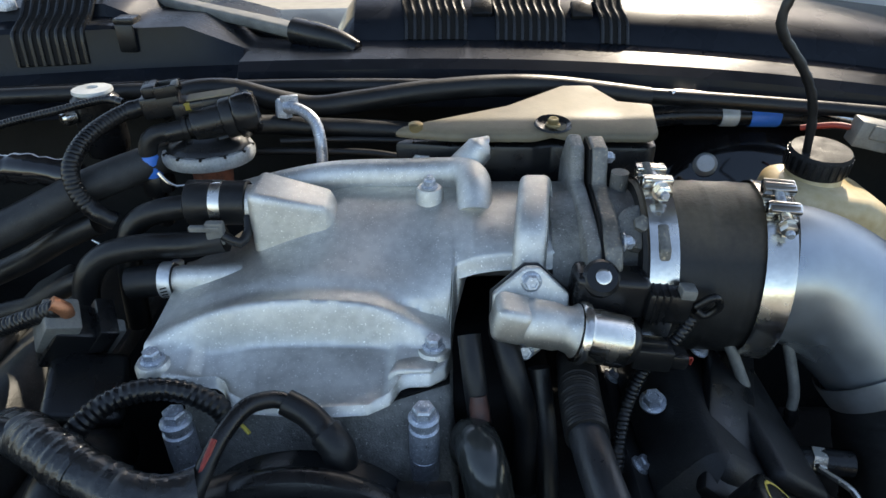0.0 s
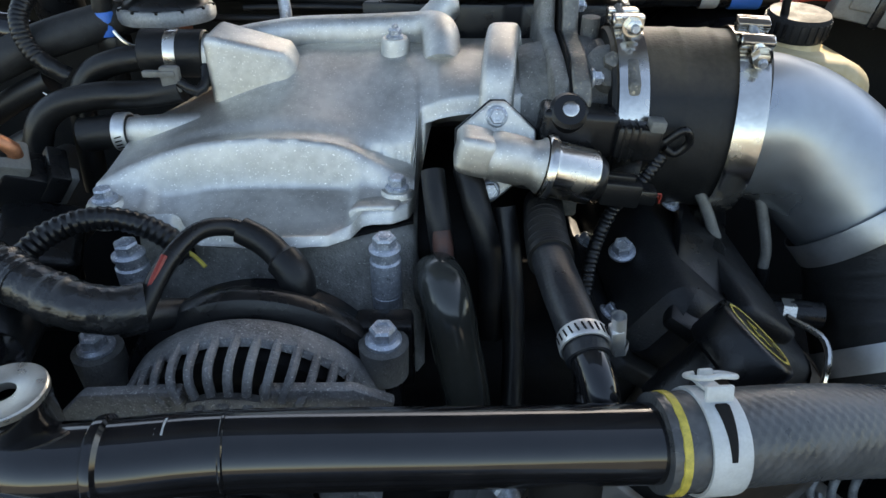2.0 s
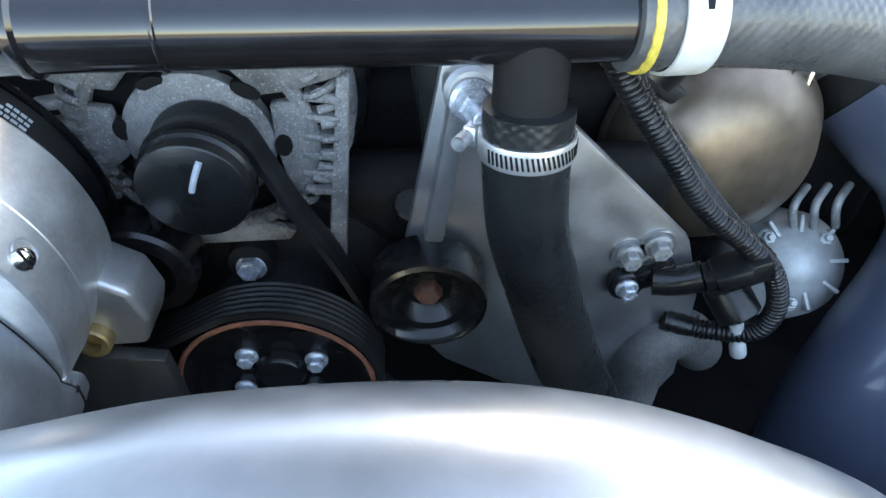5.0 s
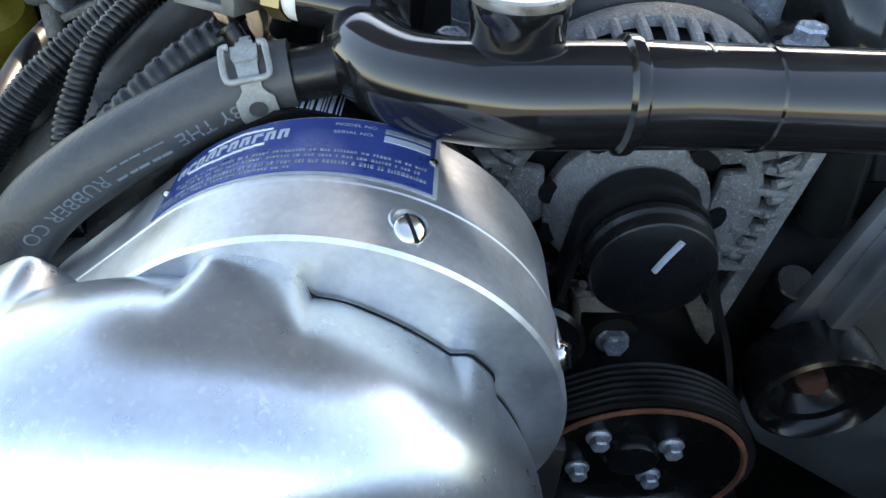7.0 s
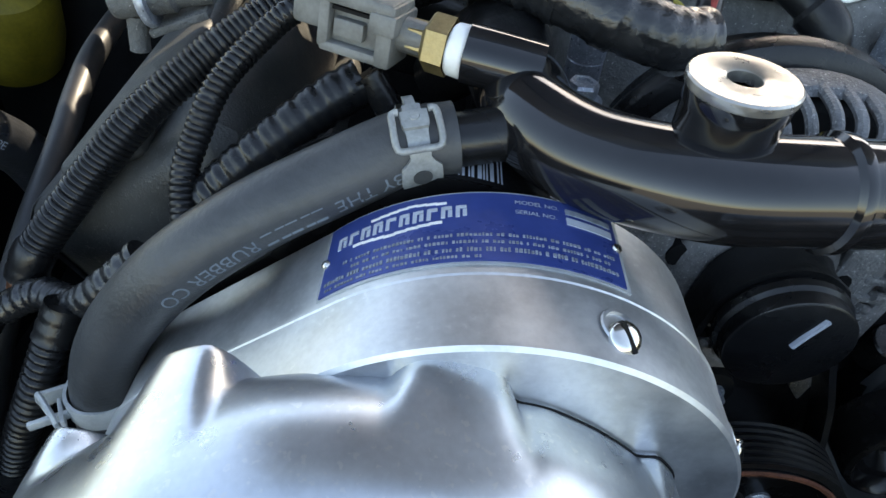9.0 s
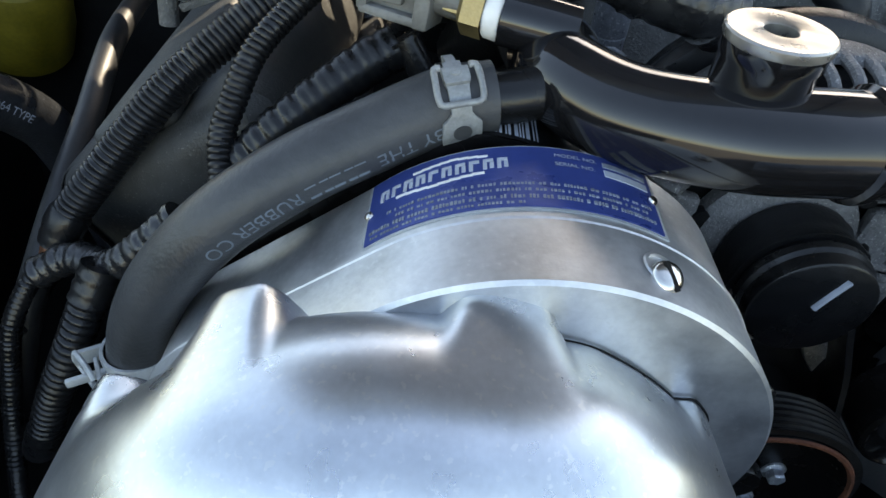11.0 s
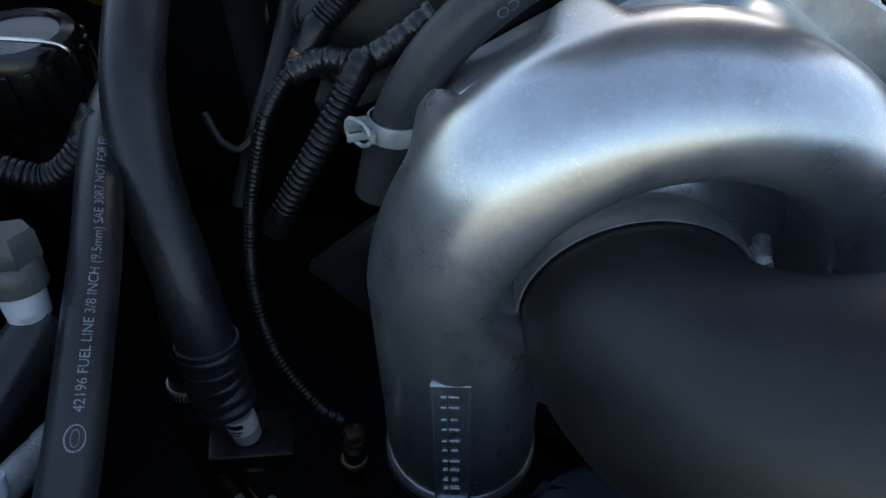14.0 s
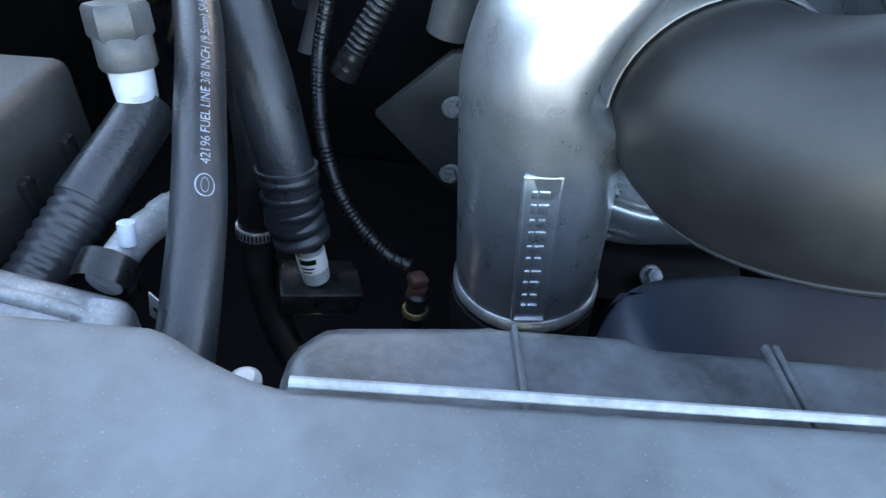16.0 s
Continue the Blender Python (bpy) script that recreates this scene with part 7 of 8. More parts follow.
def make_vac_hose():
    p = thing("vacuum_hose", "black vacuum hose with a spring clip beside the plenum", "hose", (-0.19, 0.36, 0.95))
    part("hose", sweep([(-0.142, 0.362, 0.987), (-0.165, 0.362, 0.983), (-0.195, 0.361, 0.982), (-0.222, 0.359, 0.976), (-0.236, 0.355, 0.962), (-0.241, 0.350, 0.935), (-0.240, 0.342, 0.90), (-0.236, 0.33, 0.86)], 0.0086, 20), "rubber", p)
    part("spring_clip", join(box((0.012, 0.006, 0.016), pose(-0.146, 0.358, 0.994), 0.0015), box((0.020, 0.004, 0.004), pose(-0.152, 0.356, 0.998), 0.001)), "connector", p, "grey spring clip")
    part("pigtail", sweep([(-0.142, 0.358, 0.992), (-0.132, 0.358, 0.986), (-0.128, 0.366, 0.990), (-0.129, 0.374, 0.997)], 0.0034, 12), "plastic", p)
    return p


make_vac_hose()


def make_side_hose():
    p = thing("side_port_hose", "short black hose with a slotted clamp on the side port", "hose", (-0.195, 0.352, 0.95))
    part("hose", sweep([(-0.176, 0.3515, 0.962), (-0.190, 0.351, 0.962), (-0.206, 0.350, 0.960)], 0.0108, 24), "rubber", p)
    band(p, (-0.1805, 0.3515, 0.962), (-1, -0.03, 0), 0.0110, 0.008, "machined", "bright slotted clamp", screw=radians(200), slots=12)
    part("tag", box((0.020, 0.0008, 0.010), pose(-0.228, 0.372, 0.974, 40, 10, -30), 0.0002), "white", p, "pale printed tag")
    return p


make_side_hose()
make_hose("coolant_hose", "wide dust-coated black hose rising towards the firewall", [(-0.40, 0.345, 0.945), (-0.34, 0.372, 0.968), (-0.296, 0.392, 0.983), (-0.252, 0.414, 1.000), (-0.215, 0.44, 1.008), (-0.19, 0.47, 1.01)], 0.0125, "dusty")
make_hose("coolant_hose", "black hose in the shaded corner of the bay", [(-0.42, 0.37, 0.90), (-0.36, 0.39, 0.925), (-0.31, 0.40, 0.945), (-0.272, 0.40, 0.966), (-0.245, 0.40, 0.978)], 0.0085)
make_hose("coolant_hose", "black hose low in the shaded corner", [(-0.42, 0.35, 0.88), (-0.33, 0.37, 0.915), (-0.293, 0.37, 0.927), (-0.262, 0.368, 0.945), (-0.24, 0.365, 0.955)], 0.0075)
make_hose("foil_wrap", "wrinkled glossy black tape wrap over wiring", [(-0.37, 0.41, 1.000), (-0.32, 0.42, 1.010), (-0.287, 0.42, 1.010), (-0.262, 0.422, 1.002)], lambda s: 0.011 + 0.0014 * math.sin(s * 420) * math.sin(s * 171), "gloss", "tape wrap")


def make_coil_plug():
    c = thing("coil_connector", "grey wiring connector with a copper-tipped conduit", "connector", (-0.24, 0.32, 0.92))
    m = pose(-0.2335, 0.315, 0.944, 25, 30, 40)
    part("shell", join(box((0.030, 0.026, 0.034), m, 0.003), box((0.012, 0.028, 0.022), m @ pose(0.014, 0, 0.012), 0.002)), "plastic", c)
    part("grey_latch", box((0.016, 0.010, 0.036), m @ pose(0.017, -0.006, 0.004), 0.002), "connector", c, "grey latch")
    part("grey_shell", box((0.020, 0.022, 0.028), pose(-0.2345, 0.309, 0.957, 28, 24, 38), 0.002), "connector", c, "weathered grey shell")
    part("copper_tip", sweep([m @ Vector((-0.008, 0, 0.018)), m @ Vector((-0.012, 0, 0.026)), m @ Vector((-0.020, 0.002, 0.028))], 0.005, 12, 0.004), "copper", c)
    part("conduit", sweep([m @ Vector((-0.016, 0, 0.027)), (-0.27, 0.305, 0.957), (-0.31, 0.30, 0.945)], ribbed(0.0058, 0.003, 0.15), 14, 0.0008), "plastic", c)
    part("coil_body", box((0.046, 0.05, 0.05), pose(-0.226, 0.296, 0.905, 20, 20, 20), 0.006, 3), "plastic", c)
    return c


make_coil_plug()


# ---- brake fluid reservoir and firewall corner ----
def make_reservoir():
    r = thing("fluid_reservoir", "yellowed translucent plastic fluid reservoir with a black cap", "fluid reservoir", (0.295, 0.44, 0.94))
    bm = prism([(-0.040, -0.030), (0.028, -0.045), (0.050, -0.030), (0.050, 0.024), (0.020, 0.036), (-0.036, 0.034)], -0.04, 0.028, pose(0.292, 0.452, 0.962), 0.014, 4)
    for v in bm.verts:
        if v.co.z > 0.96:
            v.co.z -= 0.45 * max(0, v.co.x - 0.305)
    part("tank", bm, "tank", r)
    part("neck", lathe([(0.0215, 0), (0.0200, 0.012), (0.019, 0.014)], pose(0.288, 0.458, 0.984, 6), 32), "tank", r)
    cap = part("cap", lathe([(0.0265, 0.0), (0.0272, 0.002), (0.0272, 0.014), (0.0255, 0.017), (0.012, 0.018), (0, 0.018)], pose(0.288, 0.458, 0.994, 6) @ Matrix.Diagonal((0.84, 0.84, 1, 1)), 40), "cap_black", r, "speckled black screw cap")
    for k in range(24):
        q = radians(15 * k)
        part("grip_rib", box((0.0016, 0.003, 0.012), pose(0.288, 0.458, 0.994, 6) @ pose(0.0228 * math.cos(q), 0.0228 * math.sin(q), 0.008, 0, 0, 15 * k), 0.0004), "plastic", cap)
    return r


make_reservoir()
make_hose("rope_cable", "braided black cable hanging down to the reservoir", [(0.2745, 0.452, 1.008), (0.268, 0.447, 1.038), (0.258, 0.442, 1.060), (0.244, 0.440, 1.080), (0.228, 0.44, 1.098), (0.223, 0.44, 1.112), (0.230, 0.44, 1.135), (0.245, 0.44, 1.17)], lambda s: 0.0033 + 0.0003 * math.sin(s * 2600), "rubber", "cable")
make_hose("brake_line", "silvery brake line along the firewall", [(0.20, 0.555, 1.022), (0.218, 0.56, 1.021), (0.30, 0.552, 1.012), (0.359, 0.545, 1.002), (0.46, 0.52, 0.985)], 0.0032, "steel", "pipe")
make_hose("firewall_loom", "black wiring loom with a blue tape band", [(0.16, 0.57, 0.990), (0.22, 0.575, 0.995), (0.30, 0.575, 0.994), (0.37, 0.57, 0.992), (0.45, 0.55, 0.99)], 0.0088, "plastic", "wiring loom")
solo("blue_tape", lathe([(0.0090, -0.014), (0.0096, -0.013), (0.0098, 0.013), (0.0090, 0.014)], axes((0.298, 0.575, 0.994), (1, 0, 0)), 24), "blue_clip", "bright blue tape round the wiring loom", "tape")
solo("white_tape", lathe([(0.0090, -0.008), (0.0095, -0.007), (0.0095, 0.007), (0.0090, 0.008)], axes((0.265, 0.575, 0.9945), (1, 0, 0)), 24), "ivory", "pale tape band round the wiring loom", "tape")


def make_booster():
    b = thing("brake_booster", "glossy black brake booster drum under the cowl", "brake booster", (0.30, 0.58, 0.90))
    m = axes((0.285, 0.57, 0.915), (-0.25, -0.8, 0.55))
    part("drum", lathe([(0.0, 0.030), (0.03, 0.030), (0.055, 0.024), (0.085, 0.008), (0.095, -0.01), (0.095, -0.05), (0, -0.05)], m, 56), "gloss", b)
    part("check_valve", lathe([(0.011, 0), (0.011, 0.006), (0.008, 0.010), (0, 0.010)], m @ pose(-0.028, 0.026, 0.028), 20), "ivory", b, "pale round check valve")
    return b


make_booster()


def make_grey_plug(m, label):
    p = thing("wiring_connector", label, "connector", m.translation, group="firewall connectors")
    part("shell", join(box((0.030, 0.020, 0.022), m, 0.002), box((0.020, 0.024, 0.012), m @ pose(0.004, 0, 0.004), 0.002)), "connector", p)
    part("collar", box((0.008, 0.024, 0.026), m @ pose(0.018, 0, 0), 0.002), "plastic", p)
    return p


make_grey_plug(pose(0.352, 0.50, 1.006, 0, 10, -10), "weathered grey wiring connector by the firewall")
make_grey_plug(pose(0.388, 0.49, 1.000, 0, 10, -20), "second grey wiring connector by the firewall")
make_hose("red_wire", "dull red wire by the firewall connectors", [(0.31, 0.53, 1.0), (0.33, 0.515, 1.008), (0.345, 0.505, 1.008)], 0.0025, "red", "wire")


# ---- under the throttle pipe ----
def make_dipstick(pts, label):
    d = thing("dipstick_tube", label, "pipe", pts[-1], group="tubes under the throttle pipe")
    part("tube", sweep(pts, 0.0036, 14, 0.004), "connector", d)
    part("tip", lathe([(0.0045, 0), (0.0045, 0.012), (0.003, 0.014), (0, 0.014)], axes(pts[-1], vec(pts[-1]) - vec(pts[-2])), 14), "plastic", d)
    return d


make_dipstick([(0.170, 0.325, 0.955), (0.182, 0.315, 0.935), (0.197, 0.310, 0.905), (0.208, 0.308, 0.882)], "bent grey metal dipstick tube under the throttle pipe")
make_dipstick([(0.222, 0.345, 0.945), (0.232, 0.335, 0.920), (0.240, 0.325, 0.890), (0.241, 0.322, 0.875)], "second bent metal tube under the throttle pipe")


def make_rail_bracket():
    b = thing("coil_rail", "black plastic ignition cover strip on the valve cover", "cover strip", (0.175, 0.30, 0.90))
    part("strip", prism([(-0.018, -0.075), (0.016, -0.080), (0.020, 0.065), (-0.014, 0.070)], 0, 0.010, pose(0.178, 0.300, 0.903, 10, 26, -14), 0.003), "plastic", b)
    bolt(b, (0.170, 0.330, 0.920), (0.3, -0.2, 1), 0.0048)
    bolt(b, (0.133, 0.297, 0.905), (-0.2, -0.3, 1), 0.0062)
    return b


make_rail_bracket()


def make_port_valve():
    v = thing("service_port", "small dark valve with a bright hex nut", "valve", (0.245, 0.285, 0.855))
    part("barrel", sweep([(0.262, 0.280, 0.868), (0.246, 0.283, 0.867), (0.225, 0.287, 0.864)], 0.0088, 18), "plastic", v)
    part("hex_nut", lathe([(0.0085, -0.004), (0.0085, 0.004), (0.0, 0.004)], axes((0.241, 0.283, 0.868), (1, -0.2, 0)), 6), "steel", v, "bright nut")
    part("back_nut", lathe([(0.0075, -0.004), (0.0075, 0.004), (0.0, 0.004)], axes((0.229, 0.286, 0.866), (1, -0.2, 0)), 6), "rust", v)
    part("bracket_loop", sweep([(0.238, 0.275, 0.870), (0.252, 0.255, 0.868), (0.250, 0.240, 0.85), (0.246, 0.236, 0.82)], 0.0022, 8), "steel", v)
    return v


make_port_valve()
solo("yellow_tag", box((0.016, 0.004, 0.010), pose(0.238, 0.335, 0.834, 30, 0, 20), 0.001), "yellow", "small bright yellow tag deep beside the valve cover", "tag")
# Added black box, so that the space under the pipe reads as shade.
solo("shade_filler", box((0.10, 0.16, 0.10), pose(0.32, 0.36, 0.72), 0.02, 3), "dark", "black filler box for the shade below the throttle pipe", "box")


# ---- supercharger side of the bay ----
make_conduit("wiring_conduit", "thick ribbed black conduit rising from the wire splice", [(-0.383, 0.163, 0.830), (-0.376, 0.168, 0.843), (-0.355, 0.182, 0.868), (-0.332, 0.197, 0.893), (-0.306, 0.216, 0.912), (-0.282, 0.232, 0.926), (-0.262, 0.242, 0.935)], 0.0080, "plastic", 0.0027, 0.14, 18)
make_conduit("wiring_conduit", "slim ribbed black conduit standing beside the heater hose", [(-0.296, 0.136, 0.862), (-0.301, 0.150, 0.878), (-0.303, 0.163, 0.891), (-0.300, 0.172, 0.901), (-0.293, 0.186, 0.916), (-0.280, 0.202, 0.928), (-0.267, 0.210, 0.937), (-0.250, 0.220, 0.938)], 0.0053, "plastic", 0.0026, 0.15, 16)
make_hose("fuel_return_hose", "smooth dark grey hose curving down at the bay's side", [(-0.427, 0.43, 0.850), (-0.421, 0.37, 0.852), (-0.415, 0.32, 0.852), (-0.407, 0.28, 0.850), (-0.400, 0.24, 0.843), (-0.397, 0.20, 0.832), (-0.399, 0.17, 0.814), (-0.405, 0.15, 0.79), (-0.413, 0.13, 0.75)], 0.0068, "elbow")
solo("wire_splice", lathe([(0.0052, -0.004), (0.0060, -0.002), (0.0058, 0.004), (0.004, 0.005)], axes((-0.385, 0.162, 0.827), (-0.4, -0.1, -0.9)), 16), "copper", "copper-coloured end of the conduit with wires", "wire end")
BRANCH = [(-0.318, 0.146, 0.866), (-0.332, 0.141, 0.854), (-0.345, 0.140, 0.843), (-0.357, 0.147, 0.835), (-0.372, 0.153, 0.832), (-0.388, 0.150, 0.824), (-0.399, 0.138, 0.805), (-0.404, 0.128, 0.78), (-0.406, 0.115, 0.752), (-0.401, 0.092, 0.722), (-0.386, 0.072, 0.692), (-0.362, 0.056, 0.672), (-0.345, 0.048, 0.668)]


def make_branch():
    b = thing("taped_branch", "wrinkled black taped loom branch with a thin ribbed tail", "wiring loom", BRANCH[6])
    part("taped_joint", sweep(BRANCH[:6], lambda s: 0.0068 + 0.0006 * math.sin(s * 900) * math.sin(s * 310), 16, 0.001), "tape", b, "shiny crinkled tape")
    part("tail", sweep(BRANCH[4:], ribbed(0.0044, 0.0026, 0.16), 12, 0.0008), "plastic", b, "thin ribbed sleeve")
    return b


make_branch()


def make_brown_plug():
    b = thing("brown_plug", "reddish brown wiring plug on a dark stub with a brass ring", "connector", (-0.339, 0.045, 0.64))
    part("plug", join(box((0.011, 0.010, 0.006), pose(-0.340, 0.045, 0.662, 0, 10, 30), 0.002), lathe([(0.005, -0.012), (0.006, -0.004), (0, -0.004)], pose(-0.339, 0.045, 0.661), 18)), "brown", b)
    part("stub", lathe([(0.0062, -0.030), (0.0062, 0.0), (0.0072, 0.001), (0.0072, 0.006), (0.005, 0.008), (0, 0.008)], pose(-0.3385, 0.0445, 0.645), 24), "plastic", b, "dark stub")
    part("brass_ring", lathe([(0.0062, -0.002), (0.0078, -0.0018), (0.0080, 0.0), (0.0074, 0.0016), (0.0062, 0.0018)], pose(-0.3385, 0.0445, 0.637), 28), "brass", b, "tarnished brass ring")
    return b


make_brown_plug()
make_conduit("wiring_conduit", "ribbed black conduit running down behind the hose clamp", [(-0.350, 0.138, 0.844), (-0.358, 0.128, 0.826), (-0.367, 0.120, 0.806), (-0.378, 0.115, 0.783), (-0.392, 0.11, 0.75)], 0.0075, "plastic", 0.0036, 0.15)


def make_taped_loom():
    l = thing("taped_loom", "crinkled black taped loom ending in a capped clip", "wiring loom", (-0.26, 0.17, 0.89))
    part("tape", sweep([(-0.300, 0.160, 0.878), (-0.283, 0.166, 0.894), (-0.265, 0.174, 0.908), (-0.249, 0.182, 0.918), (-0.240, 0.186, 0.922)], lambda s: 0.0085 + 0.0006 * math.sin(s * 1100) * math.sin(s * 370), 18, 0.001), "plastic", l)
    part("capped_clip", join(lathe([(0.0055, -0.022), (0.0055, 0.0), (0, 0.0)], axes((-0.2365, 0.183, 0.9265), (-0.5, 0.2, 0.8)), 18), lathe([(0.0072, 0.0), (0.0072, 0.0014), (0, 0.0014)], axes((-0.2365, 0.183, 0.9265), (-0.56, 0.18, 0.8)), 24)), "plastic", l)
    return l


make_taped_loom()
make_hose("upper_hose", "short black hose behind the temperature sender", [(-0.184, 0.180, 0.921), (-0.187, 0.196, 0.928), (-0.188, 0.212, 0.930), (-0.193, 0.236, 0.918), (-0.21, 0.28, 0.88)], lambda s: 0.0138 + 0.0030 * min(1, s / 0.016))
make_hose("loom_over_alternator", "taped black loom behind the crossover elbow", [(-0.255, 0.228, 0.955), (-0.225, 0.226, 0.957), (-0.195, 0.222, 0.952)], 0.0068, "plastic", "wiring loom")


def make_side_fitting():
    f = thing("pipe_fitting", "dull metal pipe fitting with a flange behind the ribbed conduit", "pipe fitting", (-0.345, 0.262, 0.90))
    m = axes((-0.350, 0.268, 0.912), (0.80, 0.10, 0.12), (0, 0, 1))
    part("barrel", lathe([(0.0, -0.016), (0.0075, -0.016), (0.0085, -0.014), (0.0085, 0.012), (0.0065, 0.014), (0.0065, 0.030), (0, 0.030)], m, 28), "cast_dark", f)
    part("flange", lathe([(0.0085, -0.002), (0.0132, -0.002), (0.0138, -0.001), (0.0138, 0.001), (0.0132, 0.002), (0.0085, 0.002)], m, 32), "zinc", f, "dull zinc flange")
    part("bracket", box((0.004, 0.016, 0.030), m @ pose(-0.012, 0, 0.012, 0, 12), 0.001), "cast_dark", f)
    part("stub", sweep([m @ Vector((-0.008, 0, -0.008)), m @ Vector((-0.024, 0.002, -0.012))], 0.0048, 14), "cast_dark", f)
    return f


make_side_fitting()


def make_side_bottle():
    b = thing("fluid_bottle", "dull yellow plastic fluid bottle in the shaded corner", "bottle", (-0.672, 0.625, 0.74))
    m = axes((-0.672, 0.625, 0.748), (0.3, -0.3, 0.8))
    part("body", lathe([(0, 0.030), (0.026, 0.029), (0.046, 0.022), (0.054, 0.006), (0.055, -0.05), (0.050, -0.09), (0, -0.09)], m, 40), "olive", b)
    part("neck", lathe([(0.018, 0.026), (0.018, 0.044), (0.020, 0.045), (0.020, 0.050), (0, 0.051)], m, 28), "olive", b)
    return b


make_side_bottle()

AC = [(-0.41, 0.040, 0.700), (-0.413, 0.046, 0.725), (-0.425, 0.060, 0.765), (-0.440, 0.080, 0.800), (-0.450, 0.105, 0.828), (-0.457, 0.140, 0.850), (-0.461, 0.175, 0.866), (-0.459, 0.205, 0.868), (-0.455, 0.225, 0.862), (-0.448, 0.245, 0.848), (-0.440, 0.262, 0.824), (-0.438, 0.272, 0.797), (-0.436, 0.278, 0.765), (-0.43, 0.28, 0.72)]


def make_ac_hose():
    h = thing("air_conditioning_hose", "thick smooth dark grey air-conditioning hose with a crimped end", "hose", (-0.43, 0.1, 0.70))
    part("hose", sweep(AC, 0.0140, 28, 0.004), "grey_rubber", h)
    print_on(h, AC, 0.0140, "3/8\" - R134a SAE J2064 TYPE", 0.0062, 0.250, (0.55, -0.70, 0.30), "hose_print")
    part("crimp_sleeve", sweep([(-0.4135, 0.0475, 0.728), (-0.410, 0.043, 0.708), (-0.405, 0.040, 0.690)], lambda s: 0.0155 - 0.0022 * (0.5 + 0.5 * math.cos(2 * math.pi * s / 0.0085)) ** 2, 28, 0.0012), "grey_rubber", h, "crimped metal sleeve")
    part("crimp_edge", lathe([(0.0140, -0.0006), (0.0156, -0.0004), (0.0156, 0.0006), (0.0140, 0.0006)], axes((-0.4138, 0.048, 0.7295), (-0.15, 0.25, 1)), 28), "cap_grey", h)
    part("spigot", lathe([(0.0075, 0), (0.0078, 0.006), (0.0078, 0.024)], axes((-0.397, 0.040, 0.662), (-0.2, 0, 1)), 20), "ivory", h, "pale labelled spigot")
    part("paper_label", lathe([(0.0079, 0.009), (0.0081, 0.009), (0.0081, 0.021), (0.0079, 0.021)], axes((-0.397, 0.040, 0.662), (-0.2, 0, 1)), 24), "white", h, "white paper label")
    for k, (z, w) in enumerate(((0.018, 0.0035), (0.0135, 0.0012), (0.011, 0.0010))):
        part("label_bar", lathe([(0.0082, z - w / 2), (0.0083, z - w / 2), (0.0083, z + w / 2), (0.0082, z + w / 2)], axes((-0.397, 0.040, 0.662), (-0.2, 0, 1)), 10, 1.1 - 0.2 * k, radians(235)), "dark", h)
    part("mount_block", box((0.046, 0.030, 0.016), pose(-0.396, 0.042, 0.652, 0, 6, 12), 0.002), "plastic", h)
    return h


make_ac_hose()
FUEL = [(-0.475, 0.150, 0.810), (-0.468, 0.111, 0.809), (-0.456, 0.070, 0.806), (-0.446, 0.036, 0.798), (-0.437, -0.006, 0.784), (-0.430, -0.042, 0.771), (-0.426, -0.075, 0.757), (-0.425, -0.105, 0.735), (-0.425, -0.13, 0.70)]


def make_fuel_line():
    h = thing("fuel_line", "matte grey rubber fuel line with white printed text", "hose", (-0.44, 0.02, 0.75))
    part("hose", sweep(FUEL, 0.0096, 24, 0.004), "grey_rubber", h)
    print_on(h, FUEL[::-1], 0.0096, "42196 FUEL LINE 3/8 INCH (9.5mm) SAE 30R7 NOT FOR EFI", 0.0048, 0.130, (0.40, -0.70, 0.62), "hose_print")
    ring = bmesh.new()
    for a, b in ((0.0034, 0.0046), (0.0014, 0.0030)):
        inner = [ring.verts.new((b * 0.90 * math.cos(0.2 * k * math.pi / 2), a * 0.86 * math.sin(0.2 * k * math.pi / 2), 0)) for k in range(20)]
        outer = [ring.verts.new((b * math.cos(0.2 * k * math.pi / 2), a * math.sin(0.2 * k * math.pi / 2), 0)) for k in range(20)]
        for k in range(20):
            ring.faces.new((inner[k], inner[(k + 1) % 20], outer[(k + 1) % 20], outer[k]))
    wrap(ring, FUEL[::-1], 0.0096, 0.1215, (0.40, -0.70, 0.62))
    part("printed_emblem", ring, "hose_print", h)
    return h


make_fuel_line()


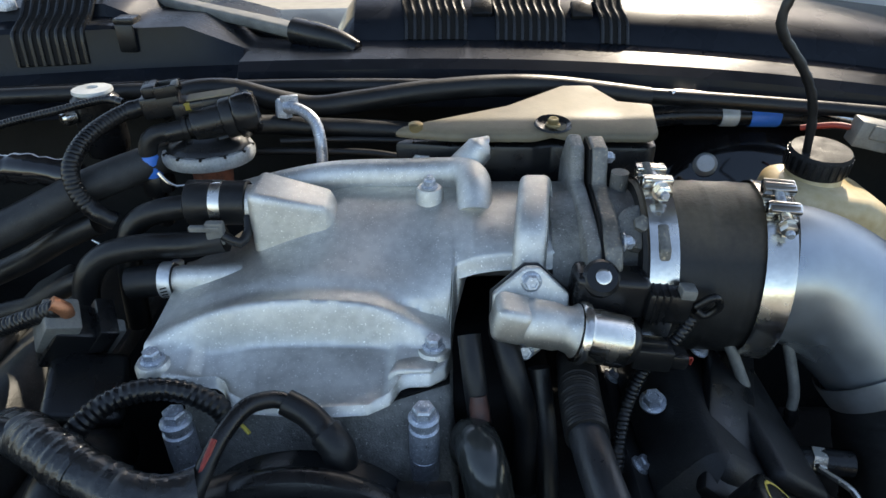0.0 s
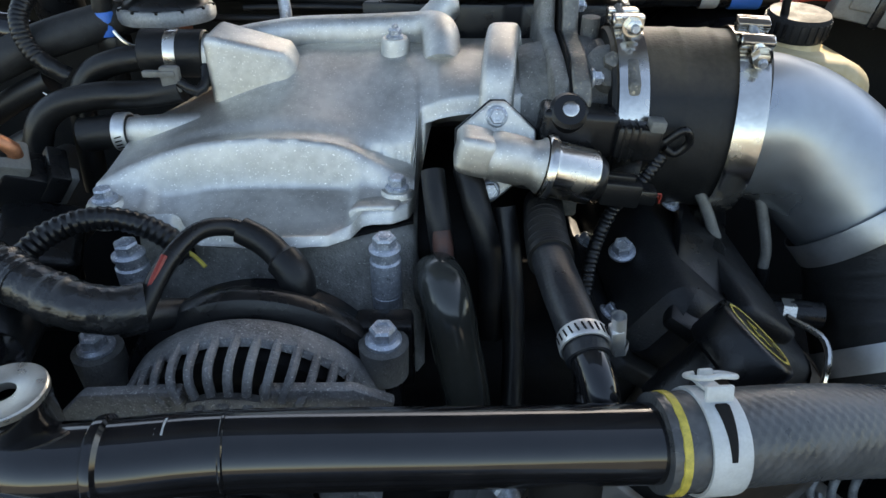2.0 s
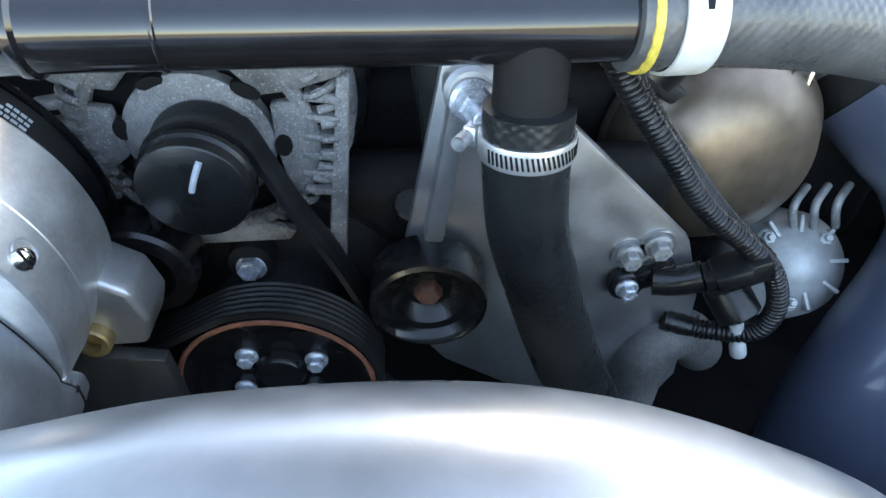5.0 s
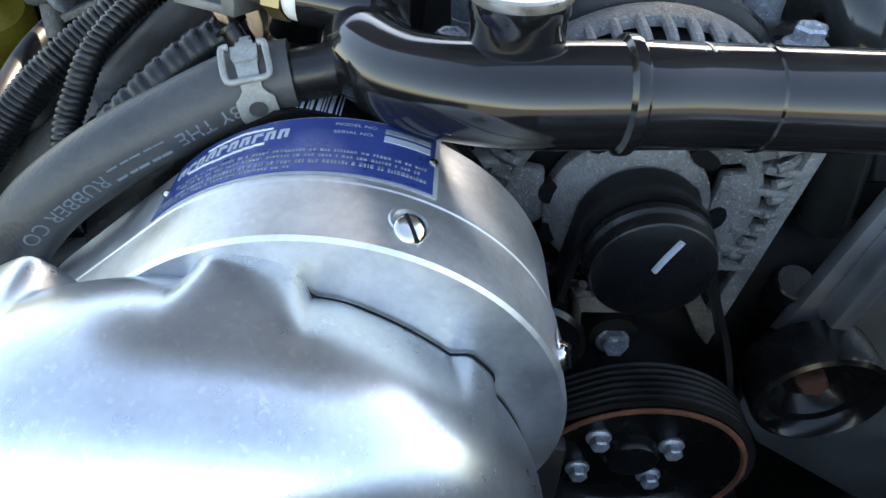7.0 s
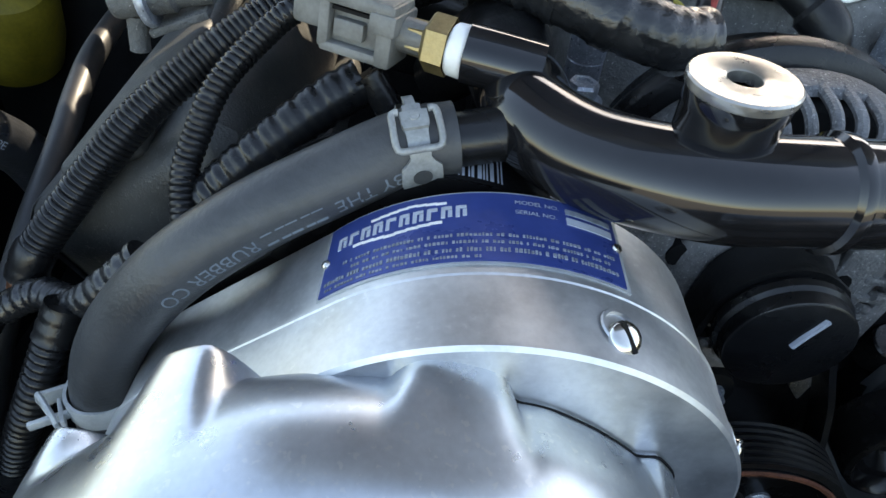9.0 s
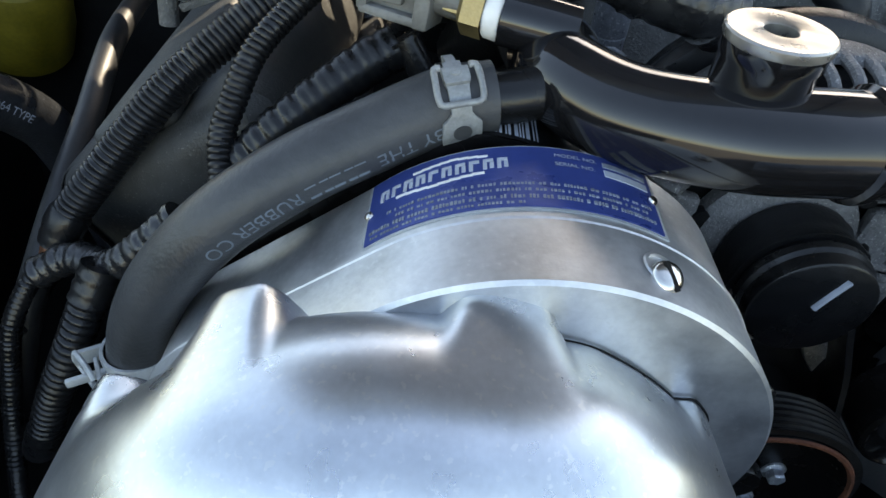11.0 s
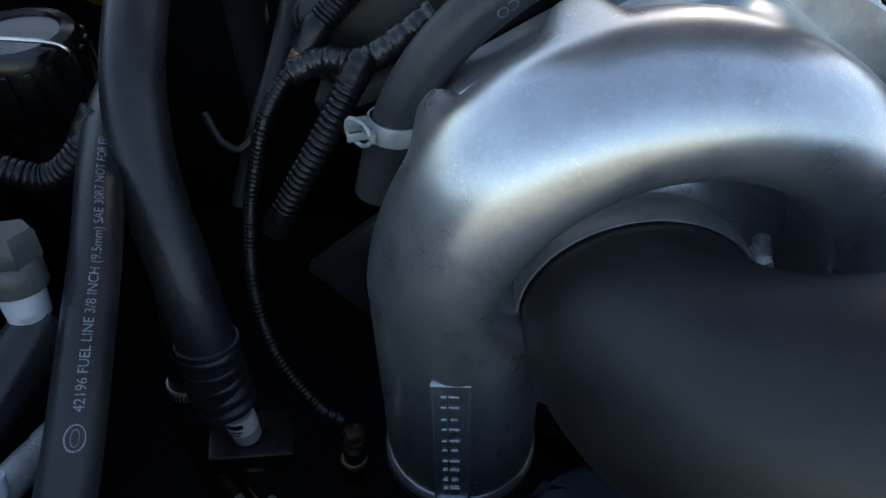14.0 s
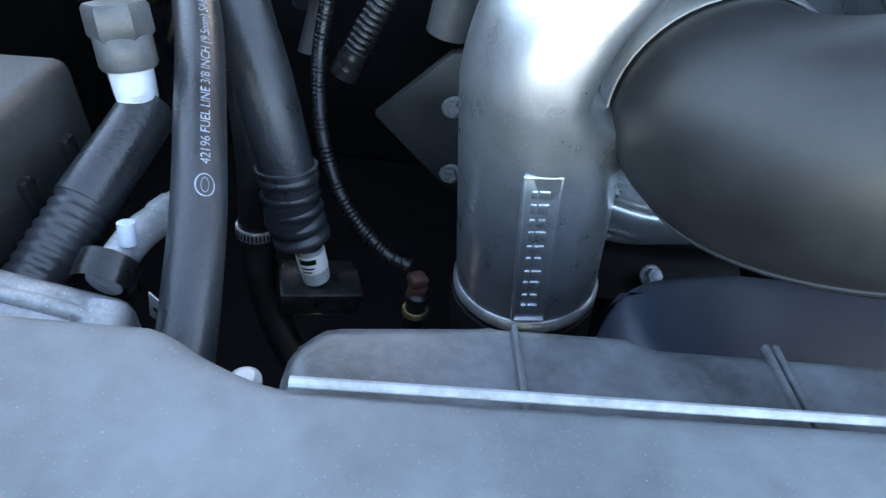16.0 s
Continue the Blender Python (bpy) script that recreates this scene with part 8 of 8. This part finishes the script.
def make_service_valve():
    s = thing("service_valve", "grey hex service cap on a white-collared valve with a sleeved hose", "valve", (-0.468, 0.0, 0.75))
    d = Vector((-0.16, 0.22, 1)).normalized()
    m = axes((-0.4665, 0.014, 0.786), d)
    part("white_collar", lathe([(0.0078, -0.006), (0.0082, 0.0), (0.0084, 0.007), (0, 0.007)], m, 28), "print", s, "white plastic collar")
    part("hex_cap", join(lathe([(0.0100, 0.006), (0.0108, 0.0075), (0.0106, 0.0180), (0.0090, 0.0200), (0, 0.0200)], m, 32), lathe([(0.0100, 0.0165), (0.0121, 0.0190), (0.0119, 0.0285), (0.0108, 0.0300), (0, 0.0300)], m @ pose(0, 0, 0, 0, 0, 14), 6)), "cap_grey", s, "weathered grey hex cap")
    part("valve_body", sweep([(-0.4655, 0.012, 0.784), (-0.4645, 0.010, 0.772), (-0.466, 0.0, 0.763)], 0.0066, 18), "ivory", s)
    part("sleeve", sweep([(-0.463, 0.016, 0.774), (-0.469, -0.006, 0.766), (-0.476, -0.028, 0.757)], 0.0112, 24), "grey_rubber", s, "smooth dark sleeve")
    part("ribbed_hose", sweep([(-0.475, -0.026, 0.758), (-0.482, -0.046, 0.748), (-0.490, -0.068, 0.735), (-0.50, -0.10, 0.715)], lambda q: 0.0108 - 0.0009 * (0.5 + 0.5 * math.cos(2 * math.pi * q / 0.0045)) * (q < 0.035), 24, 0.0009), "grey_rubber", s)
    return s


make_service_valve()


def make_metal_fitting():
    f = thing("metal_fitting", "pale cast metal line fitting with a black nut", "pipe fitting", (-0.46, -0.06, 0.73))
    part("line", sweep([(-0.442, -0.010, 0.752), (-0.448, -0.026, 0.754), (-0.454, -0.042, 0.755), (-0.458, -0.062, 0.752)], lambda s: 0.0064 + 0.0008 * (0.012 < s < 0.02), 20, 0.002), "alloy", f)
    part("valve_cap", sweep([(-0.4525, -0.050, 0.760), (-0.4528, -0.048, 0.768)], 0.0030, 12), "print", f)
    part("black_nut", lathe([(0.0095, -0.005), (0.0100, -0.003), (0.0100, 0.005), (0, 0.005)], axes((-0.4575, -0.060, 0.755), (0.1, 0.8, 0.3)), 20), "plastic", f)
    m = pose(-0.478, -0.076, 0.738, 14, 6, -8)
    b = part("block", box((0.062, 0.034, 0.030), m, 0.008, 4), "alloy", f, "pale cast block")
    for y in (-0.012, -0.003, 0.006):
        part("cast_ridge", sweep([m @ Vector((-0.028, y, 0.0135)), m @ Vector((0.012, y, 0.0150)), m @ Vector((0.026, y - 0.002, 0.0125))], 0.0030, 12, 0.004), "alloy", b)
    part("boss", sweep([m @ Vector((0.022, -0.014, 0.004)), m @ Vector((0.023, 0.0, 0.0085)), m @ Vector((0.021, 0.012, 0.0095))], lambda d: 0.0092 - 3.0 * (d - 0.013) ** 2, 24, 0.002), "alloy", b)
    part("label", box((0.010, 0.0006, 0.022), pose(-0.446, -0.052, 0.728, 10, 20, -30), 0.0001), "white", f, "white paper label")
    for k in range(3):
        part("label_bar", box((0.006, 0.0004, 0.0028), pose(-0.4458, -0.0526, 0.734 - 0.006 * k, 10, 20, -30), 0), "dark", f)
    return f


make_metal_fitting()


def make_ribbed_cap():
    """A black screw cap with grip ribs and a bright wire bail over its top."""
    c = thing("ribbed_cap", "black ribbed screw cap with a bright wire bail", "cap", (-0.535, 0.182, 0.68))
    m = pose(-0.535, 0.182, 0.770, 6, -6, 0)
    part("neck", lathe([(0.026, -0.09), (0.026, -0.004), (0.030, 0.0), (0.030, 0.003), (0, 0.003)], m, 40), "pulley", c)
    part("cap_body", lathe([(0.0315, 0.002), (0.0325, 0.004), (0.0325, 0.040), (0.0300, 0.045), (0.0240, 0.0465), (0.0225, 0.0445), (0, 0.0440)], m, 48), "pulley", c)
    for k in range(18):
        q = radians(20 * k)
        part("grip_rib", box((0.0030, 0.0045, 0.034), m @ pose(0.0330 * math.cos(q), 0.0330 * math.sin(q), 0.022, 0, 0, 20 * k), 0.0008), "pulley", c)
    part("wire_bail", sweep([m @ Vector(p) for p in ((-0.034, -0.010, 0.022), (-0.032, -0.011, 0.044), (-0.016, -0.013, 0.0490), (0.012, -0.013, 0.0490), (0.031, -0.011, 0.044), (0.0335, -0.010, 0.024))], 0.0013, 8, 0.003), "steel", c, "bright bent wire")
    return c


make_ribbed_cap()


def make_fuse_box():
    b = thing("fuse_box", "dusty black plastic fuse box with a closed lid", "fuse box", (-0.55, 0.0, 0.70))
    m = pose(-0.560, -0.015, 0.742, 0, -6, -6)
    part("lid", box((0.125, 0.105, 0.075), m, 0.006, 3), "dusty", b)
    part("lid_rim", box((0.134, 0.114, 0.012), m @ pose(0, 0, -0.034), 0.003), "plastic", b)
    part("base", box((0.12, 0.10, 0.06), m @ pose(0, 0, -0.065), 0.004), "plastic", b)
    for y in (-0.03, 0.0, 0.03):
        part("lid_rib", box((0.008, 0.007, 0.05), m @ pose(0.062, y, -0.012), 0.002), "plastic", b)
    return b


make_fuse_box()
make_conduit("wiring_conduit", "black ribbed conduit in the dark behind the service valve", [(-0.57, 0.09, 0.800), (-0.532, 0.092, 0.793), (-0.514, 0.094, 0.787), (-0.495, 0.096, 0.783), (-0.480, 0.098, 0.795), (-0.47, 0.11, 0.815)], 0.0072, "plastic", 0.0034, 0.15)
solo("pale_bracket_clip", sweep([(-0.432, 0.142, 0.800), (-0.422, 0.134, 0.788), (-0.412, 0.132, 0.786), (-0.405, 0.136, 0.793), (-0.398, 0.14, 0.798)], 0.0022, 10, 0.004), "dusty", "pale bent bracket deep in the dark of the bay", "bracket")
make_hose("small_hose", "small black hose with a slotted clamp deep in the bay", [(-0.440, 0.085, 0.76), (-0.433, 0.066, 0.71), (-0.433, 0.060, 0.672), (-0.428, 0.052, 0.635), (-0.41, 0.04, 0.59), (-0.38, 0.03, 0.55)], 0.0098)


def make_small_clamp():
    c = thing("small_hose_clamp", "bright slotted clamp on a small hose", "hose clamp", (-0.4332, 0.0605, 0.676))
    band(c, (-0.4332, 0.0605, 0.676), (0, 0.1, 1), 0.0100, 0.0068, "machined", "", screw=None)
    m = axes((-0.4332, 0.0605, 0.676), (0, 0.1, 1))
    for k in range(12):
        q = radians(215 + 11 * k)
        p = m @ Vector((0.0113 * math.cos(q), 0.0113 * math.sin(q), 0))
        o = (p - m.translation).normalized()
        part("slot", box((0.0008, 0.004, 0.0004), axes(p, o, Vector((0, 0, 1)).cross(o)), 0), "dark", c)
    return c


make_small_clamp()


def make_rear_plate():
    b = thing("supercharger_bracket", "dark painted mounting plate behind the supercharger discharge", "bracket", (-0.30, 0.10, 0.65))
    part("plate", prism([(-0.373, 0.733), (-0.335, 0.775), (-0.20, 0.80), (-0.10, 0.78), (-0.10, 0.66), (-0.27, 0.655), (-0.328, 0.690)], 0, 0.008, axes((0, 0.108, 0), (0, -1, 0)), 0.0015), "cover", b)
    bolt(b, (-0.330, 0.100, 0.7445), (-0.2, -1, 0.2), 0.0048, "cast_dark")
    bolt(b, (-0.325, 0.100, 0.700), (-0.2, -1, 0.2), 0.0048, "cast_dark")
    bolt(b, (-0.181, 0.084, 0.645), (0, -0.7, 0.7), 0.0058, tip=0.003)
    part("foot", box((0.16, 0.05, 0.010), pose(-0.19, 0.095, 0.638, 20), 0.002), "dark", b)
    part("arm", sweep([(-0.262, 0.055, 0.722), (-0.235, 0.050, 0.716), (-0.20, 0.055, 0.716), (-0.15, 0.07, 0.72)], 0.013, 20), "satin", b, "round aluminium arm")
    return b


make_rear_plate()


make_hose("outlet_hose", "black rubber hose below the supercharger outlet", [(-0.2815, 0.0362, 0.674), (-0.279, 0.0362, 0.655), (-0.272, 0.037, 0.61), (-0.262, 0.04, 0.55)], 0.0408, "rubber")


def make_side_mount():
    b = thing("tension_mount", "machined aluminium mount with a brass-coloured bolt", "bracket", (-0.125, 0.11, 0.78))
    part("block", prism([(-0.018, -0.024), (0.016, -0.022), (0.022, -0.006), (0.018, 0.012), (0.004, 0.022), (-0.018, 0.024)], 0, 0.028, axes((-0.124, 0.134, 0.808), (0, -1, 0)), 0.003, 3), "grey_plate", b)
    part("socket_bolt", lathe([(0.0085, 0), (0.0085, 0.008), (0.0075, 0.009), (0.0045, 0.009), (0.0040, 0.004), (0, 0.004)], axes((-0.129, 0.108, 0.794), (0, -1, 0.1)), 24), "brass", b, "brass-coloured socket bolt")
    part("idler", lathe([(0.026, -0.012), (0.028, -0.010), (0.028, 0.010), (0.026, 0.012), (0.018, 0.012), (0.016, 0.006), (0, 0.006)], axes((-0.118, 0.150, 0.800), (0, -1, 0)), 40), "pulley", b, "black idler pulley")
    return b


make_side_mount()


# ---- front: core support and shroud ----
def make_support():
    s = thing("core_support", "dusty blue-grey plastic radiator support across the front", "radiator support", (-0.2, -0.13, 0.70), kind="structure")
    bm = box((1.3, 0.060, 0.05), pose(0.0, -0.150, 0.728, 0, 0, 0), 0.010, 4)
    part("front_beam", bm, "support", s)
    top = prism([(-0.392, -0.100), (-0.382, -0.088), (-0.330, -0.083), (-0.285, -0.083), (-0.278, -0.087), (0.45, -0.089), (0.45, -0.16), (-0.392, -0.16)], 0.70, 0.772, Matrix(), 0.007, 3)
    part("upper_duct", top, "duct", s, "smooth dark grey duct")
    for x in (-0.323, -0.238, -0.2345, -0.10, 0.02):
        part("seam_rib", box((0.0022, 0.040, 0.003), pose(x, -0.106, 0.7725), 0.0008), "duct", s)
    cover = prism([(-0.70, -0.25), (-0.70, -0.100), (-0.475, -0.098), (-0.425, -0.099), (-0.408, -0.110), (-0.39, -0.117), (-0.30, -0.118), (0.6, -0.122), (0.6, -0.25)], 0.70, 0.780, Matrix(), 0.008, 4)
    part("front_cover", cover, "support", s)
    # Highlight on the cover's front lip, painted as a thin pale strip.
    part("highlight_strip", sweep([(-0.388, -0.1165, 0.7785), (-0.30, -0.1175, 0.7795), (0.1, -0.1195, 0.7795), (0.5, -0.1210, 0.7795)], 0.0016, 8, 0.02), "lip_highlight", s, "pale strip standing for the highlight on the lip")
    part("screw_cap", lathe([(0.005, -0.01), (0.005, 0.002), (0.003, 0.004), (0, 0.004)], pose(-0.404, -0.099, 0.752), 24), "ivory", s)
    return s


make_support()
solo("fan_shroud", prism([(-0.262, -0.020), (-0.245, 0.0), (-0.20, 0.012), (0.2, 0.012), (0.4, -0.02), (0.4, -0.09), (-0.262, -0.09)], 0.55, 0.728, Matrix(), 0.022, 4), "shroud", "smooth blue-grey fan shroud below the inlet elbow", "fan shroud")
solo("hook", sweep([(-0.404, 0.030, 0.612), (-0.398, 0.026, 0.604), (-0.388, 0.026, 0.604), (-0.384, 0.03, 0.612)], 0.0026, 10, 0.002), "ivory", "pale plastic hook deep in the bay", "hook")
